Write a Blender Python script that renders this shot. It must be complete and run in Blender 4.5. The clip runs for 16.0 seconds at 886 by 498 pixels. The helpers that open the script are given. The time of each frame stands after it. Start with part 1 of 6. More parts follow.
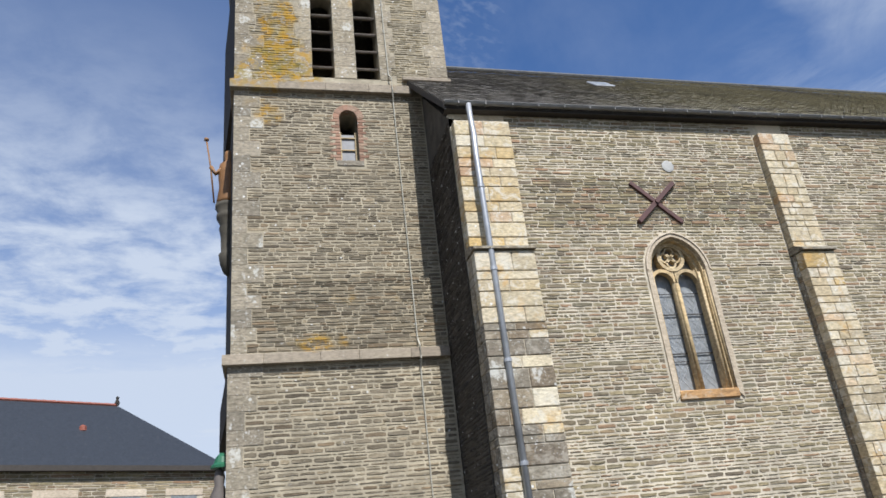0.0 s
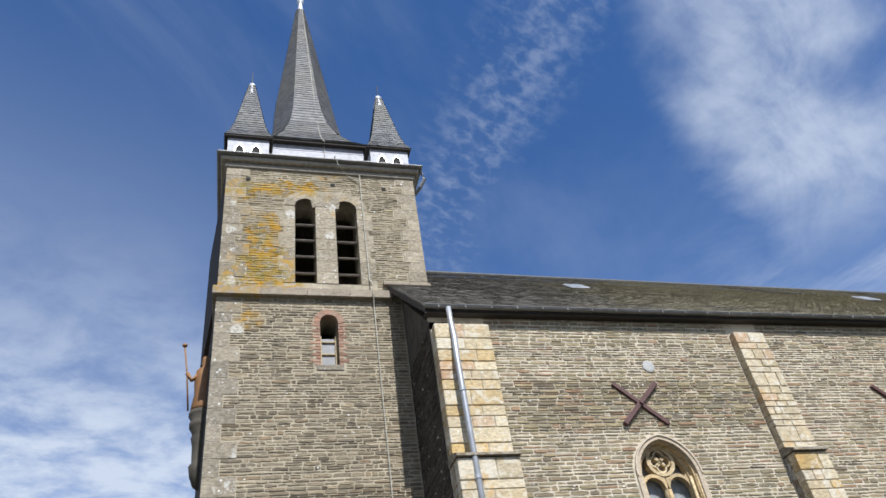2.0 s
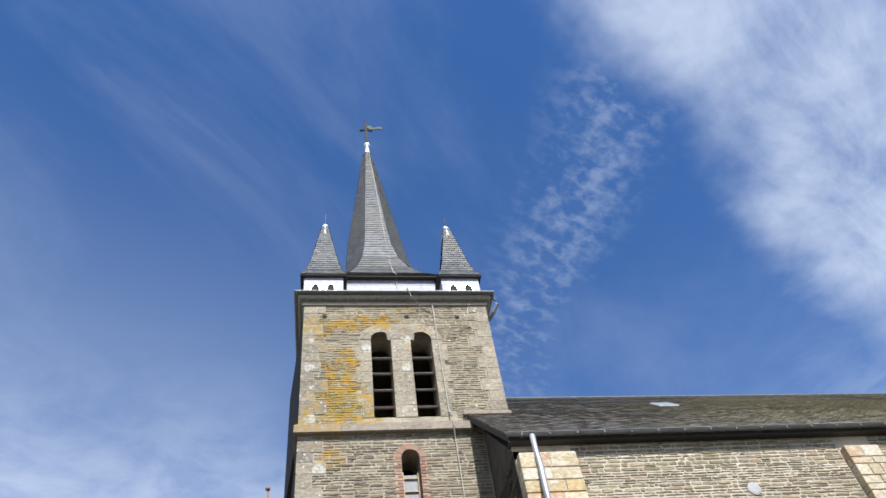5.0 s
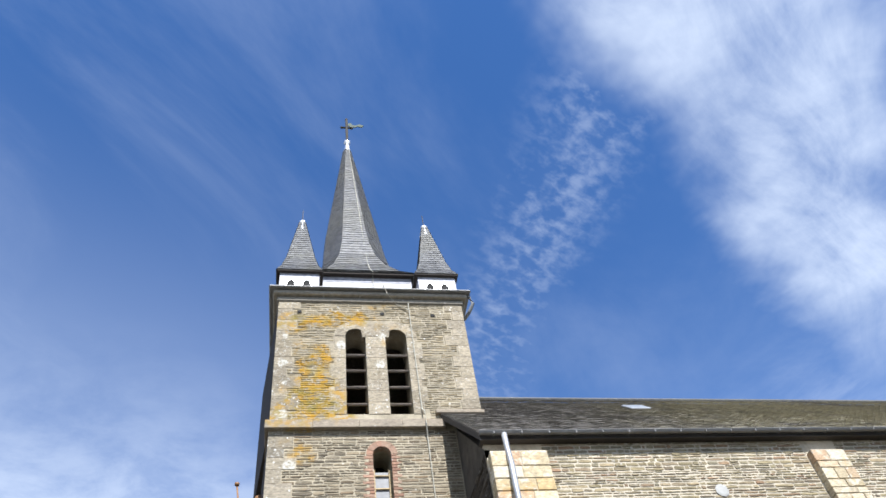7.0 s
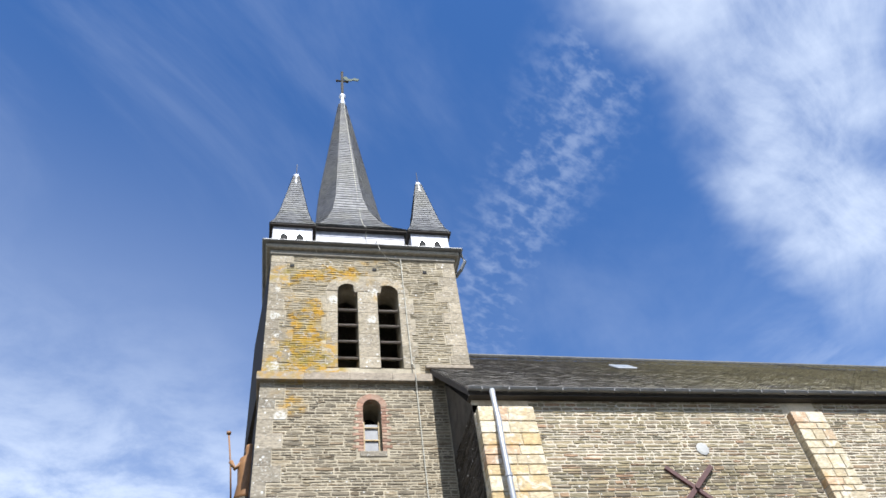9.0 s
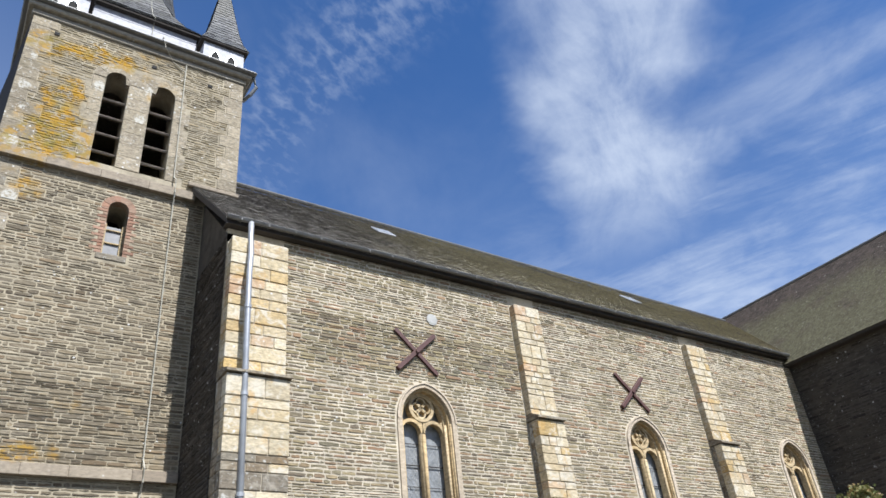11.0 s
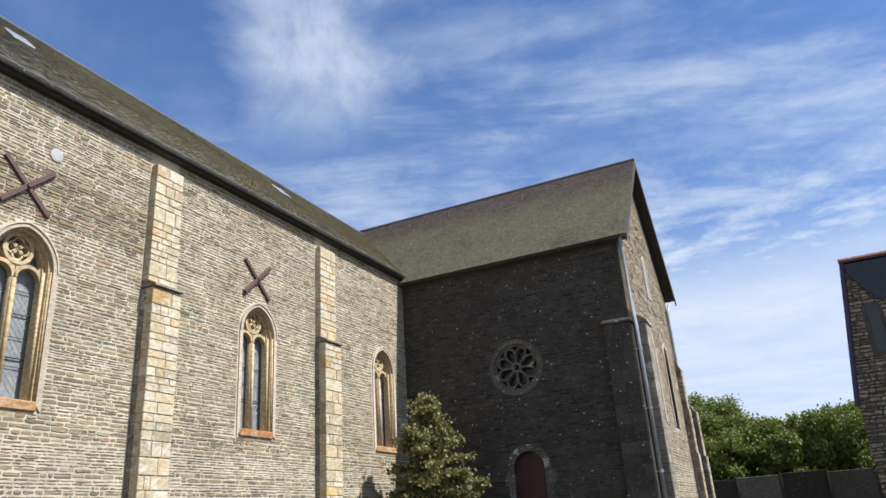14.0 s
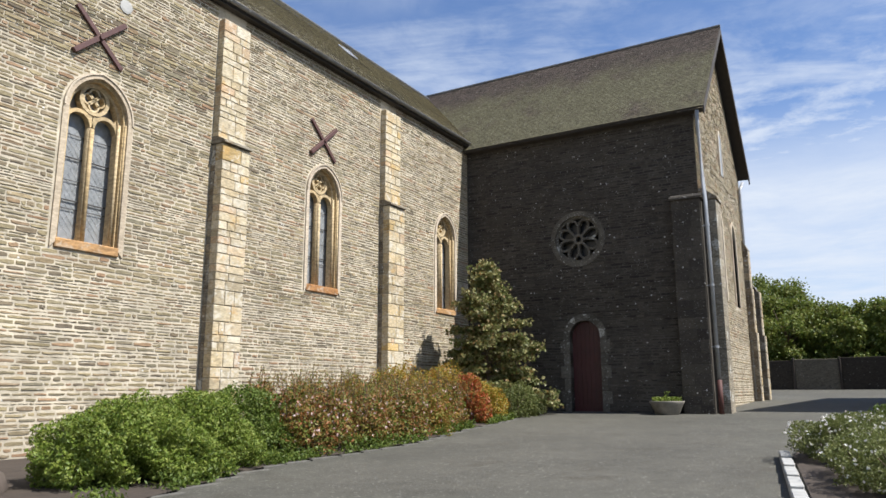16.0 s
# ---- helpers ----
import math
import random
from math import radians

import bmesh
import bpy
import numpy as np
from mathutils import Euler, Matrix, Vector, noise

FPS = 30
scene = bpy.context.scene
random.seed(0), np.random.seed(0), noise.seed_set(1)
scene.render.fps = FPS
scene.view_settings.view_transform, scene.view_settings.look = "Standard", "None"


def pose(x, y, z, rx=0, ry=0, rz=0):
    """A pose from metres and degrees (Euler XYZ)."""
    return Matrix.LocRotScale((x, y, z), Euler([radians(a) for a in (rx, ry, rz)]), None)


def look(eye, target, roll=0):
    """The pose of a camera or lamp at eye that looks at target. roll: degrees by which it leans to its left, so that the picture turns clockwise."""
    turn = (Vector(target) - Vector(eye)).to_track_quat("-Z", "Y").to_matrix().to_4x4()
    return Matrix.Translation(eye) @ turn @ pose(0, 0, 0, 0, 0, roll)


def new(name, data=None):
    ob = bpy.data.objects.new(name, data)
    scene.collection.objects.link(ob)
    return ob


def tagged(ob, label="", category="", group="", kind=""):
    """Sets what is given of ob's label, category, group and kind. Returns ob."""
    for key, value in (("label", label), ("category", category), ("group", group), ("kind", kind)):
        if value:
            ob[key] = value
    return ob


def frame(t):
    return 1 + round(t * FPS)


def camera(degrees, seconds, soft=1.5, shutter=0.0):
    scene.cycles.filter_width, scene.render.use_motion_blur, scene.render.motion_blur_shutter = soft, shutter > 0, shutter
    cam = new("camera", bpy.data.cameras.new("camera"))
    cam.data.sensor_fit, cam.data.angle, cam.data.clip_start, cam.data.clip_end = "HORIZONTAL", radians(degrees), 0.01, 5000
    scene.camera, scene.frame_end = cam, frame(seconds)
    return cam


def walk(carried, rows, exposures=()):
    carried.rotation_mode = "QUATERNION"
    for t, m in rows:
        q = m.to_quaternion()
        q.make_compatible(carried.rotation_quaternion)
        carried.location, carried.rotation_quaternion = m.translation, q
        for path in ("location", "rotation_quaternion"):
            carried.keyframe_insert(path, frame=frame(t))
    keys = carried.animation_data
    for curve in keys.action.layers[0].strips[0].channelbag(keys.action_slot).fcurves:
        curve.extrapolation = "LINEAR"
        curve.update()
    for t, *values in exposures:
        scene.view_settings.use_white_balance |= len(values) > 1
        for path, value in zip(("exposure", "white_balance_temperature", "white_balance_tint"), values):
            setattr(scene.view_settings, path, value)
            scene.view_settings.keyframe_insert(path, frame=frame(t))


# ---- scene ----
cam = camera(62.72, 16.0, soft=1.6)
PATH = [  # seconds, eye, yaw, pitch, roll
    (0, -0.029, 0.011, 1.563, -12.12, 23.66, 5.93),
    (0.5, -0.031, 0.012, 1.580, -12.57, 28.39, 6.56),
    (1, -0.032, 0.021, 1.603, -12.67, 32.17, 7.66),
    (1.5, -0.045, 0.010, 1.616, -12.67, 36.26, 7.90),
    (2, -0.047, 0.005, 1.627, -13.08, 39.24, 7.41),
    (2.5, -0.049, -0.010, 1.625, -12.84, 41.53, 7.27),
    (3, -0.056, -0.035, 1.619, -12.96, 43.35, 7.93),
    (3.5, -0.056, -0.033, 1.633, -13.26, 44.60, 8.33),
    (4, -0.071, -0.032, 1.643, -11.62, 45.32, 8.52),
    (4.5, -0.081, -0.007, 1.656, -7.56, 48.21, 6.90),
    (4.7, -0.082, -0.005, 1.657, -6.12, 49.61, 6.31),
    (6.8, -0.018, 0.099, 1.580, -8.11, 50.38, 6.57),
    (7, -0.019, 0.098, 1.579, -8.33, 49.90, 6.67),
    (7.5, -0.019, 0.084, 1.569, -8.74, 48.62, 6.68),
    (8, -0.022, 0.077, 1.569, -8.80, 47.42, 6.39),
    (8.2, -0.022, 0.075, 1.571, -8.87, 47.47, 6.22),
    (10.3, -0.030, -0.048, 1.455, -20.33, 39.12, 6.82),
    (10.5, -0.029, -0.044, 1.459, -24.92, 37.15, 6.77),
    (11, -0.017, -0.016, 1.490, -32.73, 32.35, 5.39),
    (11.5, 0.006, -0.008, 1.512, -39.07, 29.56, 4.58),
    (12, 0.017, -0.024, 1.524, -44.87, 28.75, 5.92),
    (12.5, 0.059, -0.006, 1.532, -51.26, 27.04, 5.42),
    (13, 0.058, -0.021, 1.535, -57.36, 26.94, 4.66),
    (13.5, 0.065, -0.014, 1.520, -61.20, 23.36, 3.60),
    (14, 0.090, -0.004, 1.498, -63.55, 21.15, 3.72),
    (14.5, 0.110, 0.012, 1.481, -63.91, 18.31, 2.59),
    (15, 0.109, 0.015, 1.456, -62.89, 15.86, 1.75),
    (15.5, 0.140, 0.015, 1.432, -61.21, 12.80, 0.71),
    (16, 0.165, 0.016, 1.419, -59.32, 11.10, 0.15),
]
walk(cam, [(t, pose(x, y, z, 90 + p, r, w)) for t, x, y, z, w, p, r in PATH],
     exposures=[(0.0, 0.56, 5880, 10), (2.0, 0.62, 5880, 10), (3.5, 0.70, 5850, 10), (4.5, 0.77, 5850, 10), (7.0, 1.08, 5850, 10), (8.0, 1.12, 5850, 10),
                (10.5, 0.88, 5850, 10), (11.5, 0.74, 5850, 10), (13.0, 0.78, 5880, 10), (14.5, 0.80, 6000, 10), (16.0, 0.80, 6130, 10)])

# ---- world and sun ----
SUN_EL, SUN_EAST = 52.5, 7.5   # degrees above the horizon, degrees east of the nave wall's normal
sun_dir = Vector((math.sin(radians(SUN_EAST)) * math.cos(radians(SUN_EL)),
                  -math.cos(radians(SUN_EAST)) * math.cos(radians(SUN_EL)), math.sin(radians(SUN_EL))))


class Nodes:
    """A short hand for building node trees."""

    def __init__(self, tree):
        self.t = tree
        self.n = tree.nodes
        self.n.clear()

    def add(self, kind, inputs=None):
        node = self.n.new(kind)
        for k, v in (inputs or {}).items():
            self.put(node, k, v)
        return node

    def put(self, node, key, v):
        if isinstance(v, bpy.types.NodeSocket):
            self.t.links.new(v, node.inputs[key])
        else:
            if hasattr(v, "__len__") and len(v) == 3 and node.inputs[key].type == "RGBA":
                v = (*v, 1.0)
            node.inputs[key].default_value = v

    def math(self, op, a, b=0.0, c=0.0):
        node = self.n.new("ShaderNodeMath")
        node.operation = op
        for k, v in enumerate((a, b, c)):
            self.put(node, k, v)
        return node.outputs[0]

    def ramp(self, fac, *stops):
        node = self.add("ShaderNodeValToRGB", {"Fac": fac})
        el = node.color_ramp.elements
        while len(el) < len(stops):
            el.new(0.5)
        for e, (at, col) in zip(el, stops):
            e.position = at
            e.color = (*col, 1.0) if hasattr(col, "__len__") else (col, col, col, 1.0)
        return node.outputs["Color"]

    def mix(self, fac, a, b, mode="MIX"):
        node = self.n.new("ShaderNodeMix")
        node.data_type, node.blend_type = "RGBA", mode
        self.put(node, 0, fac)
        self.put(node, 6, a)
        self.put(node, 7, b)
        return node.outputs[2]

    def noise(self, vec, scale, detail=4.0, rough=0.55, distort=0.0):
        return self.add("ShaderNodeTexNoise", {"Vector": vec, "Scale": scale, "Detail": detail, "Roughness": rough,
                                               "Distortion": distort}).outputs["Fac"]

    def smooth(self, v, lo, hi):
        node = self.add("ShaderNodeMapRange", {"Value": v, "From Min": lo, "From Max": hi})
        node.interpolation_type = "SMOOTHSTEP"
        return node.outputs[0]

    def mapped(self, vec, scale=(1, 1, 1), turn=(0, 0, 0), move=(0, 0, 0)):
        return self.add("ShaderNodeMapping", {"Vector": vec, "Location": move, "Rotation": turn, "Scale": scale}).outputs[0]


world = bpy.data.worlds.new("sky")
scene.world = world
world.use_nodes = True
N = Nodes(world.node_tree)
sky = N.add("ShaderNodeTexSky")
sky.sky_type, sky.sun_disc = "NISHITA", False
sky.sun_elevation, sky.sun_rotation = radians(SUN_EL), radians(180 - SUN_EAST)
sky.altitude, sky.air_density, sky.dust_density, sky.ozone_density = 50, 1.0, 0.3, 3.0
way = N.add("ShaderNodeTexCoord").outputs["Generated"]
sep = N.add("ShaderNodeSeparateXYZ", {0: way})
up = N.math("MAXIMUM", sep.outputs[2], 0.05)
px, py = N.math("DIVIDE", sep.outputs[0], up), N.math("DIVIDE", sep.outputs[1], up)
flat = N.add("ShaderNodeCombineXYZ", {0: px, 1: py, 2: 0.0}).outputs[0]


def drawn(ax, ay, long, wide, scale, detail=7.0, rough=0.58, distort=0.3):
    """Noise drawn out along the heading (ax, ay) of the cloud plane."""
    u = N.math("ADD", N.math("MULTIPLY", px, ax * long), N.math("MULTIPLY", py, ay * long))
    v = N.math("SUBTRACT", N.math("MULTIPLY", px, ay * wide), N.math("MULTIPLY", py, ax * wide))
    return N.noise(N.add("ShaderNodeCombineXYZ", {0: u, 1: v, 2: 0.0}).outputs[0], scale, detail, rough, distort)


# a broad feathered band of cirrus running away to the north-east
along = N.math("ADD", N.math("MULTIPLY", px, 0.76), N.math("MULTIPLY", py, 0.65))
across = N.math("SUBTRACT", N.math("MULTIPLY", px, 0.65), N.math("MULTIPLY", py, 0.76))
warp = N.math("SUBTRACT", N.noise(flat, 2.2, 5.0, 0.6), 0.5)
side = N.math("ADD", N.math("SUBTRACT", across, 0.125), N.math("MULTIPLY", warp, 0.42))
band = N.math("SUBTRACT", 1.0, N.smooth(N.math("ABSOLUTE", side), 0.04, 0.26))
band = N.math("MULTIPLY", band, N.math("SUBTRACT", 1.0, N.smooth(along, 1.35, 2.0)))
fibre = N.math("ADD", N.math("MULTIPLY", drawn(0.76, 0.65, 0.8, 2.0, 3.0, 9.0, 0.6, 0.5), 0.7), N.math("MULTIPLY", N.noise(flat, 6.0, 8.0, 0.62, 0.4), 0.3))
band = N.math("MULTIPLY", band, N.smooth(fibre, 0.16, 0.70))
# a row of small ripples beside it
rowside = N.math("ADD", N.math("SUBTRACT", px, N.math("ADD", 0.375, N.math("MULTIPLY", N.math("ABSOLUTE", N.math("SUBTRACT", py, 1.0)), 0.15))),
                 N.math("MULTIPLY", warp, 0.10))
row = N.math("SUBTRACT", 1.0, N.smooth(N.math("ABSOLUTE", rowside), 0.005, 0.16))
row = N.math("MULTIPLY", row, N.math("MULTIPLY", N.smooth(py, 0.30, 0.5), N.math("SUBTRACT", 1.0, N.smooth(py, 1.0, 1.7))))
ripple = N.math("ADD", N.math("MULTIPLY", drawn(0.85, 0.5, 1.0, 1.6, 27.0, 3.0, 0.55, 0.15), 0.75), N.math("MULTIPLY", drawn(0.2, 0.98, 0.9, 1.6, 4.5, 5.0, 0.6, 0.3), 0.45))
row = N.math("MULTIPLY", row, N.math("ADD", 0.10, N.smooth(ripple, 0.50, 0.80)))
# drawn-out streaks in the east, a bank of puffs low in the north-west, thin veils elsewhere
far = N.math("SQRT", N.math("ADD", N.math("MULTIPLY", px, px), N.math("MULTIPLY", py, py)))
west = N.math("SUBTRACT", 1.0, N.smooth(px, -0.3, 0.5))
streak = N.math("ADD", N.math("MULTIPLY", drawn(0.40, -0.92, 0.55, 1.7, 1.5, 8.0, 0.6, 0.35), 0.75), N.math("MULTIPLY", N.noise(flat, 5.0, 8.0, 0.62, 0.4), 0.25))
east = N.math("MULTIPLY", N.smooth(px, 0.75, 1.6), N.math("ADD", 0.04, N.smooth(streak, 0.43, 0.70)))
bank = N.math("MULTIPLY", N.smooth(N.math("ADD", far, N.math("MULTIPLY", west, 0.55)), 1.5, 2.9), N.smooth(N.math("ADD", N.noise(flat, 4.2, 9.0, 0.62, 0.2), N.math("MULTIPLY", west, 0.06)), 0.34, 0.74))
low = N.math("MULTIPLY", N.smooth(far, 2.4, 4.0), N.math("ADD", 0.42, N.math("MULTIPLY", N.noise(flat, 1.3, 9.0, 0.66, 0.3), 0.85)))
veil = N.math("MULTIPLY", N.smooth(drawn(0.55, 0.83, 0.8, 1.5, 1.5, 7.0, 0.6, 0.4), 0.42, 0.86), N.math("ADD", 0.13, N.math("MULTIPLY", west, 0.12)))
haze = N.math("ADD", N.math("MULTIPLY", N.smooth(far, 0.7, 2.4), 0.12), N.math("MULTIPLY", N.math("MULTIPLY", west, N.smooth(far, 0.55, 1.3)), 0.17))
cover = N.math("MAXIMUM", N.math("MAXIMUM", N.math("MULTIPLY", band, 0.80), N.math("MULTIPLY", row, 0.22)),
               N.math("MAXIMUM", N.math("MAXIMUM", N.math("MULTIPLY", east, 0.64), N.math("MULTIPLY", bank, 0.86)), N.math("MAXIMUM", low, veil)))
cover = N.math("MAXIMUM", cover, N.math("MINIMUM", N.math("ADD", N.math("MULTIPLY", cover, 0.85), haze), 0.92))
cover = N.math("MULTIPLY", cover, N.smooth(sep.outputs[2], 0.0, 0.06))
blue = N.mix(1.0, sky.outputs[0], (0.68, 1.0, 1.33), "MULTIPLY")
shown = N.mix(cover, blue, (7.3, 7.7, 8.3))
back = N.add("ShaderNodeBackground", {"Color": shown, "Strength": 0.063})
N.add("ShaderNodeOutputWorld", {"Surface": back.outputs[0]})

sun = new("sun", bpy.data.lights.new("sun", "SUN"))
sun.data.energy, sun.data.angle, sun.data.color = 5.0, radians(0.53), (1.0, 0.94, 0.85)
sun.matrix_world = look(sun_dir * 60, (0, 0, 0))


# ---- materials ----
def material(name):
    m = bpy.data.materials.new(name)
    m.use_nodes = True
    return m, Nodes(m.node_tree)


def finish(N, color, rough=0.8, bump=None, strength=0.4, dist=0.01, metal=0.0, spec=0.5):
    b = N.add("ShaderNodeBsdfPrincipled", {"Base Color": color, "Roughness": rough, "Metallic": metal, "Specular IOR Level": spec})
    if bump is not None:
        bn = N.add("ShaderNodeBump", {"Height": bump, "Strength": strength, "Distance": dist})
        N.put(b, "Normal", bn.outputs[0])
    N.add("ShaderNodeOutputMaterial", {"Surface": b.outputs[0]})
    return b


def place(N):
    return N.add("ShaderNodeNewGeometry").outputs["Position"]


def piece_random(N, share=1.0):
    """A number that differs from piece to piece, whether the piece is an island or an object."""
    a = N.add("ShaderNodeNewGeometry").outputs["Random Per Island"]
    b = N.add("ShaderNodeObjectInfo").outputs["Random"]
    return N.math("FRACT", N.math("ADD", a, N.math("MULTIPLY", b, 7.31)))


def lichen_heart(N, pos):
    """1 in the middle of the ochre colony on the west half of the belfry, 0 far from it."""
    d = N.add("ShaderNodeVectorMath", {0: N.mapped(pos, (0.66, 0.0, 0.33), (0, 0, 0), (-0.13, 0.0, -4.55))})
    d.operation = "LENGTH"
    return N.math("SUBTRACT", 1.0, N.smooth(d.outputs["Value"], 0.15, 0.95))


def ledge_growth(N, pos):
    """1 where lichen thrives: just over the lower ledge, round the middle one, under the cornice."""
    z = N.add("ShaderNodeSeparateXYZ", {0: pos}).outputs[2]
    x = N.add("ShaderNodeSeparateXYZ", {0: pos}).outputs[0]
    total = None
    for at, wide in ((6.22, 0.48), (13.05, 0.62), (16.35, 0.75)):
        b = N.math("SUBTRACT", 1.0, N.smooth(N.math("ABSOLUTE", N.math("SUBTRACT", z, at)), 0.0, wide))
        total = b if total is None else N.math("MAXIMUM", total, b)
    return N.math("MULTIPLY", total, N.math("SUBTRACT", 1.0, N.smooth(x, 0.6, 2.6)))


def speckled(N, col, pos, lichen=0.0, ochre=0.0):
    """Pale and ochre lichen spots laid over a stone's colour."""
    if lichen:
        spot = N.add("ShaderNodeTexVoronoi", {"Vector": pos, "Scale": 2.6}).outputs["Distance"]
        spot = N.math("ADD", spot, N.math("MULTIPLY", N.noise(pos, 14.0), 0.22))
        col = N.mix(N.math("MULTIPLY", N.math("SUBTRACT", 1.0, N.smooth(spot, 0.17, 0.21)), lichen), col, (0.47, 0.46, 0.42))
        fine = N.math("MULTIPLY", N.smooth(N.noise(pos, 17.0, 3.0, 0.6), 0.69 - 0.085 * lichen, 0.73 - 0.085 * lichen), lichen)
        col = N.mix(N.math("MULTIPLY", fine, 0.7), col, (0.46, 0.45, 0.41))
        dab = N.add("ShaderNodeTexVoronoi", {"Vector": pos, "Scale": 4.6}).outputs["Distance"]
        dab = N.math("ADD", dab, N.math("MULTIPLY", N.noise(pos, 30.0), 0.12))
        dab = N.math("MULTIPLY", N.math("SUBTRACT", 1.0, N.smooth(dab, 0.155, 0.185)), N.smooth(N.noise(pos, 1.1, 3.0), 0.42, 0.55))
        col = N.mix(N.math("MULTIPLY", dab, min(1.0, lichen * 1.9)), col, (0.60, 0.59, 0.55))
        if lichen > 0.8:
            crust = N.add("ShaderNodeTexVoronoi", {"Vector": N.mapped(pos, (1, 1, 0.8)), "Scale": 1.5}).outputs["Distance"]
            crust = N.math("ADD", crust, N.math("MULTIPLY", N.noise(pos, 9.0, 5.0, 0.7), 0.45))
            crust = N.math("MULTIPLY", N.math("SUBTRACT", 1.0, N.smooth(crust, 0.40, 0.46)), N.smooth(N.noise(pos, 13.0, 4.0, 0.7), 0.36, 0.55))
            col = N.mix(N.math("MULTIPLY", crust, 0.8), col, (0.50, 0.49, 0.44))
    if ochre:
        grow = N.math("ADD", N.noise(pos, 0.75, 3.0, 0.6), N.math("MULTIPLY", lichen_heart(N, pos), 0.31))
        grow = N.math("ADD", grow, N.math("MULTIPLY", ledge_growth(N, pos), 0.26))
        fine = N.noise(N.mapped(pos, (1, 1, 1.5)), 5.0, 8.0, 0.75)
        blot = N.math("MULTIPLY", N.smooth(grow, 0.63, 0.75), N.smooth(fine, 0.42, 0.55))
        gold = N.ramp(N.noise(pos, 3.0, 4.0), (0.35, (0.22, 0.17, 0.035)), (0.6, (0.36, 0.20, 0.012)))
        col = N.mix(N.math("MULTIPLY", blot, ochre), col, gold)
    return col


def stone(name, shades, lichen=0.5, ochre=0.0, grain=0.25, smear=0.0):
    m, N = material(name)
    pos = place(N)
    r = piece_random(N)
    k = len(shades)
    col = N.ramp(r, *[(i / (k - 1), c) for i, c in enumerate(shades)])
    col = N.mix(grain + 0.15, col, N.ramp(N.noise(N.mapped(pos, (1, 1, 2.5)), 9.0, 6.0, 0.7), (0.3, 0.12), (0.72, 0.95)), "OVERLAY")
    col = N.mix(0.15, col, N.ramp(N.math("FRACT", N.math("MULTIPLY", r, 17.3)), (0.0, 0.1), (1.0, 0.95)), "OVERLAY")
    col = N.mix(0.30, col, N.ramp(N.noise(pos, 0.45, 4.0, 0.6), (0.3, 0.25), (0.7, 0.8)), "OVERLAY")
    if smear:
        # lime left from the joints, iron stains and dirt in pits
        far = N.mapped(pos, (1, 1, 1.3), (0, 0, 0), (3.7, 1.9, 8.2))
        lime = N.smooth(N.noise(far, 3.4, 8.0, 0.72, 0.6), 0.50, 0.62)
        col = N.mix(N.math("MULTIPLY", lime, smear), col, (0.56, 0.52, 0.43))
        iron = N.smooth(N.noise(pos, 2.3, 6.0, 0.65, 0.4), 0.56, 0.70)
        col = N.mix(N.math("MULTIPLY", iron, smear * 0.8), col, (0.46, 0.28, 0.09))
        pits = N.smooth(N.noise(pos, 17.0, 6.0, 0.75), 0.57, 0.68)
        col = N.mix(N.math("MULTIPLY", pits, smear * 0.5), col, (0.20, 0.155, 0.095))
    col = speckled(N, col, pos, lichen, ochre)
    finish(N, col, 0.9, N.noise(N.mapped(pos, (1, 1, 2.0)), 26.0, 8.0, 0.65), 0.55, 0.012, spec=0.25)
    return m


def mortar(name, c, ochre=0.0):
    m, N = material(name)
    pos = place(N)
    col = N.mix(0.5, c, N.ramp(N.noise(pos, 1.1, 5.0, 0.6), (0.3, 0.3), (0.7, 0.75)), "OVERLAY")
    col = N.mix(0.25, col, N.ramp(N.noise(pos, 40.0, 4.0), (0.3, 0.3), (0.7, 0.75)), "OVERLAY")
    dirt = N.math("MULTIPLY", N.smooth(N.noise(pos, 2.4, 6.0, 0.7), 0.40, 0.66), 0.62)
    col = N.mix(dirt, col, tuple(v * 0.52 for v in c))
    col = speckled(N, col, pos, 0.0, ochre)
    finish(N, col, 0.95, N.noise(pos, 60.0, 5.0), 0.5, 0.008, spec=0.2)
    return m


SCHIST = stone("schist", [(0.195, 0.164, 0.100), (0.253, 0.209, 0.121), (0.129, 0.105, 0.075), (0.307, 0.244, 0.147), (0.204, 0.172, 0.103), (0.248, 0.160, 0.096), (0.162, 0.143, 0.098), (0.227, 0.192, 0.118)], 0.45)
SCHIST_TOWER = stone("tower_schist", [(0.162, 0.137, 0.099), (0.208, 0.173, 0.117), (0.132, 0.111, 0.080), (0.239, 0.193, 0.126), (0.179, 0.150, 0.105), (0.094, 0.076, 0.053), (0.215, 0.160, 0.099)], 0.45, 0.75)
SCHIST_BELFRY = stone("belfry_schist", [(0.213, 0.178, 0.113), (0.255, 0.212, 0.136), (0.170, 0.143, 0.097), (0.281, 0.227, 0.139)], 0.5, 1.0)
# schist darkened in colour to stand in for shade on west walls
SCHIST_SHADE = stone("shaded_schist", [(0.043, 0.037, 0.031), (0.060, 0.051, 0.042), (0.027, 0.024, 0.021), (0.080, 0.069, 0.056), (0.033, 0.029, 0.024)], 0.6)
MORTAR = mortar("lime_mortar", (0.471, 0.416, 0.320))
MORTAR_TOWER = mortar("grey_mortar", (0.359, 0.312, 0.226), 0.6)
MORTAR_BELFRY = mortar("belfry_mortar", (0.337, 0.295, 0.217), 0.9)
# lime mortar with the west walls' shade put into its colour
MORTAR_SHADE = mortar("shaded_mortar", (0.080, 0.071, 0.059))
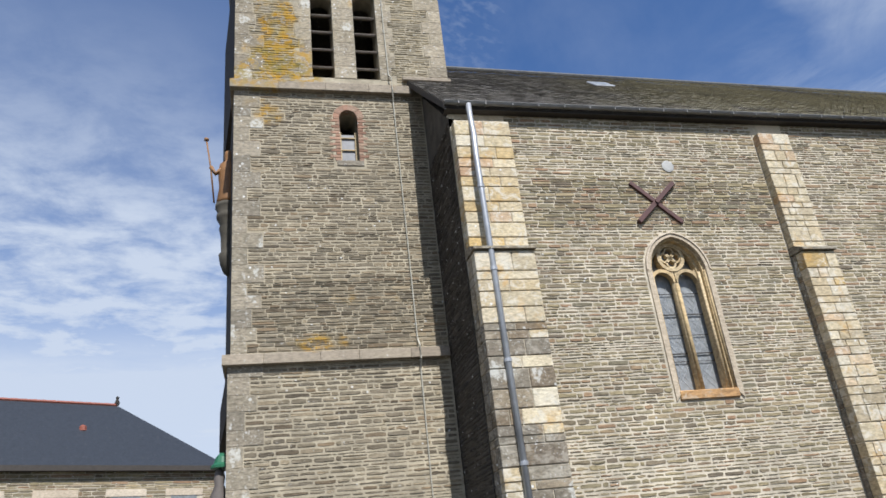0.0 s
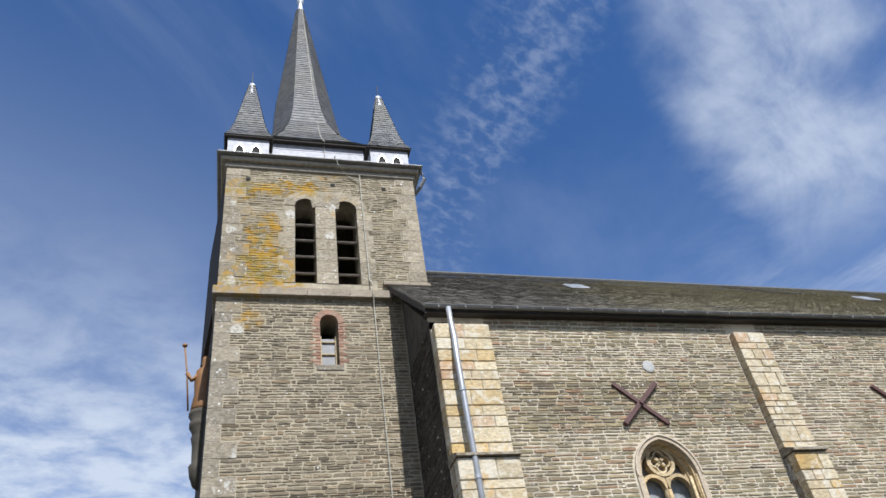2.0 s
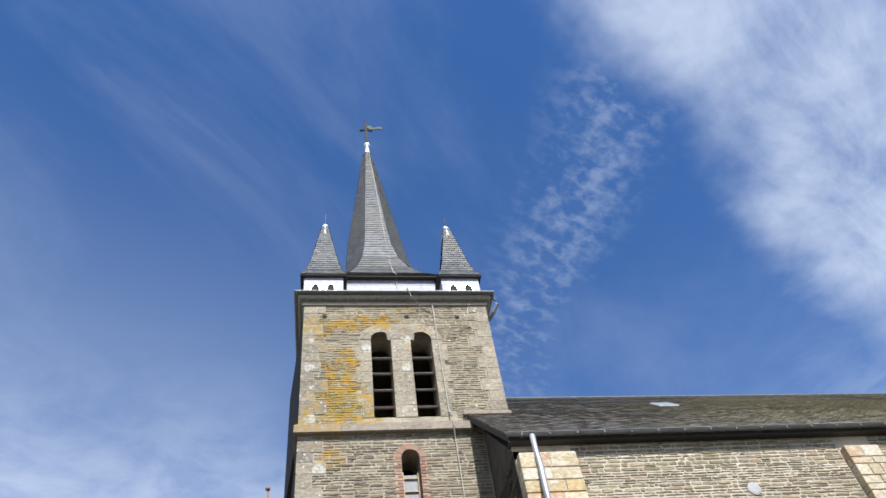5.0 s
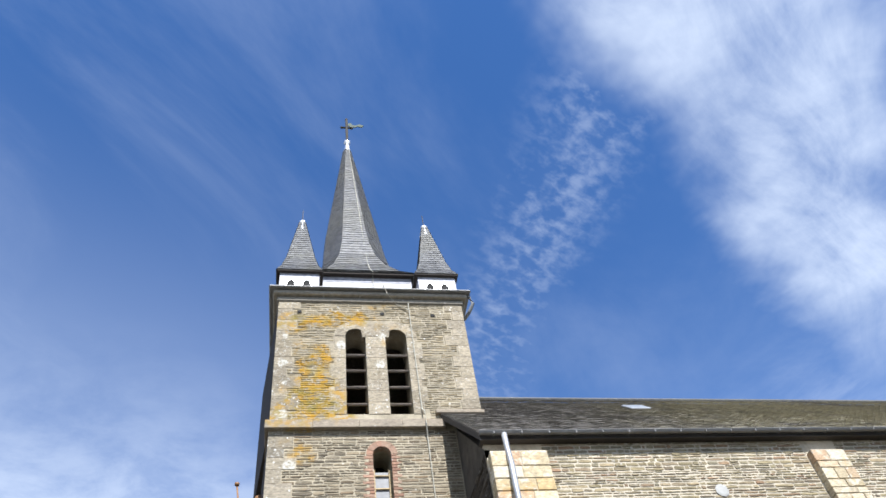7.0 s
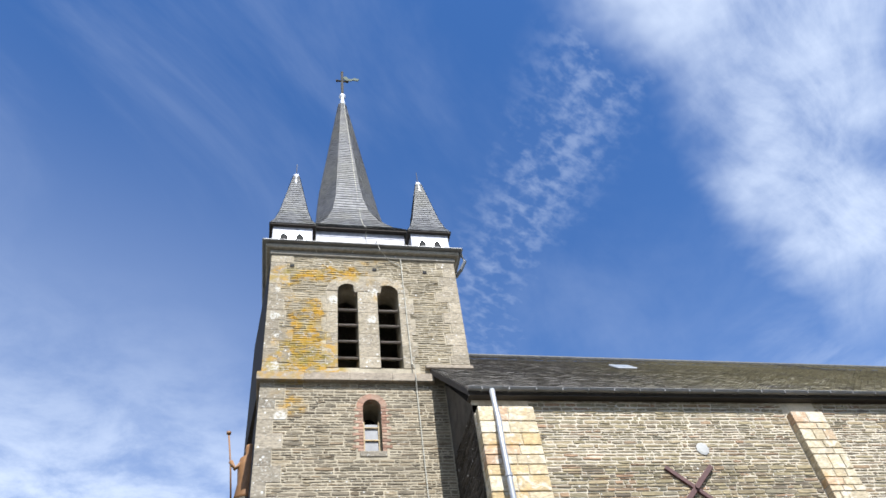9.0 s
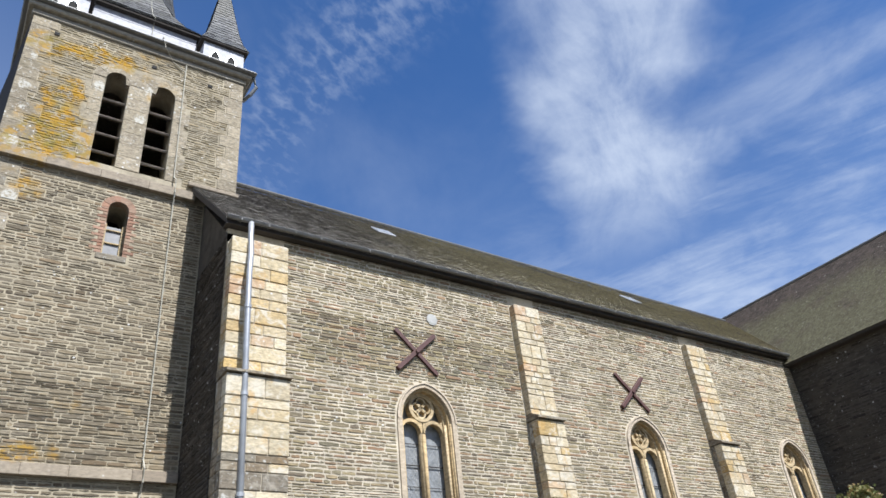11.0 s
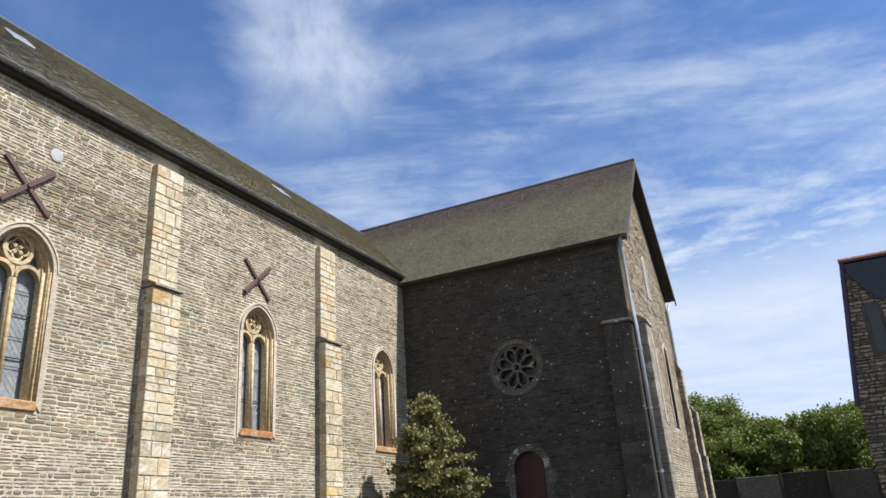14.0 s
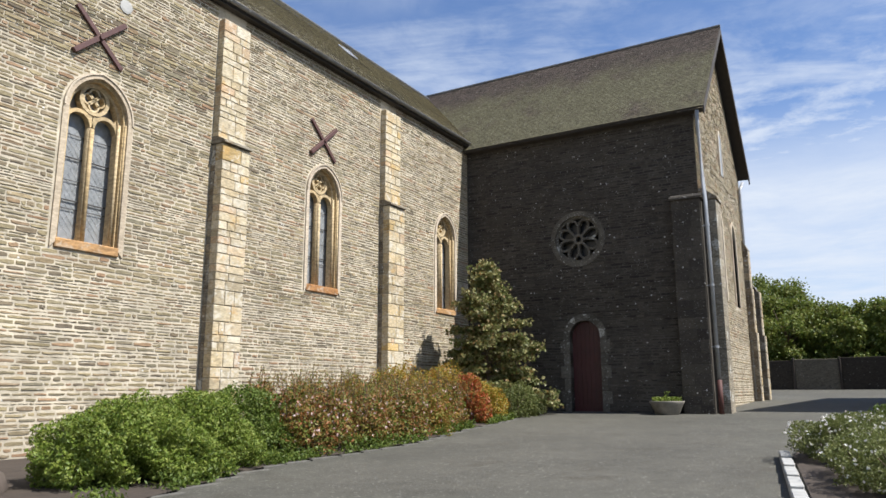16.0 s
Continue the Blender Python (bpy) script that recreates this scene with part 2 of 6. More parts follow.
ASHLAR = stone("limestone_block", [(0.412, 0.340, 0.212), (0.458, 0.396, 0.281), (0.399, 0.283, 0.121), (0.485, 0.432, 0.326), (0.442, 0.354, 0.212), (0.338, 0.283, 0.191), (0.472, 0.403, 0.275), (0.384, 0.255, 0.154)], 0.6, 0.0, 0.45, smear=0.8)
# worn blocks; the same dark tone also paints shade on west flanks
ASHLAR_WORN_SHADE = stone("weathered_shade_block", [(0.20, 0.155, 0.10), (0.115, 0.095, 0.072), (0.25, 0.205, 0.14), (0.15, 0.127, 0.095), (0.20, 0.176, 0.134), (0.145, 0.126, 0.100), (0.185, 0.160, 0.121)], 0.85, 0.0, 0.5, smear=0.3)
GRANITE = stone("granite_quoin", [(0.207, 0.180, 0.133), (0.240, 0.207, 0.152), (0.177, 0.155, 0.119), (0.258, 0.222, 0.165)], 0.9, 0.3, 0.5)
GRANITE_BELFRY = stone("belfry_granite", [(0.231, 0.197, 0.139), (0.268, 0.229, 0.166), (0.201, 0.172, 0.126)], 0.9, 0.75, 0.5)
# dressed stone with the west wall's shade put into its colour
DRESSING_SHADE = stone("shaded_dressing", [(0.090, 0.081, 0.066), (0.112, 0.100, 0.080), (0.074, 0.066, 0.053)], 0.85)
# quoin stone darkened in colour for the shaded west side
GRANITE_SHADE = stone("shaded_quoin", [(0.052, 0.045, 0.037), (0.067, 0.058, 0.046), (0.042, 0.036, 0.030)], 0.6)
CARVED = stone("carved_limestone", [(0.382, 0.294, 0.169), (0.44, 0.353, 0.22), (0.404, 0.301, 0.162)], 0.0, 0.0, 0.45)
SURROUND = stone("pale_surround", [(0.43, 0.36, 0.27), (0.48, 0.41, 0.32), (0.40, 0.33, 0.24)], 0.2)
BRICK = stone("old_brick", [(0.26, 0.14, 0.09), (0.31, 0.20, 0.14), (0.22, 0.125, 0.085), (0.33, 0.24, 0.17)], 0.25)
RUSTY = stone("rust_stained_sill", [(0.28, 0.145, 0.060), (0.32, 0.19, 0.085), (0.25, 0.12, 0.045)], 0.0, 0.0, 0.5, smear=0.45)


def slate(name, base, lichen, rough=0.55, grows=None, green=(0.15, 0.138, 0.088)):
    """Slates; grows gives where moss has taken hold, from 0 to 1."""
    m, N = material(name)
    pos = place(N)
    r = piece_random(N)
    col = N.mix(0.45, base, N.ramp(r, (0.0, 0.22), (1.0, 0.78)), "OVERLAY")
    held = lichen if grows is None else N.math("MULTIPLY", grows(N, pos), lichen)
    moss = N.math("MULTIPLY", N.smooth(N.noise(pos, 5.0, 6.0, 0.7), 0.48, 0.62), held)
    col = N.mix(N.math("MULTIPLY", moss, 0.75), col, tuple(v * k for v, k in zip(base, (1.75, 1.75, 1.25))))
    col = N.mix(N.math("MULTIPLY", N.smooth(N.noise(pos, 0.5, 6.0, 0.7), 0.40 if grows is None else 0.30, 0.62 if grows is None else 0.5), held), col, green)
    col = N.mix(N.math("MULTIPLY", N.smooth(N.noise(pos, 11.0, 3.0, 0.6), 0.66, 0.71), min(1.0, lichen + 0.15)), col, (0.30, 0.29, 0.24))
    col = N.mix(min(0.55, 0.25 + lichen * 0.4), col, N.ramp(N.noise(pos, 7.5, 7.0, 0.75), (0.33, 0.08), (0.68, 0.95)), "OVERLAY")
    finish(N, col, rough, N.noise(pos, 30.0, 5.0), 0.4, 0.015, spec=0.2)
    return m


def nave_moss(N, pos):
    """The nave's slates are bare beside the tower and mossier eastwards."""
    x = N.add("ShaderNodeSeparateXYZ", {0: pos}).outputs[0]
    x = N.math("ADD", x, N.math("MULTIPLY", N.math("SUBTRACT", N.noise(pos, 0.8, 5.0, 0.6), 0.5), 6.0))
    return N.math("ADD", 0.12, N.math("MULTIPLY", N.smooth(x, 6.0, 13.0), 0.88))


def transept_moss(N, pos):
    """The transept's moss stops short of the ridge in a ragged line."""
    z = N.add("ShaderNodeSeparateXYZ", {0: pos}).outputs[2]
    z = N.math("ADD", z, N.math("MULTIPLY", N.math("SUBTRACT", N.noise(pos, 0.7, 6.0, 0.65), 0.5), 3.4))
    return N.math("SUBTRACT", 1.0, N.smooth(z, 13.0, 14.6))


SLATE_NAVE = slate("nave_slate", (0.135, 0.124, 0.114), 0.85, 0.7, nave_moss, (0.275, 0.248, 0.168))
SLATE = slate("mossy_slate", (0.072, 0.057, 0.047), 0.8, 0.85, transept_moss, (0.118, 0.112, 0.066))
SLATE_FLAT = slate("slate_fish", (0.093, 0.094, 0.099), 0.25, 0.5)
SLATE_BLUE = slate("blue_slate", (0.038, 0.043, 0.052), 0.0, 0.45)
SLATE_HUNG = slate("hung_slate", (0.045, 0.038, 0.033), 0.0, 0.85)


def plain(name, c, rough=0.6, metal=0.0, var=0.3, scale=6.0, bump=0.15):
    m, N = material(name)
    pos = place(N)
    col = N.mix(var, c, N.ramp(N.noise(pos, scale, 5.0, 0.6), (0.3, 0.25), (0.7, 0.8)), "OVERLAY")
    finish(N, col, rough, N.noise(pos, scale * 6, 4.0), bump, 0.004, metal)
    return m


ZINC = plain("weathered_zinc", (0.33, 0.34, 0.355), 0.45, 0.4, 0.35, 3.0)
LEAD = plain("lead_grey", (0.20, 0.205, 0.21), 0.7, 0.3)
LEAD_CAP = plain("bright_lead_cap", (0.62, 0.62, 0.62), 0.4, 0.4)
IRON = plain("rust_painted_iron", (0.076, 0.032, 0.027), 0.65)
BAR = plain("dark_saddle_bar", (0.035, 0.032, 0.03), 0.6)
SOFFIT = plain("dark_eave_board", (0.045, 0.038, 0.032), 0.8)
DOORPAINT = plain("oxblood_door_paint", (0.048, 0.010, 0.011), 0.45, 0, 0.3, 3.0)
WHITEBOARD = plain("white_painted_slate", (0.295, 0.298, 0.335), 0.6, 0, 0.5, 7.0)
STRINGMAT = stone("string_course_stone", [(0.265, 0.222, 0.168), (0.29, 0.245, 0.185), (0.235, 0.195, 0.148)], 0.35, 0.6)
CORNICE = stone("cornice_stone", [(0.222, 0.202, 0.165), (0.255, 0.232, 0.19)], 0.5, 0.25)
LOUVRE = plain("weathered_louvre", (0.20, 0.168, 0.138), 0.85, 0, 0.5)
GUTTER = plain("dull_gutter_zinc", (0.19, 0.187, 0.18), 0.55, 0.3, 0.4, 3.0)
CAME = plain("pale_lead_came", (0.34, 0.35, 0.36), 0.6)
# near-black colour standing in for shade inside openings
INTERIOR_SHADE = plain("painted_interior_shade", (0.012, 0.011, 0.010), 0.9)
CABLE = plain("pale_conductor_cable", (0.36, 0.34, 0.28), 0.8)
TERRACOTTA = plain("terracotta", (0.208, 0.061, 0.037), 0.7)
CONCRETE = plain("grey_concrete", (0.175, 0.160, 0.132), 0.9, 0, 0.6, 5.0)
WHITESTONE = plain("white_kerb_stone", (0.34, 0.335, 0.315), 0.8)
STATUE = plain("ochre_painted_statue", (0.19, 0.092, 0.03), 0.6)
CORBEL = plain("mossy_corbel_stone", (0.052, 0.045, 0.032), 0.85, 0, 0.5)
GREENMETAL = plain("green_painted_metal", (0.013, 0.095, 0.043), 0.5)
# stained concrete, its base tone lowered for shade from trees and house
DARKWALL = plain("stained_shaded_concrete", (0.044, 0.034, 0.025), 0.9, 0, 0.9, 0.55)
KERBSTONE = plain("worn_kerb_stone", (0.085, 0.080, 0.068), 0.9, 0, 0.5, 4.0)
SOIL = plain("bed_soil", (0.045, 0.033, 0.024), 0.95, 0, 0.5, 5.0, 0.8)
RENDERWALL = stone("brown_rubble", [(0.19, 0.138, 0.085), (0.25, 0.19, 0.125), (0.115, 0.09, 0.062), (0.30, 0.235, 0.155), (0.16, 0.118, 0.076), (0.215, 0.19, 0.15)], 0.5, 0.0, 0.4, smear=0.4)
# dark panel tones carry that shade too; the tan ones are paler concrete
PANEL = stone("stained_shaded_panel", [(0.040, 0.032, 0.024), (0.058, 0.047, 0.034), (0.034, 0.028, 0.021), (0.135, 0.115, 0.083), (0.049, 0.040, 0.030), (0.165, 0.143, 0.105), (0.045, 0.037, 0.028)], 0.15, 0.0, 0.5)


def glass_material():
    m, N = material("leaded_glass")
    pos = place(N)
    tilt = N.noise(N.mapped(pos, (9, 9, 9)), 1.0, 2.0)
    col = N.ramp(N.noise(pos, 7.0, 3.0), (0.3, (0.17, 0.18, 0.185)), (0.7, (0.27, 0.28, 0.285)))
    finish(N, col, 0.3, tilt, 0.14, 0.02, 0.0, 0.5)
    return m


GLASS = glass_material()
DARKGLASS = plain("dark_glass", (0.02, 0.021, 0.023), 0.25, 0, 0.3, 5.0, 0.05)


def asphalt_material():
    m, N = material("worn_asphalt")
    pos = place(N)
    col = N.ramp(N.noise(pos, 0.35, 6.0, 0.65), (0.3, (0.064, 0.061, 0.050)), (0.7, (0.096, 0.091, 0.074)))
    col = N.mix(0.28, col, N.ramp(N.noise(pos, 3.2, 6.0, 0.7), (0.32, 0.25), (0.68, 0.75)), "OVERLAY")
    col = N.mix(0.5, col, N.ramp(N.noise(pos, 60.0, 3.0, 0.7), (0.3, 0.15), (0.7, 0.9)), "OVERLAY")
    col = N.mix(N.math("MULTIPLY", N.smooth(N.noise(pos, 24.0, 2.0), 0.655, 0.70), 0.8), col, (0.30, 0.29, 0.25))
    stain = N.math("MULTIPLY", N.smooth(N.noise(pos, 0.9, 7.0, 0.7, 0.6), 0.55, 0.68), 0.45)
    col = N.mix(stain, col, (0.052, 0.045, 0.033))
    finish(N, col, 0.85, N.noise(pos, 110.0, 4.0, 0.7), 0.6, 0.01, spec=0.3)
    return m


ASPHALT = asphalt_material()


def leaf_material(name, shades, rough=0.5):
    m, N = material(name)
    r = piece_random(N)
    k = len(shades)
    col = N.ramp(r, *[(i / (k - 1), c) for i, c in enumerate(shades)])
    b = N.add("ShaderNodeBsdfPrincipled", {"Base Color": col, "Roughness": rough, "Specular IOR Level": 0.35})
    tr = N.add("ShaderNodeBsdfTranslucent", {"Color": col})
    mx = N.add("ShaderNodeMixShader", {0: 0.33, 1: b.outputs[0], 2: tr.outputs[0]})
    N.add("ShaderNodeOutputMaterial", {"Surface": mx.outputs[0]})
    return m


LEAF_BRIGHT = leaf_material("bright_leaf", [(0.105, 0.160, 0.020), (0.150, 0.210, 0.028), (0.255, 0.290, 0.060), (0.110, 0.165, 0.022)])
LEAF_DEEP = leaf_material("deep_leaf", [(0.072, 0.108, 0.016), (0.10, 0.146, 0.022), (0.155, 0.19, 0.036)])
LEAF_RUST = leaf_material("rust_leaf", [(0.31, 0.11, 0.035), (0.30, 0.18, 0.035), (0.14, 0.18, 0.026), (0.20, 0.20, 0.035), (0.29, 0.13, 0.04)])
LEAF_MIXED = leaf_material("mixed_green_leaf", [(0.095, 0.15, 0.022), (0.16, 0.20, 0.036), (0.30, 0.13, 0.045), (0.19, 0.19, 0.045), (0.33, 0.12, 0.05), (0.13, 0.18, 0.024)])
LEAF_GOLD = leaf_material("golden_leaf", [(0.26, 0.24, 0.03), (0.38, 0.25, 0.026), (0.15, 0.20, 0.03), (0.40, 0.17, 0.03), (0.34, 0.24, 0.03)])
LEAF_RED = leaf_material("scarlet_leaf", [(0.386, 0.056, 0.025), (0.42, 0.12, 0.04), (0.27, 0.18, 0.03), (0.34, 0.075, 0.03), (0.16, 0.16, 0.03)])
LEAF_CONIFER = leaf_material("variegated_leaf", [(0.085, 0.108, 0.030), (0.15, 0.165, 0.050), (0.36, 0.32, 0.15), (0.10, 0.125, 0.034), (0.27, 0.17, 0.07)])
LEAF_GREY = leaf_material("grey_green_leaf", [(0.095, 0.115, 0.028), (0.13, 0.15, 0.042), (0.18, 0.19, 0.065)])
LEAF_TREE = leaf_material("tree_leaf", [(0.082, 0.125, 0.020), (0.14, 0.185, 0.032), (0.21, 0.235, 0.046), (0.14, 0.132, 0.032)])
PETAL_PINK = leaf_material("pale_pink_petal", [(0.60, 0.40, 0.36), (0.68, 0.53, 0.49), (0.46, 0.23, 0.20)])
PETAL_WHITE = leaf_material("white_petal", [(0.70, 0.70, 0.66), (0.78, 0.76, 0.72), (0.66, 0.58, 0.56)])
TWIG = plain("brown_twig", (0.10, 0.07, 0.045), 0.85)


# ---- shape helpers ----
SLOPE = 0.031


def ground_z(x):
    return SLOPE * max(-40.0, min(60.0, x))


def thing(name, at=(0, 0, 0), label="", category="", kind="", group=""):
    ob = new(name)
    ob.location = at
    return tagged(ob, label, category, group, kind)


def mesh_of(name, verts, faces, mat):
    me = bpy.data.meshes.new(name)
    me.from_pydata([tuple(v) for v in verts], [], faces)
    me.materials.append(mat)
    me.update()
    return me


def piece(name, me, parent=None, label="", kind="", m=None):
    ob = new(name, me)
    if parent is not None:
        ob.parent = parent
        if m is None:
            ob.matrix_parent_inverse = Matrix.Translation(parent.location).inverted() if parent.parent is None else Matrix.Translation(parent.parent.location + parent.location).inverted()
        else:
            ob.matrix_parent_inverse = Matrix.Translation(parent.location).inverted()
    if m is not None:
        ob.matrix_basis = m
    return tagged(ob, label, "", "", kind)


def part(name, bm, mat, parent, label="", smooth=False):
    bmesh.ops.recalc_face_normals(bm, faces=bm.faces)
    me = bpy.data.meshes.new(name)
    bm.to_mesh(me)
    bm.free()
    me.materials.append(mat)
    if smooth:
        me.shade_smooth()
    return piece(name, me, parent, label)


def box_bm(x0, x1, y0, y1, z0, z1, bevel=0.0, bm=None):
    bm = bm or bmesh.new()
    made = bmesh.ops.create_cube(bm, size=1.0, matrix=Matrix.Translation(((x0 + x1) / 2, (y0 + y1) / 2, (z0 + z1) / 2)) @ Matrix.Diagonal((x1 - x0, y1 - y0, z1 - z0, 1)))
    if bevel:
        vs = set(made["verts"])
        bmesh.ops.bevel(bm, geom=[e for e in bm.edges if e.verts[0] in vs and e.verts[1] in vs], offset=bevel, segments=1, affect="EDGES")
    return bm


class Plane:
    """A wall's plane: u runs along it, z is height, d is depth behind its face (negative: proud)."""

    def __init__(self, origin, along, inward):
        self.o, self.u, self.n = Vector(origin), Vector(along), Vector(inward)

    def at(self, u, z, d=0.0):
        return self.o + self.u * u + self.n * d + Vector((0, 0, z))


def prism(pl, outline, d0, d1, bm=None):
    """An outline of (u, z) on a plane, made solid from depth d0 to d1."""
    bm = bm or bmesh.new()
    a = [bm.verts.new(pl.at(u, z, d0)) for u, z in outline]
    b = [bm.verts.new(pl.at(u, z, d1)) for u, z in outline]
    k = len(outline)
    bm.faces.new(a)
    bm.faces.new(b[::-1])
    for i in range(k):
        bm.faces.new((a[i], b[i], b[(i + 1) % k], a[(i + 1) % k]))
    return bm


def band(pl, inner, outer, d0, d1, bm=None, closed=False):
    """A strip between two paths of (u, z) of equal length, made solid."""
    bm = bm or bmesh.new()
    rows = []
    for (ui, zi), (uo, zo) in zip(inner, outer):
        rows.append([bm.verts.new(pl.at(ui, zi, d0)), bm.verts.new(pl.at(uo, zo, d0)), bm.verts.new(pl.at(uo, zo, d1)), bm.verts.new(pl.at(ui, zi, d1))])
    pairs = list(zip(rows, rows[1:])) + ([(rows[-1], rows[0])] if closed else [])
    for p, q in pairs:
        for i in range(4):
            j = (i + 1) % 4
            bm.faces.new((p[i], p[j], q[j], q[i]))
    if not closed:
        bm.faces.new(rows[0])
        bm.faces.new(rows[-1][::-1])
    return bm


class Arch:
    """An opening with upright sides and a round or pointed head."""

    def __init__(self, c, half, sill, spring, apex):
        self.c, self.w, self.sill, self.spring, self.apex = c, half, sill, spring, apex
        h = apex - spring
        self.r = (half * half + h * h) / (2 * half)

    def half_at(self, z):
        if z <= self.sill or z >= self.apex:
            return None
        if z <= self.spring:
            return self.w
        return math.sqrt(max(0.0, self.r ** 2 - (z - self.spring) ** 2)) - (self.r - self.w)

    def span(self, z):
        h = self.half_at(z)
        return None if h is None or h <= 0 else (self.c - h, self.c + h)

    def head(self, n=9):
        """The head's points from the left springing over the top to the right one."""
        a_top = math.acos(max(-1, min(1, (self.r - self.w) / self.r)))
        right = [(self.c + self.r * math.cos(a_top * i / n) - (self.r - self.w), self.spring + self.r * math.sin(a_top * i / n)) for i in range(n + 1)]
        left = [(2 * self.c - u, z) for u, z in right]
        return left + right[::-1][1:]

    def path(self, n=9):
        return [(self.c - self.w, self.sill)] + self.head(n) + [(self.c + self.w, self.sill)]

    def grown(self, g, low=0.0):
        return Arch(self.c, self.w + g, self.sill - low, self.spring, self.apex + g)


def solid_wall(pl, u0, u1, z0, z1, arches, thick, bm=None):
    """A thick wall with arched holes right through it."""
    bm = bm or bmesh.new()
    u = u0
    for a in sorted(arches, key=lambda q: q.c):
        prism(pl, [(u, z0), (a.c - a.w, z0), (a.c - a.w, z1), (u, z1)], 0, thick, bm)
        if a.sill > z0 + 0.01:
            prism(pl, [(a.c - a.w, z0), (a.c + a.w, z0), (a.c + a.w, a.sill), (a.c - a.w, a.sill)], 0, thick, bm)
        top = a.head()
        for (ua, za), (ub, zb) in zip(top, top[1:]):
            prism(pl, [(ua, za), (ub, zb), (ub, z1), (ua, z1)], 0, thick, bm)
        u = a.c + a.w
    prism(pl, [(u, z0), (u1, z0), (u1, z1), (u, z1)], 0, thick, bm)
    return bm


def lay_courses(rng, u0, u1, z0, z1, blocked, tall=(0.048, 0.118), long=(0.09, 0.44), gap=0.018, limit=None, low=3.4):
    """Rubble courses: a list of (ua, ub, za, zb) that leaves out the blocked spans."""
    out = []
    z = z0
    while z < z1 - 0.04:
        h = min(rng.uniform(*tall), z1 - z)
        mid = z + h / 2
        g = gap * (1.0 + 0.85 * max(0.0, min(1.0, (low + 0.8 - mid) / 2.4)))
        lo, hi = (u0, u1) if limit is None else limit(mid)
        cuts = sorted(s for s in (b(mid) for b in blocked) if s)
        free, u = [], lo
        for a, b in cuts:
            if a > u:
                free.append((u, min(a, hi)))
            u = max(u, b)
        if u < hi:
            free.append((u, hi))
        for a, b in free:
            u = a
            while b - u > 0.05:
                l = rng.uniform(*long) * (0.8 + h * 3)
                if b - u - l < 0.12:
                    l = b - u
                if l > 0.16 and h > 0.10 and rng.random() < 0.22:
                    out.append((u, u + l - g, z, z + h * 0.45))
                    out.append((u, u + l - g, z + h * 0.45 + g * 0.8, z + h - g))
                else:
                    out.append((u, u + l - g, z + rng.uniform(0, 0.012), z + h - g - rng.uniform(0, 0.014)))
                u += l
        z += h
    return out


def stone_mesh(name, pl, quads, mat, rng, proud=(0.004, 0.015), rough=0.010):
    """Stones as shallow, uneven, bevelled lumps on a plane, all in one mesh."""
    vs, fs = [], []
    for a, b, c, d in quads:
        k = len(vs)
        p = -rng.uniform(*proud)
        w, h = b - a, d - c
        i = min(0.005, w * 0.2, h * 0.12)
        e, f = min(0.016, w * 0.08), h * 0.13
        mid = [a + w * t + rng.uniform(-rough, rough) * 2 for t in (0.33, 0.67)]
        jit = lambda s=1.0: rng.uniform(-rough, rough) * s
        ring = [(a + e * rng.random(), c + f * rng.random() * 0.6), (mid[0], c + jit()), (mid[1], c + jit()), (b - e * rng.random(), c + f * rng.random() * 0.6),
                (b + jit(0.6), c + h * 0.5 + jit()), (b - e * rng.random(), d - f * rng.random()), (mid[1], d + jit()), (mid[0], d + jit()), (a + e * rng.random(), d - f * rng.random()), (a + jit(0.6), c + h * 0.5 + jit())]
        sx, sz = (1, 0, 0, -1, -1, -1, 0, 0, 1, 1), (1, 1, 1, 1, 0, -1, -1, -1, -1, 0)
        n = len(ring)
        for u, z in ring:
            vs.append(pl.at(u, z, 0.004))
        for (u, z), x, y in zip(ring, sx, sz):
            vs.append(pl.at(u + x * i, z + y * i, p + rng.uniform(-0.005, 0.005)))
        fs.append(tuple(range(k + n, k + 2 * n)))
        for q in range(n):
            t = (q + 1) % n
            fs.append((k + q, k + t, k + n + t, k + n + q))
    return mesh_of(name, vs, fs, mat)


def rubble(parent, pl, quads, mat, rng, single=None, label="", proud=(0.004, 0.015), rough=0.010):
    """The rubble of a wall: up to 300 stones of the chosen stretch as parts of their own, the rest joined."""
    own = [q for q in quads if single and single(q) and q[1] - q[0] > 0.11][:300]
    taken = set(own)
    piece("rubble_stones", stone_mesh("rubble_stones", pl, [q for q in quads if q not in taken], mat, rng, proud, rough), parent, label, "stuff")
    if own:
        LATER.append((parent, pl, own, mat))


LATER = []


def chamfered_mesh(name, mat, c=0.04):
    """A unit block with worn edges, to be scaled."""
    bm = box_bm(-0.5, 0.5, -0.5, 0.5, -0.5, 0.5, c)
    me = bpy.data.meshes.new(name)
    bm.to_mesh(me)
    bm.free()
    me.materials.append(mat)
    return me


BLOCKS = {m.name: chamfered_mesh("block_" + m.name, m, 0.014 if "granite" in m.name else 0.04) for m in (DRESSING_SHADE, ASHLAR, ASHLAR_WORN_SHADE, GRANITE, GRANITE_BELFRY, GRANITE_SHADE, BRICK, SURROUND, STRINGMAT, CORNICE)}


def block(parent, mat, pl, u0, u1, z0, z1, d0, d1, name="stone_block"):
    """One dressed block as a part of its own."""
    p, q = pl.at(u0, z0, d0), pl.at(u1, z1, d1)
    size = [max(0.01, abs(a - b)) for a, b in zip(p, q)]
    return piece(name, BLOCKS[mat.name], parent, m=Matrix.Translation((p + q) / 2) @ Matrix.Diagonal((*size, 1)))


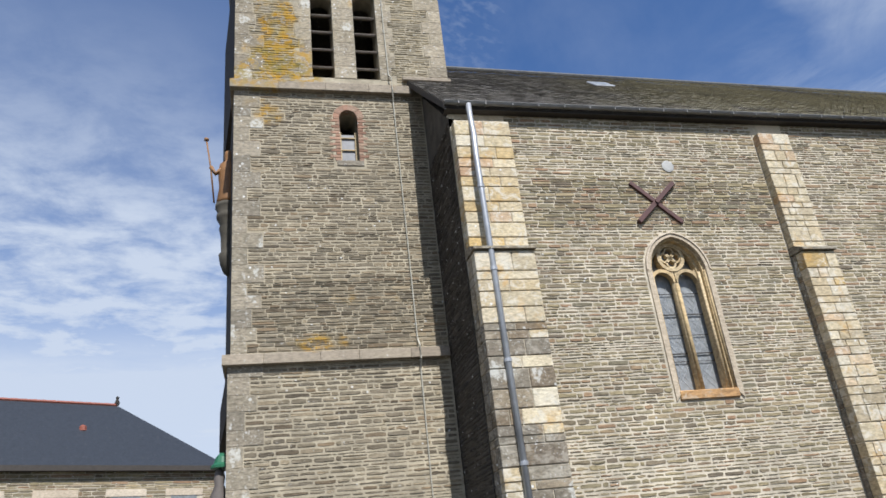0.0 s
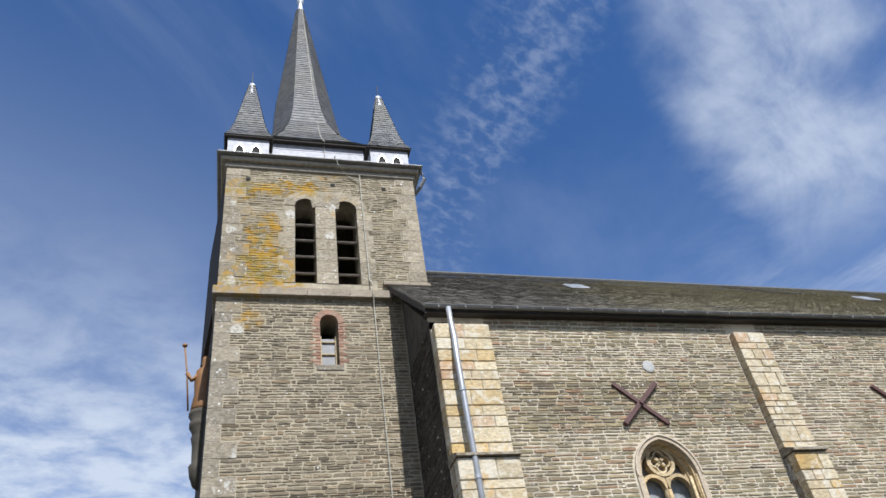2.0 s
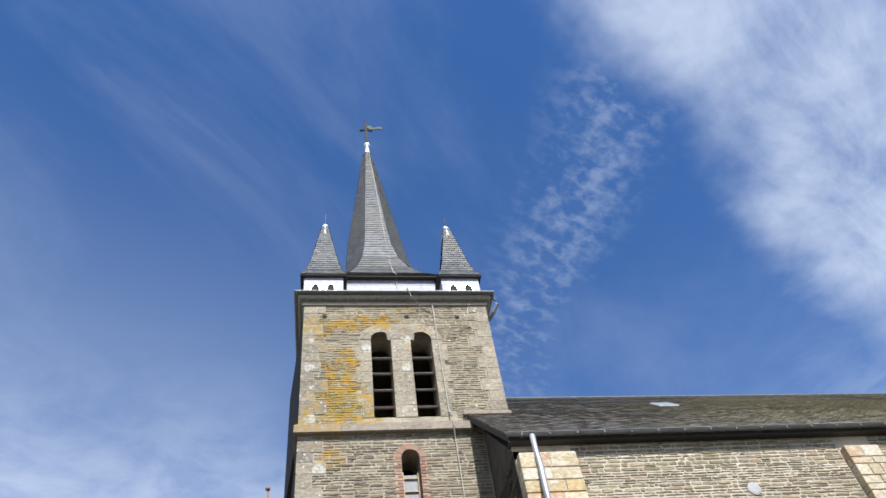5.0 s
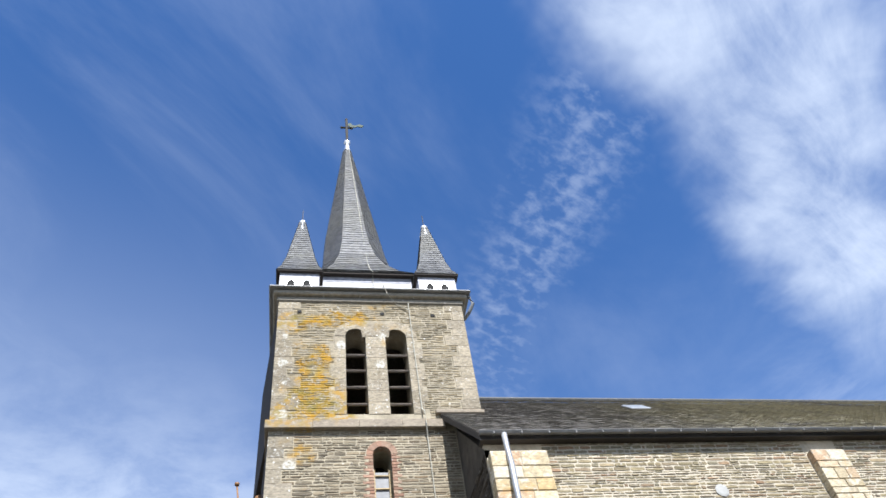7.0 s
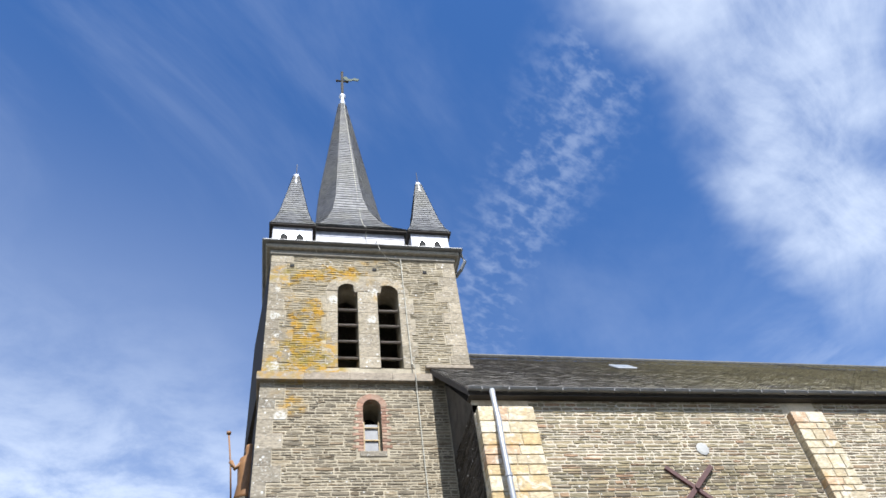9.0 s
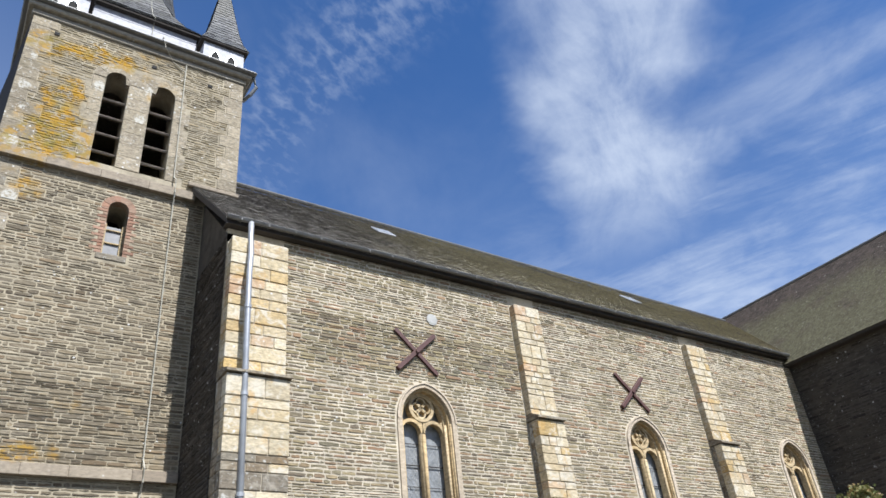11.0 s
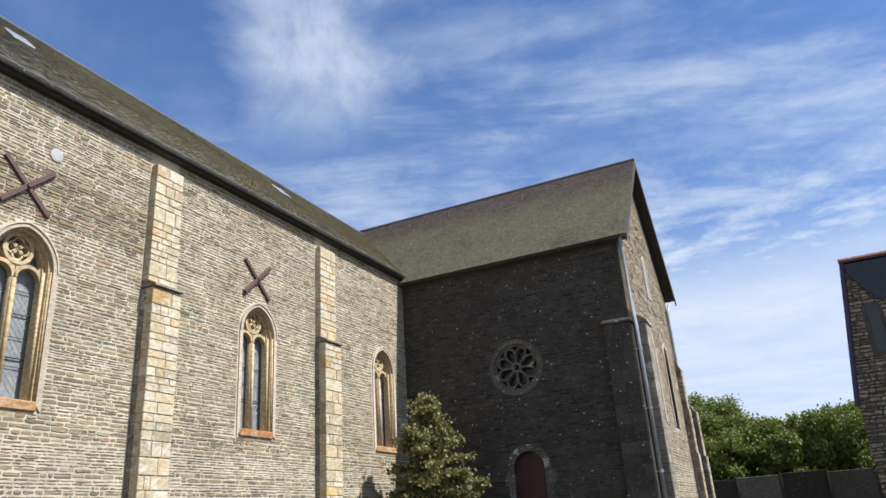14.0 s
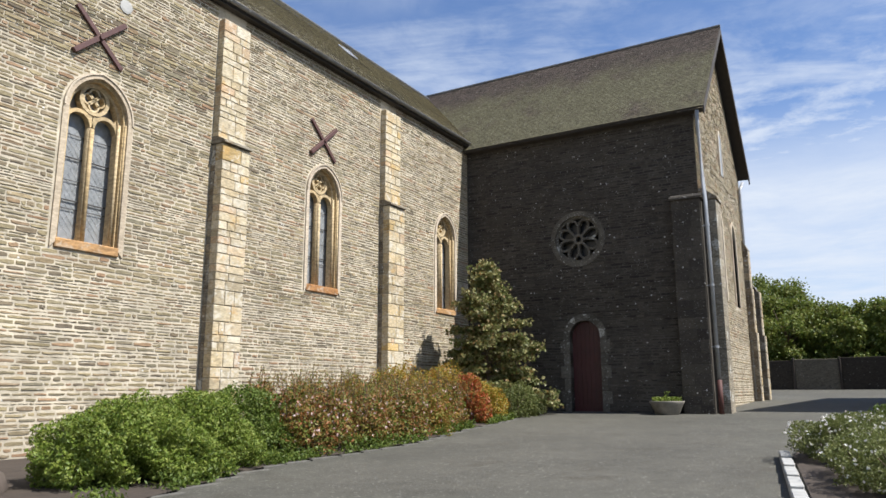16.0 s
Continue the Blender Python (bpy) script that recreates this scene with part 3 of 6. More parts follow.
def tube(bm, points, radius, sides=10):
    """A round bar along a path of points."""
    rings = []
    pts = [Vector(p) for p in points]
    for i, p in enumerate(pts):
        a, b = pts[max(0, i - 1)], pts[min(len(pts) - 1, i + 1)]
        q = (b - a).to_track_quat("Z", "Y")
        r = radius[i] if hasattr(radius, "__len__") else radius
        rings.append([bm.verts.new(p + q @ Vector((r * math.cos(2 * math.pi * k / sides), r * math.sin(2 * math.pi * k / sides), 0))) for k in range(sides)])
    for r, s in zip(rings, rings[1:]):
        for k in range(sides):
            bm.faces.new((r[k], r[(k + 1) % sides], s[(k + 1) % sides], s[k]))
    bm.faces.new(rings[0][::-1])
    bm.faces.new(rings[-1])
    return bm


def lathe(profile, sides=20, at=(0, 0, 0), bm=None):
    bm = bm or bmesh.new()
    rings = [[bm.verts.new((at[0] + r * math.cos(2 * math.pi * k / sides), at[1] + r * math.sin(2 * math.pi * k / sides), at[2] + z)) for k in range(sides)] for r, z in profile]
    for r, s in zip(rings, rings[1:]):
        for k in range(sides):
            bm.faces.new((r[k], r[(k + 1) % sides], s[(k + 1) % sides], s[k]))
    bm.faces.new(rings[0][::-1])
    bm.faces.new(rings[-1])
    return bm


def slates(name, p00, p10, p01, p11, mat, rng, high=0.13, wide=0.22, keep=None, lift=0.012):
    """Slates in lapped rows over a four-cornered slope (p00 to p10 is the eave), in one mesh."""
    p00, p10, p01, p11 = (Vector(p) for p in (p00, p10, p01, p11))
    n = (p10 - p00).cross(p01 - p00).normalized()
    if n.z < 0:
        n = -n
    rise = max((p01 - p00).length, (p11 - p10).length)
    rows = max(2, int(rise / high))
    vs, fs = [], []
    for r in range(rows):
        a, b = r / rows, min(1.0, (r + 1.25) / rows)
        la, lb = p00.lerp(p01, a), p10.lerp(p11, a)
        ua, ub = p00.lerp(p01, b), p10.lerp(p11, b)
        cols = max(1, int((lb - la).length / wide))
        off = 0.5 * (r % 2)
        for c in range(cols + 1):
            s0, s1 = max(0.0, (c - off) / cols), min(1.0, (c + 1 - off) / cols - 0.012 / max(0.3, (lb - la).length / 1.0))
            if s1 - s0 < 0.1 / cols:
                continue
            q = [la.lerp(lb, s0), la.lerp(lb, s1), ua.lerp(ub, s1), ua.lerp(ub, s0)]
            if keep and not keep((q[0] + q[2]) / 2):
                continue
            j = rng.uniform(0, 0.007)
            k = len(vs)
            h0, h1 = lift + 0.010 + j, lift - 0.004
            vs += [q[0] + n * h0, q[1] + n * (h0 + rng.uniform(-0.003, 0.003)), q[2] + n * h1, q[3] + n * h1, q[0] + n * (h0 - 0.012), q[1] + n * (h0 - 0.012)]
            fs += [(k, k + 1, k + 2, k + 3), (k + 4, k + 5, k + 1, k)]
    return mesh_of(name, vs, fs, mat)


# ---- ground ----
def build_ground():
    xs = [-900, -300, -120, -60, -40, 60, 90, 160, 400, 1200]
    ys = [-900, -200, -60, 60, 200, 1200]
    vs = [(x, y, ground_z(x)) for x in xs for y in ys]
    k = len(ys)
    fs = [(i * k + j, (i + 1) * k + j, (i + 1) * k + j + 1, i * k + j + 1) for i in range(len(xs) - 1) for j in range(k - 1)]
    piece("ground", mesh_of("ground", vs, fs, ASPHALT), None, "worn grey asphalt yard, gently rising", "structure")


build_ground()

# ---- nave ----
NAVE_Y, NAVE_X0, NAVE_X1 = 13.0, 3.82, 23.93
EAVE_Z, RIDGE_Y, RIDGE_Z = 10.85, 17.4, 15.42
TOWER_Y, TX0, TX1 = 15.1, -0.82, 4.58
TR_X, TR_X1, TR_Y = 23.93, 32.9, 4.50
south = Plane((0, NAVE_Y, 0), (1, 0, 0), (0, 1, 0))
rng = random.Random(11)
WINDOWS = [Arch(c, 0.665, 4.25, 6.87, 7.66) for c in (8.53, 15.52, 22.24)]
BUTTRESSES = [(3.84, 5.10), (11.42, 12.28), (18.18, 19.03)]
EAVE_TOP = 10.27

wall_nave = thing("wall_nave", (NAVE_X0, NAVE_Y, 0), "tall rubble wall of coursed schist in pale lime mortar", "church wall", "structure")
part("wall_core", solid_wall(south, NAVE_X0 + 0.01, NAVE_X1 - 0.01, -0.3, EAVE_Z - 0.17, WINDOWS, 0.8), MORTAR, wall_nave, "pale lime mortar")


def butt_span(x0, x1):
    return lambda z: (x0 - 0.01, x1 + 0.01)


blocked = [w.grown(0.13, 0.2).span for w in WINDOWS] + [butt_span(*b) for b in BUTTRESSES]
quads = lay_courses(rng, NAVE_X0, NAVE_X1, -0.1, EAVE_Z - 0.16, blocked)
rubble(wall_nave, south, quads, SCHIST, rng, lambda q: 5.2 < q[0] < 11.2 and 7.9 < q[2] < 9.4, "grey-brown schist rubble")


def nave_window(i, a):
    w = thing("window_%d" % (i + 1), (a.c, NAVE_Y, a.sill), "gothic stone window with two leaded lancets and a quatrefoil", "church window", "structure")
    c = a.c
    # the surround, block by block
    inner, outer = a.grown(-0.015).path(12), a.grown(0.10).path(12)
    inner[0], inner[-1] = (inner[0][0], a.sill - 0.05), (inner[-1][0], a.sill - 0.05)
    outer[0], outer[-1] = (outer[0][0], a.sill - 0.18), (outer[-1][0], a.sill - 0.18)
    part("surround", band(south, inner, outer, -0.035, 0.10), SURROUND, w, "pale dressed stone surround")
    part("hood_mould", band(south, a.grown(0.065).head(12), a.grown(0.10).head(12), -0.06, -0.03), SURROUND, w)
    for k, (g0, g1, d0, d1) in enumerate(((-0.07, -0.005, 0.05, 0.28), (-0.13, -0.06, 0.16, 0.32))):
        part("jamb_moulding", band(south, a.grown(g0).path(12), a.grown(g1).path(12), d0, d1), CARVED, w, "honey limestone moulding")
    bm = bmesh.new()
    for s in (-1, 1):
        tube(bm, [south.at(c + s * 0.565, a.sill, 0.14), south.at(c + s * 0.565, a.spring, 0.14)], 0.032, 8)
        tube(bm, [south.at(c + s * 0.645, a.sill, 0.03), south.at(c + s * 0.645, a.spring, 0.03)], 0.028, 8)
    part("jamb_shafts", bm, CARVED, w, "slender ochre shafts", True)
    # mullion and tracery
    bm = box_bm(c - 0.055, c + 0.055, NAVE_Y + 0.2, NAVE_Y + 0.36, a.sill, 6.69, 0.015)
    tube(bm, [south.at(c, a.sill, 0.18), south.at(c, 6.62, 0.18)], 0.042, 8)
    part("mullion", bm, CARVED, w, "ochre stone mullion", True)
    for s in (-1, 1):
        la = Arch(c + s * 0.29, 0.235, a.sill, 6.66, 6.895)
        part("lancet_head", band(south, la.head(8), la.grown(0.075).head(8), 0.19, 0.34), CARVED, w)
    ring = lambda u, z, r, k=24: [(u + r * math.cos(2 * math.pi * t / k), z + r * math.sin(2 * math.pi * t / k)) for t in range(k)]
    zc = 7.24
    part("tracery_ring", band(south, ring(c, zc, 0.255), ring(c, zc, 0.33), 0.18, 0.34, None, True), CARVED, w)
    bm = bmesh.new()
    for k in range(4):
        t = math.pi / 2 * k
        band(south, ring(c + 0.125 * math.cos(t), zc + 0.125 * math.sin(t), 0.088, 14), ring(c + 0.125 * math.cos(t), zc + 0.125 * math.sin(t), 0.125, 14), 0.20, 0.32, bm, True)
    part("quatrefoil", bm, CARVED, w, "carved four-lobed opening")
    bm = bmesh.new()
    for s in (-1, 1):
        prism(south, [(c + s * 0.11, 6.84), (c + s * 0.01, 6.75), (c + s * 0.01, 6.95), (c + s * 0.06, 6.97)], 0.2, 0.33, bm)
        prism(south, [(c + s * 0.53, 6.70), (c + s * 0.60, 6.70), (c + s * 0.58, 7.02), (c + s * 0.48, 6.93)], 0.2, 0.33, bm)
    part("spandrel", bm, CARVED, w)
    # glass, leads and bars
    gl = part("pane", prism(south, a.grown(-0.06).path(10), 0.40, 0.415), GLASS, w, "dull blue-grey leaded glass")
    bm = bmesh.new()
    for s in (-1, 1):
        cc = c + s * 0.29
        for k in range(-30, 31):
            for sg in (-1, 1):
                pts = []
                for e in (-0.22, 0.22):
                    z = 5.5 + k * 0.155 + sg * e * 1.25
                    pts.append((cc + e, z))
                if min(p[1] for p in pts) > a.sill and max(p[1] for p in pts) < 6.79:
                    tube(bm, [south.at(*pts[0], 0.392), south.at(*pts[1], 0.392)], 0.003, 4)
    part("lead_cames", bm, CAME, w, "diamond lead cames")
    for z in (4.95, 5.12, 5.52, 5.98, 6.45):
        bm = bmesh.new()
        tube(bm, [south.at(c - 0.58, z, 0.36), south.at(c + 0.58, z, 0.36)], 0.014 if z in (5.12, 5.98) else 0.008, 6)
        part("saddle_bar", bm, BAR, w)
    bm = bmesh.new()
    vs = [(-0.68, 0.02, 0.30), (0.68, 0.02, 0.30), (0.68, -0.12, -0.06), (-0.68, -0.12, -0.06)]
    prism(Plane((c - 0.67, NAVE_Y, a.sill), (1, 0, 0), (0, 1, 0)), [(0, 0.02), (1.34, 0.02), (1.34, -0.17), (0, -0.17)], -0.05, 0.38, bm)
    bmesh.ops.bevel(bm, geom=list(bm.edges), offset=0.02, segments=1, affect="EDGES")
    part("window_sill", bm, RUSTY, w, "rust-stained stone sill")


for i, a in enumerate(WINDOWS):
    nave_window(i, a)


def anchor(cx, cz):
    """An iron wall anchor of two crossed flat bars."""
    t = thing("wall_anchor", (cx, NAVE_Y - 0.03, cz), "rust-brown crossed iron wall anchor on the rubble", "wall anchor", "", "wall anchors of the nave")
    for s in (-1, 1):
        bm = box_bm(-0.73, 0.73, -0.045 if s > 0 else -0.075, 0.02, -0.055, 0.055, 0.012)
        bmesh.ops.transform(bm, matrix=Matrix.Translation((cx, NAVE_Y - 0.02, cz)) @ Matrix.Rotation(radians(s * 43), 4, "Y"), verts=bm.verts)
        part("iron_bar", bm, IRON, t)
    bm = bmesh.new()
    tube(bm, [(cx, NAVE_Y - 0.13, cz), (cx, NAVE_Y, cz)], 0.05, 8)
    part("tie_bolt", bm, IRON, t)


for cx, cz in ((8.37, 8.49), (15.38, 8.42)):
    anchor(cx, cz)


def buttress(x0, x1, worn_from, seed, weather=7.12, lo=0.56, hi=0.32):
    """A stepped buttress of dressed blocks with a sloping weathering."""
    r = random.Random(seed)
    b = thing("buttress", ((x0 + x1) / 2, NAVE_Y, ground_z(x0)), "stepped buttress of pale yellow limestone blocks against the rubble wall", "buttress", "", "buttresses of the nave")
    core = box_bm(x0 + 0.02, x1 - 0.02, NAVE_Y - lo + 0.02, NAVE_Y - 0.002, -0.2, weather)
    box_bm(x0 + 0.02, x1 - 0.02, NAVE_Y - hi + 0.02, NAVE_Y - 0.002, weather + 0.02, EAVE_TOP + 0.05, 0, core)
    part("core", core, MORTAR, b)
    west = Plane((x0, NAVE_Y, 0), (0, -1, 0), (1, 0, 0))
    z = -0.2
    while z < EAVE_TOP:
        if abs(z - weather) < 0.001:
            z += 0.16
            continue
        top = weather if z < weather else EAVE_TOP + 0.04
        h = r.choice((0.15, 0.18, 0.21, 0.25, 0.30, 0.36)) * r.uniform(0.92, 1.08)
        if top - z - h < 0.16:
            h = top - z
        d = lo if z < weather else hi
        width = x1 - x0
        cut = r.choice((0.35, 0.45, 0.5, 0.6, 0.68)) * width
        cols = [0, cut, width] if r.random() < 0.6 else [0, cut * 0.6, cut * 1.15, width]
        for a, c in zip(cols, cols[1:]):
            mat = ASHLAR_WORN_SHADE if (z < worn_from and r.random() < 0.72) else ASHLAR
            e = r.uniform(0.0, 0.012)
            block(b, mat, south, x0 + a + 0.008, x0 + c - 0.008, z + 0.008, z + h - 0.012, -d - e, -d + 0.24 + e)
        # the flank, seen from the west; darker blocks below the ledge paint its shade
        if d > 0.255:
            block(b, ASHLAR_WORN_SHADE if z < weather else ASHLAR, west, 0.0, d - 0.245, z + 0.006, z + h - 0.008, -0.004, 0.15)
        z += h
        if abs(z - top) < 0.001 and z < EAVE_TOP:
            z = weather
    bm = bmesh.new()
    prof = Plane((x0 - 0.015, NAVE_Y, 0), (0, -1, 0), (1, 0, 0))
    prism(prof, [(0.0, weather + 0.02), (lo + 0.07, weather + 0.02), (lo + 0.07, weather + 0.07), (hi - 0.02, weather + 0.20), (0.0, weather + 0.20)], 0, x1 - x0 + 0.04, bm)
    part("weathering", bm, ASHLAR_WORN_SHADE, b, "sloping weathered stone ledge")


for k, (x0, x1) in enumerate(BUTTRESSES):
    buttress(x0, x1, 5.5 if k == 0 else -1.0, 40 + k, 7.12, *((0.56, 0.32) if k == 0 else (0.38, 0.20)))

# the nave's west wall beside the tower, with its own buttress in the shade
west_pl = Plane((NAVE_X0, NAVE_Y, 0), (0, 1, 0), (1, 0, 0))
wall_west = thing("wall_west", (NAVE_X0, NAVE_Y, 0), "west return of the nave in schist rubble coloured for shade", "church wall", "structure")
# the return's shade is painted in: darker mortar and stone than the south wall
part("wall_core", prism(west_pl, [(0.0, -0.3), (2.1, -0.3), (2.1, 12.65), (0.0, 10.55)], 0.004, 0.7), MORTAR_SHADE, wall_west)
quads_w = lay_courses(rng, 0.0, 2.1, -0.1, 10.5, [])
rubble(wall_west, west_pl, quads_w, SCHIST_SHADE, rng)

# ---- nave roof ----
roof = thing("roof_nave", (NAVE_X0, 12.6, EAVE_Z), "steep mossy dark slate roof of the nave", "roof", "structure")
R_X0, R_X1, EAVE_Y = 3.49, 28.4, 12.80
sl = (RIDGE_Z - EAVE_Z) / (RIDGE_Y - EAVE_Y)
rl = Plane((0, EAVE_Y, 0), (0, 1, 0), (1, 0, 0))
D = RIDGE_Y - EAVE_Y
bm = prism(rl, [(0, EAVE_Z - 0.17), (TOWER_Y - EAVE_Y - 0.01, EAVE_Z - 0.17 + sl * (TOWER_Y - EAVE_Y)), (TOWER_Y - EAVE_Y - 0.01, EAVE_Z - 0.09 + sl * (TOWER_Y - EAVE_Y)), (0, EAVE_Z - 0.09)], R_X0, TX1 + 0.02)
prism(rl, [(0, EAVE_Z - 0.17), (D, RIDGE_Z - 0.17), (2 * D, EAVE_Z - 0.17), (2 * D, EAVE_Z - 0.09), (D, RIDGE_Z - 0.09), (0, EAVE_Z - 0.09)], TX1 + 0.02, R_X1, bm)


def fit_view(vs):
    """Fitted to the camera's view: ridge drops a little eastwards, west verge runs askew."""
    for v in vs:
        up = max(0.0, 1.0 - abs(v.co.y - RIDGE_Y) / D)
        v.co.z -= 0.24 * up * max(0.0, min(1.0, (v.co.x - 4.6) / 23.8))
        if v.co.x < 3.7:
            v.co.x += 0.25 * (1 - (v.co.y - EAVE_Y) / (TOWER_Y - EAVE_Y))


fit_view(bm.verts)
part("roof_deck", bm, SOFFIT, roof, "dark boarded roof deck")
rr = random.Random(5)


def under_transept(p):
    """True where the nave's slope still lies above the transept's."""
    return p.z > 15.5 - abs(p.x - 28.4) * 1.06 - 0.05 or p.x < 23.6


e0 = (R_X0 - 0.02, EAVE_Y - 0.04, EAVE_Z - 0.04)
lower = slates("slates_lower", e0, (R_X1, EAVE_Y - 0.04, EAVE_Z - 0.04), (R_X0 - 0.02, TOWER_Y - 0.02, EAVE_Z + sl * (TOWER_Y - EAVE_Y - 0.02)), (R_X1, TOWER_Y - 0.02, EAVE_Z + sl * (TOWER_Y - EAVE_Y - 0.02)), SLATE_NAVE, rr, 0.12, 0.21, under_transept)
upper = slates("slates_upper", (TX1 + 0.02, TOWER_Y - 0.02, EAVE_Z + sl * (TOWER_Y - EAVE_Y - 0.02)), (R_X1, TOWER_Y - 0.02, EAVE_Z + sl * (TOWER_Y - EAVE_Y - 0.02)), (TX1 + 0.02, RIDGE_Y, RIDGE_Z), (R_X1, RIDGE_Y, RIDGE_Z), SLATE_NAVE, rr, 0.12, 0.21, under_transept)
for me in (lower, upper):
    fit_view(me.vertices)
    piece("slates", me, roof, "lapped mossy slates", "stuff")
bm = bmesh.new()
tube(bm, [(TX1, RIDGE_Y, RIDGE_Z + 0.03), (R_X1, RIDGE_Y, RIDGE_Z - 0.21)], 0.07, 8)
part("ridge_cap", bm, SLATE_FLAT, roof)
for x in (R_X0 - 0.03,):
    bm = prism(rl, [(-0.02, EAVE_Z - 0.20), (TOWER_Y - EAVE_Y - 0.02, EAVE_Z - 0.20 + sl * (TOWER_Y - EAVE_Y)), (TOWER_Y - EAVE_Y - 0.02, EAVE_Z - 0.02 + sl * (TOWER_Y - EAVE_Y)), (-0.02, EAVE_Z - 0.02)], x, x + 0.04)
    fit_view(bm.verts)
    part("barge_board", bm, SOFFIT, roof, "dark barge board")
part("soffit", box_bm(R_X0 + 0.26, TR_X - 0.02, EAVE_Y, NAVE_Y + 0.1, EAVE_Z - 0.15, EAVE_Z - 0.13), SOFFIT, roof)
part("flashing", box_bm(3.35, TX1 + 0.05, TOWER_Y - 0.12, TOWER_Y - 0.002, EAVE_Z + sl * (TOWER_Y - EAVE_Y) - 0.06, EAVE_Z + sl * (TOWER_Y - EAVE_Y) + 0.06, 0.02), STRINGMAT, roof, "lichened mortar flashing")


def gutter(x0, x1, y, z, name="gutter"):
    g = thing(name, (x0, y, z), "weathered zinc half-round gutter along the eave", "gutter")
    bm = bmesh.new()
    prof = [(0.062 * math.cos(math.pi + math.pi * k / 8), 0.062 * math.sin(math.pi + math.pi * k / 8)) for k in range(9)]
    ring0 = [bm.verts.new((x0, y + a, z + b)) for a, b in prof] + [bm.verts.new((x0, y + a * 0.9, z + b * 0.9)) for a, b in prof[::-1]]
    ring1 = [bm.verts.new((x1, v.co.y, v.co.z)) for v in ring0]
    for k in range(len(ring0)):
        j = (k + 1) % len(ring0)
        bm.faces.new((ring0[k], ring0[j], ring1[j], ring1[k]))
    bm.faces.new(ring0[::-1])
    bm.faces.new(ring1)
    tube(bm, [(x0, y - 0.062, z + 0.003), (x1, y - 0.062, z + 0.003)], 0.013, 6)
    part("trough", bm, GUTTER, g)
    x = x0 + 0.3
    while x < x1:
        part("bracket", box_bm(x, x + 0.025, y - 0.068, y + 0.06, z - 0.070, z + 0.004, 0.005), GUTTER, g)
        x += 0.62
    return g


gutter(R_X0 + 0.22, TR_X - 0.25, EAVE_Y - 0.06, EAVE_Z - 0.035)


def downpipe(points, name="downpipe", rad=0.062):
    d = thing(name, points[-1], "grey zinc rainwater downpipe with joint collars", "downpipe")
    bm = bmesh.new()
    tube(bm, points, rad, 12)
    part("pipe", bm, ZINC, d, "", True)
    p, q = Vector(points[-2]), Vector(points[-1])
    k = max(2, int((p - q).length / 1.75))
    for i in range(k):
        c = p.lerp(q, (i + 0.4) / k)
        bm = bmesh.new()
        tube(bm, [c + Vector((0, 0, 0.035)), c - Vector((0, 0, 0.035))], rad + 0.014, 12)
        part("collar", bm, ZINC, d)
        part("clip", box_bm(c.x - 0.02, c.x + 0.02, c.y, c.y + 0.16, c.z - 0.012, c.z + 0.012), ZINC, d)
    return d


pipe_y = NAVE_Y - 0.56 - 0.12
downpipe([(4.25, EAVE_Y - 0.07, EAVE_Z - 0.08), (4.25, EAVE_Y - 0.08, EAVE_Z - 0.45), (4.23, NAVE_Y - 0.42, EAVE_Z - 0.95), (4.18, pipe_y + 0.16, 9.3), (4.24, pipe_y, 0.12)])


def skylight(cx, up):
    y = EAVE_Y + up
    z = EAVE_Z + sl * up - 0.24 * up / D * (cx - 4.6) / 23.8
    s = thing("roof_window", (cx, y, z), "small zinc-framed skylight in the slates", "skylight", "", "skylights of the nave")
    q = Matrix.Translation((cx, y, z)) @ Matrix.Rotation(math.atan(sl), 4, "X")
    bm = box_bm(-0.30, 0.30, -0.34, 0.34, 0.0, 0.06, 0.015)
    bmesh.ops.transform(bm, matrix=q, verts=bm.verts)
    part("frame", bm, ZINC, s)
    bm = box_bm(-0.22, 0.22, -0.26, 0.26, 0.055, 0.066)
    bmesh.ops.transform(bm, matrix=q, verts=bm.verts)
    part("pane", bm, GLASS, s)


skylight(9.45, 3.15)
skylight(20.05, 3.12)
bm = lathe([(0.15, 0), (0.155, 0.022), (0.11, 0.030), (0.02, 0.032)], 9)
bmesh.ops.transform(bm, matrix=Matrix.Translation((8.91, NAVE_Y - 0.0, 9.44)) @ Matrix.Rotation(radians(90), 4, "X"), verts=bm.verts)
spot = thing("wall_boss", (8.91, NAVE_Y, 9.44), "round white mortar patch on the rubble wall", "mortar patch")
part("disc", bm, WHITESTONE, spot)

# ---- tower ----
tower_s = Plane((0, TOWER_Y, 0), (1, 0, 0), (0, 1, 0))
T_LOW, T_MID, T_TOP = 5.85, 12.75, 17.15
TD = TX1 - TX0
LOUVRES = [Arch(1.355, 0.28, 13.12, 15.83, 16.11), Arch(2.49, 0.30, 13.12, 15.80, 16.10)]
SLIT = Arch(1.90, 0.22, 10.70, 11.93, 12.15)
rt = random.Random(21)

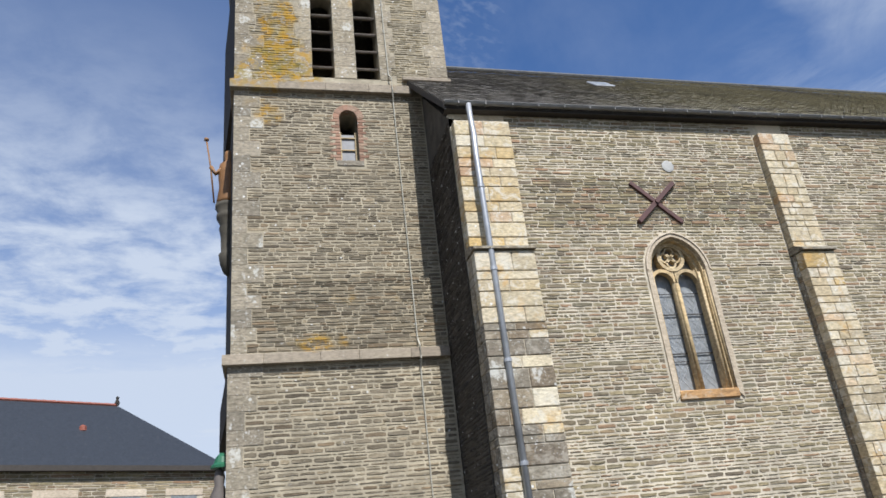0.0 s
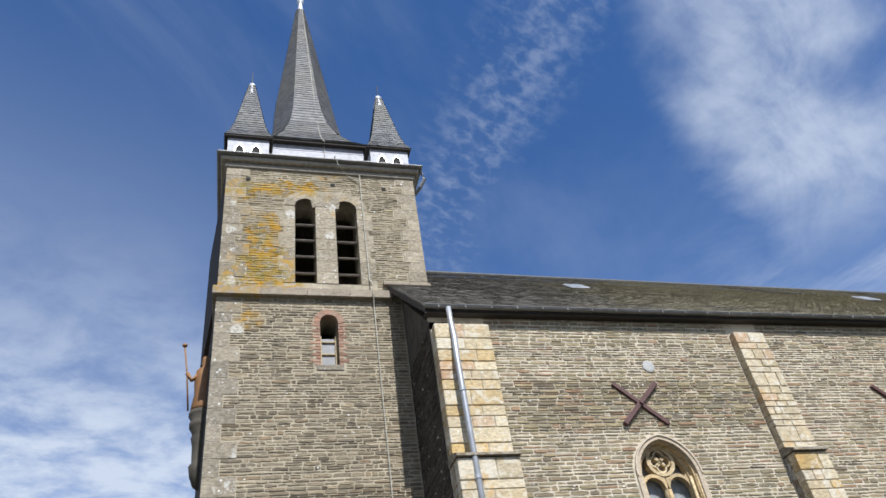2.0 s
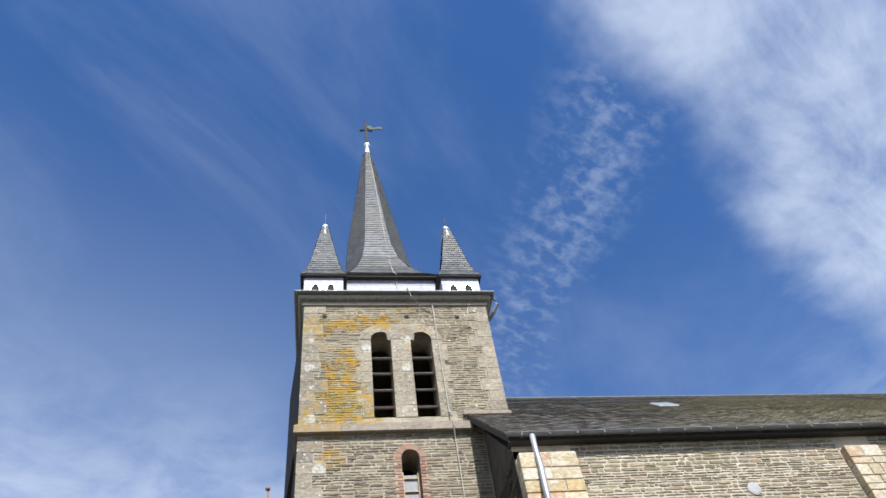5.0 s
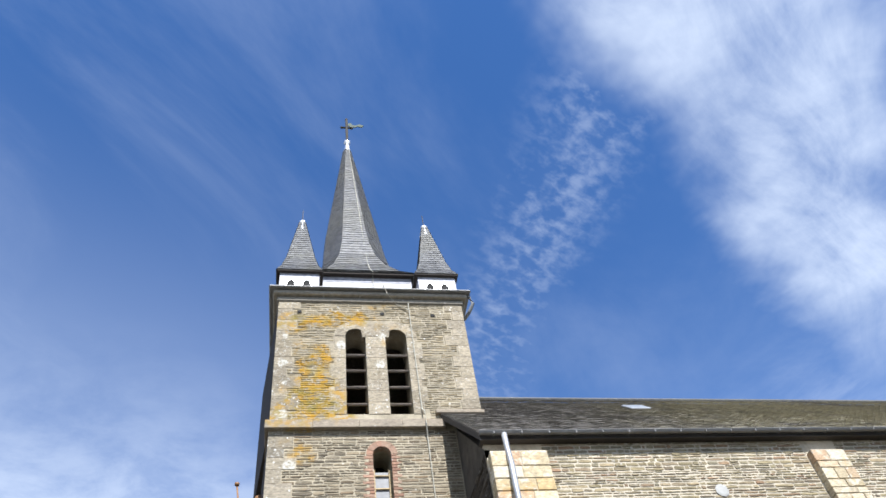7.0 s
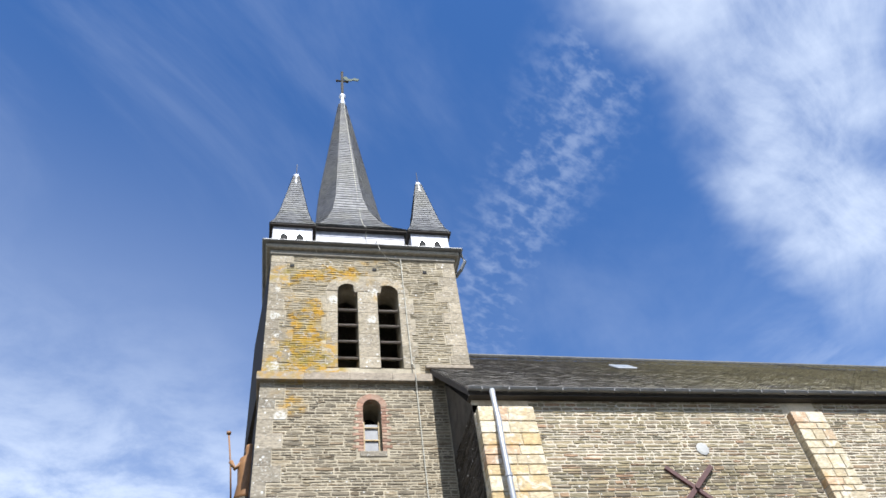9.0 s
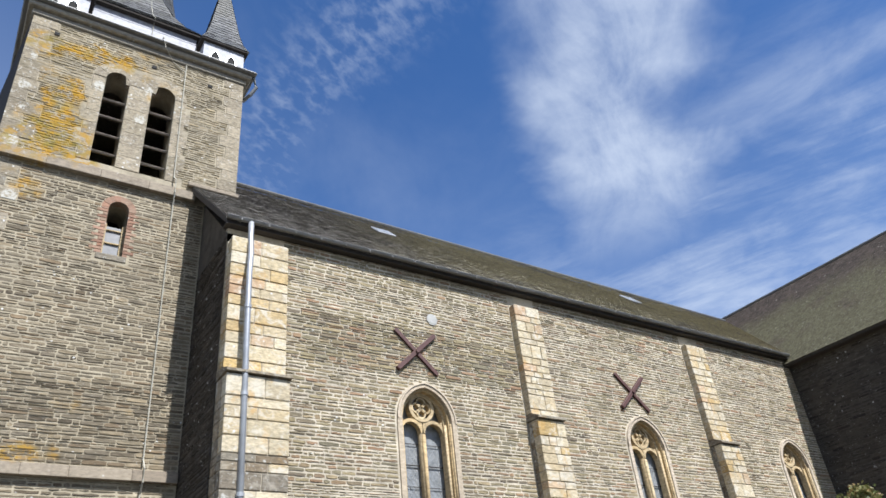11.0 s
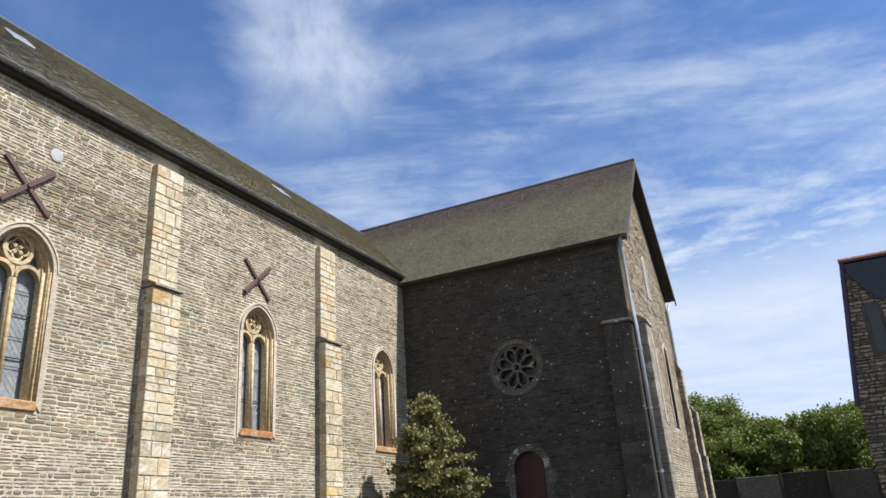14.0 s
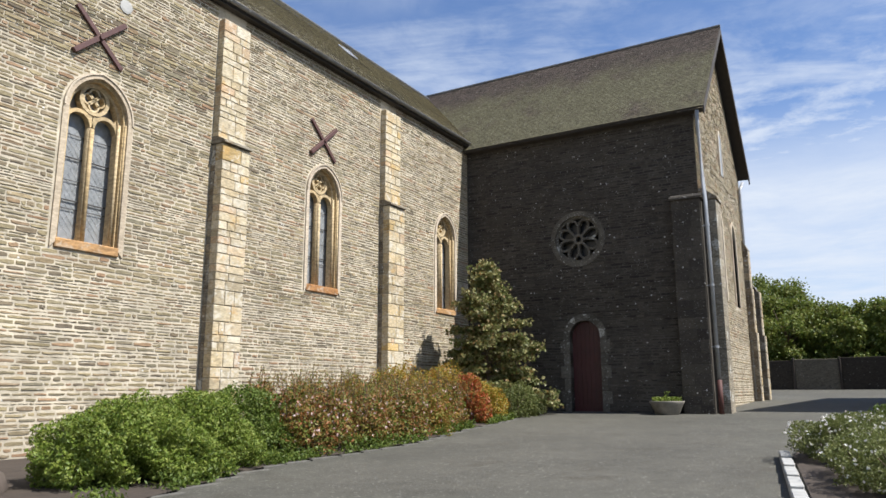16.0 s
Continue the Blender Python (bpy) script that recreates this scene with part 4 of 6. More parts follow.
wall_tower = thing("wall_tower", (TX0, TOWER_Y, 0), "square rubble bell tower with granite quoins and ochre lichen", "church tower", "structure")
part("wall_core", solid_wall(tower_s, TX0, TX1, -0.4, T_MID, [SLIT], 0.9), MORTAR_TOWER, wall_tower)
part("belfry_core", solid_wall(tower_s, TX0, TX1, T_MID, T_TOP, LOUVRES, 0.8), MORTAR_BELFRY, wall_tower)
part("lower_core", box_bm(TX0 - 0.05, NAVE_X0 - 0.02, TOWER_Y - 0.07, TOWER_Y - 0.003, -0.4, T_LOW - 0.1), MORTAR_TOWER, wall_tower)
for nm, x0, x1 in (("west_side", TX0, TX0 + 0.8), ("east_side", TX1 - 0.8, TX1)):
    part(nm, box_bm(x0 + 0.002, x1 - 0.002, TOWER_Y + 0.9, TOWER_Y + TD, -0.4, T_TOP - 0.002), MORTAR_TOWER, wall_tower)
part("north_side", box_bm(TX0 + 0.802, TX1 - 0.802, TOWER_Y + TD - 0.8, TOWER_Y + TD, -0.4, T_TOP - 0.002), MORTAR_TOWER, wall_tower)
# floor coloured near-black to keep the belfry's inside in shade
part("bell_floor", box_bm(TX0 + 0.8, TX1 - 0.8, TOWER_Y + 0.9, TOWER_Y + TD - 0.8, 12.4, 12.7), INTERIOR_SHADE, wall_tower)


def quoins(parent, mat, pl, side, edge, z0, z1, seed, d=0.012):
    """Alternating long and short corner stones."""
    r = random.Random(seed)
    z, k = z0, 0
    spans = []
    while z < z1 - 0.02:
        h = min(r.uniform(0.26, 0.44), z1 - z)
        w = r.uniform(0.50, 0.72) if k % 2 else r.uniform(0.30, 0.45)
        u0, u1 = (edge, edge + w) if side > 0 else (edge - w, edge)
        block(parent, mat, pl, u0, u1, z + 0.002, z + h - 0.002, -d - r.uniform(0, 0.007), 0.2, "quoin")
        spans.append((z, z + h, u0 - 0.015, u1 + 0.015))
        z += h
        k += 1

    def at(zz):
        for a, b, p, q in spans:
            if a <= zz < b:
                return (p, q)
        return None
    return at


low_pl = Plane((0, TOWER_Y - 0.07, 0), (1, 0, 0), (0, 1, 0))
q_low = quoins(wall_tower, GRANITE, low_pl, 1, TX0 - 0.05, -0.3, T_LOW - 0.12, 3)
q_mid = quoins(wall_tower, GRANITE, tower_s, 1, TX0, T_LOW + 0.13, T_MID - 0.14, 4)
q_bl = quoins(wall_tower, GRANITE_BELFRY, tower_s, 1, TX0, T_MID + 0.13, T_TOP, 5)
q_br = quoins(wall_tower, GRANITE_BELFRY, tower_s, -1, TX1, T_MID + 0.13, T_TOP, 6)
rubble(wall_tower, low_pl, lay_courses(rt, TX0, NAVE_X0 - 0.03, -0.2, T_LOW - 0.12, [q_low], (0.055, 0.125), (0.10, 0.5), 0.026), SCHIST_TOWER, rt, None, "grey schist rubble")
rubble(wall_tower, tower_s, lay_courses(rt, TX0, NAVE_X0 - 0.01, T_LOW + 0.12, T_MID - 0.12, [q_mid, SLIT.grown(0.16, 0.16).span]), SCHIST_TOWER, rt, lambda q: 6.0 < q[2] < 8.6, "grey schist rubble")


def jamb_zone(z):
    """The granite frame of the two bell openings."""
    if z < 15.75:
        w = 0.30 if int(z / 0.38) % 2 else 0.42
        return (LOUVRES[0].c - 0.28 - w, LOUVRES[1].c + 0.30 + w)
    a, b = LOUVRES[0].grown(0.30).span(z), LOUVRES[1].grown(0.30).span(z)
    return (a[0], b[1]) if a and b else None


piece("rubble_stones", stone_mesh("rubble_stones", tower_s, lay_courses(rt, TX0, TX1, T_MID + 0.12, T_TOP - 0.02, [q_bl, q_br, jamb_zone], (0.055, 0.10)), SCHIST_BELFRY, rt), wall_tower, "lichened schist rubble", "stuff")

# granite jambs and heads of the bell openings
z = 13.12
k = 0
while z < 15.74:
    h = 0.38 if z + 0.38 < 15.7 else 15.80 - z
    w = 0.30 if int((z + h / 2) / 0.38) % 2 else 0.42
    L, R = LOUVRES
    block(wall_tower, GRANITE_BELFRY, tower_s, L.c - L.w - w, L.c - L.w - 0.002, z, z + h - 0.003, -0.014, 0.3, "jamb_stone")
    block(wall_tower, GRANITE_BELFRY, tower_s, L.c + L.w + 0.002, R.c - R.w - 0.002, z, z + h - 0.003, -0.016, 0.3, "jamb_stone")
    block(wall_tower, GRANITE_BELFRY, tower_s, R.c + R.w + 0.002, R.c + R.w + w, z, z + h - 0.003, -0.014, 0.3, "jamb_stone")
    z += h
for a in LOUVRES:
    inner, outer = a.head(9), a.grown(0.29).head(9)
    for i in range(0, 18, 3):
        part("voussoir", band(tower_s, inner[i:i + 4], outer[i:i + 4], -0.015 - 0.004 * (i % 2), 0.25), GRANITE_BELFRY, wall_tower)
prism_mid = [(LOUVRES[0].c + 0.20, 15.8), (LOUVRES[1].c - 0.2, 15.8), (LOUVRES[1].c - 0.12, 16.3), (LOUVRES[0].c + 0.12, 16.3)]
part("spandrel_stone", prism(tower_s, prism_mid, -0.008, 0.2), GRANITE_BELFRY, wall_tower)

for i, a in enumerate(LOUVRES):
    lv = thing("louvre_%d" % (i + 1), (a.c, TOWER_Y + 0.2, a.sill), "round-headed bell opening with stone louvre slats", "bell louvre", "structure")
    for zz in (13.68, 14.25, 14.82, 15.38):
        bm = box_bm(-a.w + 0.002, a.w - 0.002, -0.23, 0.23, -0.028, 0.028, 0.008)
        bmesh.ops.transform(bm, matrix=Matrix.Translation((a.c, TOWER_Y + 0.33, zz)) @ Matrix.Rotation(radians(36), 4, "X"), verts=bm.verts)
        part("slat", bm, LOUVRE, lv)

# slit window in old brick
sw = thing("window_slit", (SLIT.c, TOWER_Y, SLIT.sill), "narrow round-headed window framed in old brick", "slit window", "structure")
inner, outer = SLIT.head(8), SLIT.grown(0.16).head(8)
for i in range(0, 16, 2):
    part("arch_brick", band(tower_s, inner[i:i + 3], outer[i:i + 3], -0.014 - 0.003 * (i % 4), 0.2), BRICK, sw)
for s in (-1, 1):
    z = SLIT.sill
    k = 0
    while z < SLIT.spring - 0.02:
        w = rt.uniform(0.19, 0.27) if k % 2 else rt.uniform(0.10, 0.15)
        u = SLIT.c + s * SLIT.w
        block(sw, BRICK, tower_s, min(u, u + s * w), max(u, u + s * w), z, z + 0.075, -0.012, 0.2, "brick")
        z += 0.085
        k += 1
block(sw, GRANITE, tower_s, SLIT.c - 0.32, SLIT.c + 0.32, SLIT.sill - 0.14, SLIT.sill, -0.02, 0.3, "sill_stone")
part("pane", prism(tower_s, [(SLIT.c - 0.2, SLIT.sill), (SLIT.c + 0.2, SLIT.sill), (SLIT.c + 0.2, 11.62), (SLIT.c - 0.2, 11.62)], 0.30, 0.32), plain("pale_obscured_pane", (0.21, 0.21, 0.215), 0.6), sw, "pale obscured glass")
bm = bmesh.new()
for s in (-1, 1):
    box_bm(SLIT.c + s * 0.19 - 0.025, SLIT.c + s * 0.19 + 0.025, TOWER_Y + 0.24, TOWER_Y + 0.32, SLIT.sill, 11.66, 0, bm)
for zz in (11.15, 11.5):
    box_bm(SLIT.c - 0.2, SLIT.c + 0.2, TOWER_Y + 0.26, TOWER_Y + 0.31, zz, zz + 0.025, 0, bm)
part("window_frame", bm, CARVED, sw, "weathered wooden frame")


def string_course(z, proj, high, x0, x1, y):
    r = random.Random(int(z * 10))
    s = thing("trim", (x0, y, z), "projecting weathered stone string course round the tower", "string course", "structure")
    x = x0
    while x < x1 - 0.05:
        l = min(r.uniform(0.8, 1.4), x1 - x)
        block(s, STRINGMAT, Plane((0, y, 0), (1, 0, 0), (0, 1, 0)), x + 0.003, x + l - 0.003, z, z + high, -proj, 0.05, "stone_block")
        x += l
    # returns along the west side
    block(s, STRINGMAT, Plane((x0, y, 0), (0, 1, 0), (1, 0, 0)), 0.06, TD, z, z + high, 0.0, proj - 0.02, "stone_block")


string_course(T_MID - 0.12, 0.15, 0.24, TX0 - 0.10, 3.55, TOWER_Y)
string_course(T_LOW - 0.12, 0.21, 0.22, TX0 - 0.16, NAVE_X0 - 0.03, TOWER_Y)
# the cornice
cn = thing("cornice", (TX0, TOWER_Y, T_TOP), "overhanging grey stone cornice with a zinc gutter edge", "cornice", "structure")
for p, z0, z1 in ((0.06, T_TOP, T_TOP + 0.19), (0.18, T_TOP + 0.19, T_TOP + 0.34)):
    part("moulding", box_bm(TX0 - p, TX1 + p, TOWER_Y - p, TOWER_Y + TD + p, z0, z1, 0.03), CORNICE, cn)
part("gutter_edge", box_bm(TX0 - 0.30, TX1 + 0.30, TOWER_Y - 0.30, TOWER_Y + TD + 0.30, T_TOP + 0.34, T_TOP + 0.42, 0.03), GUTTER, cn, "grey zinc gutter edge")
bm = bmesh.new()
tube(bm, [(TX1 + 0.26, TOWER_Y - 0.1, T_TOP + 0.3), (TX1 + 0.34, TOWER_Y - 0.12, T_TOP - 0.02), (TX1 + 0.22, TOWER_Y + 0.0, T_TOP - 0.25), (TX1 + 0.08, TOWER_Y + 0.25, T_TOP - 0.35)], 0.055, 8)
part("spout", bm, LEAD, cn)

# slates hung on the west side, flared so an unlit strip meets the view
sh = thing("cladding", (TX0, TOWER_Y, 4), "dark hung slates on the tower's west side, flared to fit the view", "slate cladding", "structure")


def hung(name, out, x, y, z0, z1):
    """A slated skin leaning out towards the rear, shaped to fit the camera's view."""
    bm = bmesh.new()
    plan = [(x, y), (x - out, y + 4.2), (x - out, y + TD), (x, y + TD)]
    lo = [bm.verts.new((u, v, z0)) for u, v in plan]
    hi = [bm.verts.new((u, v, z1)) for u, v in plan]
    bm.faces.new(lo[::-1])
    bm.faces.new(hi)
    for i in range(4):
        j = (i + 1) % 4
        bm.faces.new((lo[i], lo[j], hi[j], hi[i]))
    part(name, bm, SLATE_HUNG, sh)


hung("belfry_cladding", 0.50, TX0 - 0.003, TOWER_Y + 0.02, T_MID + 0.125, T_TOP)
hung("shaft_cladding", 0.34, TX0 - 0.003, TOWER_Y + 0.02, T_LOW + 0.11, T_MID - 0.13)
hung("base_cladding", 0.40, TX0 - 0.053, TOWER_Y - 0.04, 4.75, T_LOW - 0.13)

# small putlog holes: proud near-black blocks paint the shade inside
for u, zz in ((-0.22, 16.75), (2.15, 16.72), (3.65, 16.70)):
    ph = thing("putlog_hole", (u, TOWER_Y, zz), "small square putlog hole, its shade a near-black block", "putlog hole")
    part("recess", box_bm(u - 0.06, u + 0.06, TOWER_Y - 0.026, TOWER_Y + 0.1, zz - 0.05, zz + 0.05), INTERIOR_SHADE, ph)

# ---- spire, pinnacles ----
SPX, SPY = 1.88, 17.8


def pyramid(name, cx, cy, rings, parent, mat, sides=4, turn=45.0, label=""):
    """A slated spire: rings of (radius, z, dx); rows of slates on every face."""
    bm = bmesh.new()
    loops = []
    for r, z, dx in rings:
        loops.append([bm.verts.new((cx + dx + r * math.cos(radians(turn + 360 * k / sides)), cy + r * math.sin(radians(turn + 360 * k / sides)), z)) for k in range(sides)])
    for a, b in zip(loops, loops[1:]):
        for k in range(sides):
            bm.faces.new((a[k], a[(k + 1) % sides], b[(k + 1) % sides], b[k]))
    bm.faces.new(loops[0][::-1])
    bm.faces.new(loops[-1])
    co = [[v.co.copy() for v in l] for l in loops]
    part("roof_deck", bm, mat, parent)
    r = random.Random(9)
    for k in range(sides):
        verts, faces = [], []
        for a, b in zip(co, co[1:]):
            if (a[k] - b[k]).length < 0.15:
                continue
            me = slates("tmp", a[k], a[(k + 1) % sides], b[k], b[(k + 1) % sides], mat, r, 0.13, 0.2)
            off = len(verts)
            verts += [v.co.copy() for v in me.vertices]
            faces += [tuple(i + off for i in p.vertices) for p in me.polygons]
            bpy.data.meshes.remove(me)
        piece(name, mesh_of(name, verts, faces, mat), parent, label, "stuff")


sp = thing("spire", (SPX, SPY, T_TOP + 0.4), "slender slate spire with a flared base over white boarding", "spire")
zb = 19.62
part("drum", box_bm(SPX - 1.50, SPX + 1.50, SPY - 1.50, SPY + 1.50, T_TOP + 0.42, zb), WHITEBOARD, sp, "white-painted slate boarding")
for k in range(4):
    zz = zb - 0.22 - 0.26 * k
    part("board_edge", box_bm(SPX - 1.512, SPX + 1.512, SPY - 1.512, SPY - 1.50, zz, zz + 0.245, 0.004), WHITEBOARD, sp)
part("eave", box_bm(SPX - 1.66, SPX + 1.66, SPY - 1.66, SPY + 1.66, zb, zb + 0.10, 0.02), SLATE_HUNG, sp, "dark slate eave")


def spire_ring(f, z, dx, sq):
    """An eight-cornered ring; sq 1 is a square, 0 an octagon of half width f."""
    out = []
    t = math.tan(math.pi / 8)
    c = f * (t + (1 - t) * sq * 0.985)
    for sx, sy in ((1, 1), (-1, 1), (-1, -1), (1, -1)):
        p, q = (sx * f, sy * c), (sx * c, sy * f)
        out += [p, q] if sx * sy > 0 else [q, p]
    return [Vector((SPX + dx + x, SPY + y, z)) for x, y in out]


rings = [spire_ring(1.68, zb + 0.10, 0, 1.0), spire_ring(1.44, zb + 0.45, -0.08, 0.78), spire_ring(1.27, zb + 0.95, -0.16, 0.50), spire_ring(1.16, zb + 1.6, -0.22, 0.22),
         spire_ring(1.09, zb + 2.4, -0.26, 0.05), spire_ring(1.00, zb + 3.3, -0.29, 0.0), spire_ring(0.15, 29.75, -0.38, 0.0)]
bm = bmesh.new()
lp = [[bm.verts.new(v) for v in l] for l in rings]
for a, b in zip(lp, lp[1:]):
    for k in range(8):
        bm.faces.new((a[k], a[(k + 1) % 8], b[(k + 1) % 8], b[k]))
bm.faces.new(lp[0][::-1])
bm.faces.new(lp[-1])
part("roof_deck", bm, SLATE_FLAT, sp)
r9 = random.Random(9)
for k in range(8):
    verts, faces = [], []
    for a, b in zip(rings, rings[1:]):
        me = slates("tmp", a[k], a[(k + 1) % 8], b[k], b[(k + 1) % 8], SLATE_FLAT, r9, 0.14, 0.2)
        off = len(verts)
        verts += [v.co.copy() for v in me.vertices]
        faces += [tuple(i + off for i in p.vertices) for p in me.polygons]
        bpy.data.meshes.remove(me)
    piece("slate_face", mesh_of("slate_face", verts, faces, SLATE_FLAT), sp, "grey slates", "stuff")
TIPX = SPX - 0.36
part("finial_cap", lathe([(0.20, 29.1), (0.14, 29.7), (0.09, 30.2), (0.07, 30.35), (0.15, 30.46), (0.15, 30.54), (0.06, 30.66)], 10, (TIPX, SPY, 0)), LEAD_CAP, sp, "bright lead cap", True)
cr = thing("cross", (TIPX, SPY, 30.5), "wrought iron cross with a weathercock on the spire", "cross")
bm = bmesh.new()
tube(bm, [(TIPX, SPY, 30.3), (TIPX, SPY, 32.6)], 0.06, 6)
tube(bm, [(TIPX - 0.24, SPY, 31.85), (TIPX + 0.24, SPY, 31.85)], 0.05, 6)
for dx, dz in ((-0.24, 31.85), (0.24, 31.85), (0, 32.62)):
    bmesh.ops.create_icosphere(bm, subdivisions=1, radius=0.075, matrix=Matrix.Translation((TIPX + dx, SPY, dz)))
part("shaft", bm, plain("iron_dull", (0.05, 0.045, 0.036), 0.95), cr)
bm = bmesh.new()
prism(Plane((TIPX, SPY, 0), (1, 0, 0), (0, 1, 0)), [(0.05, 32.1), (0.15, 31.95), (0.40, 31.92), (0.50, 32.02), (0.72, 31.98), (0.80, 32.12), (0.62, 32.22), (0.42, 32.10), (0.30, 32.10), (0.20, 32.28), (0.08, 32.25)], -0.02, 0.02, bm)
part("weathercock", bm, plain("cock_copper", (0.10, 0.12, 0.095), 0.95), cr, "pale copper weathercock")


def pinnacle(cx, cy):
    p = thing("pinnacle", (cx, cy, T_TOP + 0.4), "small slate pinnacle over a white boarded base", "pinnacle", "", "pinnacles of the tower")
    zt = 18.72
    part("base", box_bm(cx - 0.60, cx + 0.60, cy - 0.60, cy + 0.60, T_TOP + 0.42, zt), WHITEBOARD, p, "white-painted slate base")
    for u in (-0.25, 0.22):
        bm = bmesh.new()
        prism(Plane((cx + u, cy - 0.60, zt - 0.62), (1, 0, 0), (0, 1, 0)), [(-0.13, 0), (0.13, 0), (0.10, 0.20), (0.0, 0.33), (-0.10, 0.20)], -0.012, 0.02, bm)
        # a near-black plate draws the opening's inner shade
        part("opening", bm, INTERIOR_SHADE, p, "arched opening painted as near-black shade")
        bm = bmesh.new()
        band(Plane((cx + u, cy - 0.60, zt - 0.62), (1, 0, 0), (0, 1, 0)), [(-0.13, 0), (-0.10, 0.20), (0, 0.33), (0.10, 0.20), (0.13, 0)], [(-0.17, 0), (-0.14, 0.22), (0, 0.39), (0.14, 0.22), (0.17, 0)], -0.035, 0.0, bm)
        part("hood", bm, LEAD_CAP, p)
    part("eave", box_bm(cx - 0.70, cx + 0.70, cy - 0.70, cy + 0.70, zt, zt + 0.07, 0.015), SLATE_HUNG, p)
    s2 = math.sqrt(2)
    pyramid("slate_face", cx, cy, [(0.70 * s2, zt + 0.07, 0), (0.56 * s2, zt + 0.42, 0), (0.44 * s2, zt + 0.95, 0), (0.09 * s2, 22.0, 0)], p, SLATE_FLAT, 4, 45.0)
    part("finial_cap", lathe([(0.21, 21.45), (0.12, 21.95), (0.10, 22.1), (0.02, 22.2)], 8, (cx, cy, 0)), LEAD_CAP, p, "bright lead cap")
    bm = bmesh.new()
    tube(bm, [(cx, cy, 22.1), (cx, cy, 22.75)], 0.015, 5)
    part("spike", bm, BAR, p)


for cx in (-0.27, 4.02):
    for cy in (15.98, 19.75):
        pinnacle(cx, cy)
for u in (-0.95, 0.10, 0.95):
    bm = bmesh.new()
    pl = Plane((SPX + u, SPY - 1.512, zb - 0.80), (1, 0, 0), (0, 1, 0))
    # vent shade painted as a near-black plate on the boards
    dm = part("vent", prism(pl, [(-0.15, 0), (0.15, 0), (0.10, 0.2), (-0.10, 0.2)], -0.03, 0.02), INTERIOR_SHADE, sp, "vent in the boarding painted as near-black shade")
    bm.free()

# lightning cable down the tower
cb = thing("cable", (3.08, TOWER_Y, 0), "pale lightning conductor cable clipped down the tower", "cable")
bm = bmesh.new()
tube(bm, [(2.95, TOWER_Y - 0.05, T_TOP), (3.0, TOWER_Y - 0.05, 13.25), (3.03, TOWER_Y - 0.19, 13.08), (3.04, TOWER_Y - 0.19, 12.7), (3.06, TOWER_Y - 0.05, 12.4), (3.12, TOWER_Y - 0.05, 6.2), (3.12, TOWER_Y - 0.25, 5.98), (3.12, TOWER_Y - 0.25, 5.7), (3.12, TOWER_Y - 0.11, 5.5), (3.13, TOWER_Y - 0.11, 0.1)], 0.018, 6)
tube(bm, [(2.95, TOWER_Y - 0.05, T_TOP - 0.3), (2.60, TOWER_Y - 0.06, T_TOP - 0.06), (2.30, TOWER_Y - 0.34, T_TOP + 0.1), (2.22, TOWER_Y - 0.34, T_TOP + 0.47), (2.12, SPY - 1.55, T_TOP + 0.6), (2.10, SPY - 1.55, zb - 0.06), (2.10, SPY - 1.72, zb + 0.08), (2.04, SPY - 1.47, zb + 0.47), (2.0, SPY - 1.28, zb + 0.97), (1.96, SPY - 1.16, zb + 1.62), (1.92, SPY - 1.09, zb + 2.42), (1.87, SPY - 1.01, zb + 3.32), (TIPX + 0.05, SPY - 0.2, 29.7)], 0.014, 6)
part("wire", bm, CABLE, cb)

# ---- statue on its corbel, west side ----
wy = 16.8
cz = 8.45
co = thing("corbel", (TX0 - 0.05, wy, cz), "tall mossy carved stone corbel on the tower's west side", "corbel")
bm = lathe([(0.03, 0.0), (0.12, 0.08), (0.20, 0.30), (0.24, 0.55), (0.18, 0.62), (0.20, 1.05), (0.24, 1.25), (0.22, 1.35), (0.30, 1.50), (0.31, 1.62), (0.26, 1.66), (0.34, 1.80), (0.34, 1.90)], 14, (TX0 - 0.16, wy, cz))
part("body", bm, CORBEL, co, "", True)
st = lathe([(0.26, 0.0), (0.30, 0.10), (0.24, 0.5), (0.27, 0.9), (0.24, 1.15), (0.10, 1.28), (0.13, 1.42), (0.11, 1.55), (0.02, 1.60)], 14, (TX0 - 0.18, wy, cz + 1.90))
tube(st, [(TX0 - 0.36, wy - 0.1, cz + 2.9), (TX0 - 0.50, wy - 0.12, cz + 2.75), (TX0 - 0.62, wy - 0.1, cz + 2.95)], 0.06, 6)
tube(st, [(TX0 - 0.52, wy - 0.12, cz + 1.92), (TX0 - 0.62, wy - 0.1, cz + 2.9), (TX0 - 0.74, wy - 0.08, cz + 3.7)], 0.022, 6)
bmesh.ops.create_icosphere(st, subdivisions=1, radius=0.07, matrix=Matrix.Translation((TX0 - 0.75, wy - 0.08, cz + 3.78)))
ob = part("statue", st, STATUE, None, "", True)
tagged(ob, "ochre-painted statue with a staff on the corbel", "statue")
# porch figure by the west door
bm = lathe([(0.16, 0.0), (0.18, 0.1), (0.13, 0.6), (0.17, 1.1), (0.09, 1.3), (0.11, 1.45), (0.08, 1.58), (0.02, 1.62)], 12, (TX0 - 0.20, TOWER_Y + 0.5, 2.2))
ob = part("statue", bm, plain("painted_figure", (0.10, 0.085, 0.075), 0.7), None, "", True)
tagged(ob, "small painted statue under a green canopy by the west door", "statue")
cp = thing("canopy", (TX0 - 0.25, TOWER_Y + 0.5, 3.8), "green painted metal canopy with a mossy top", "canopy")
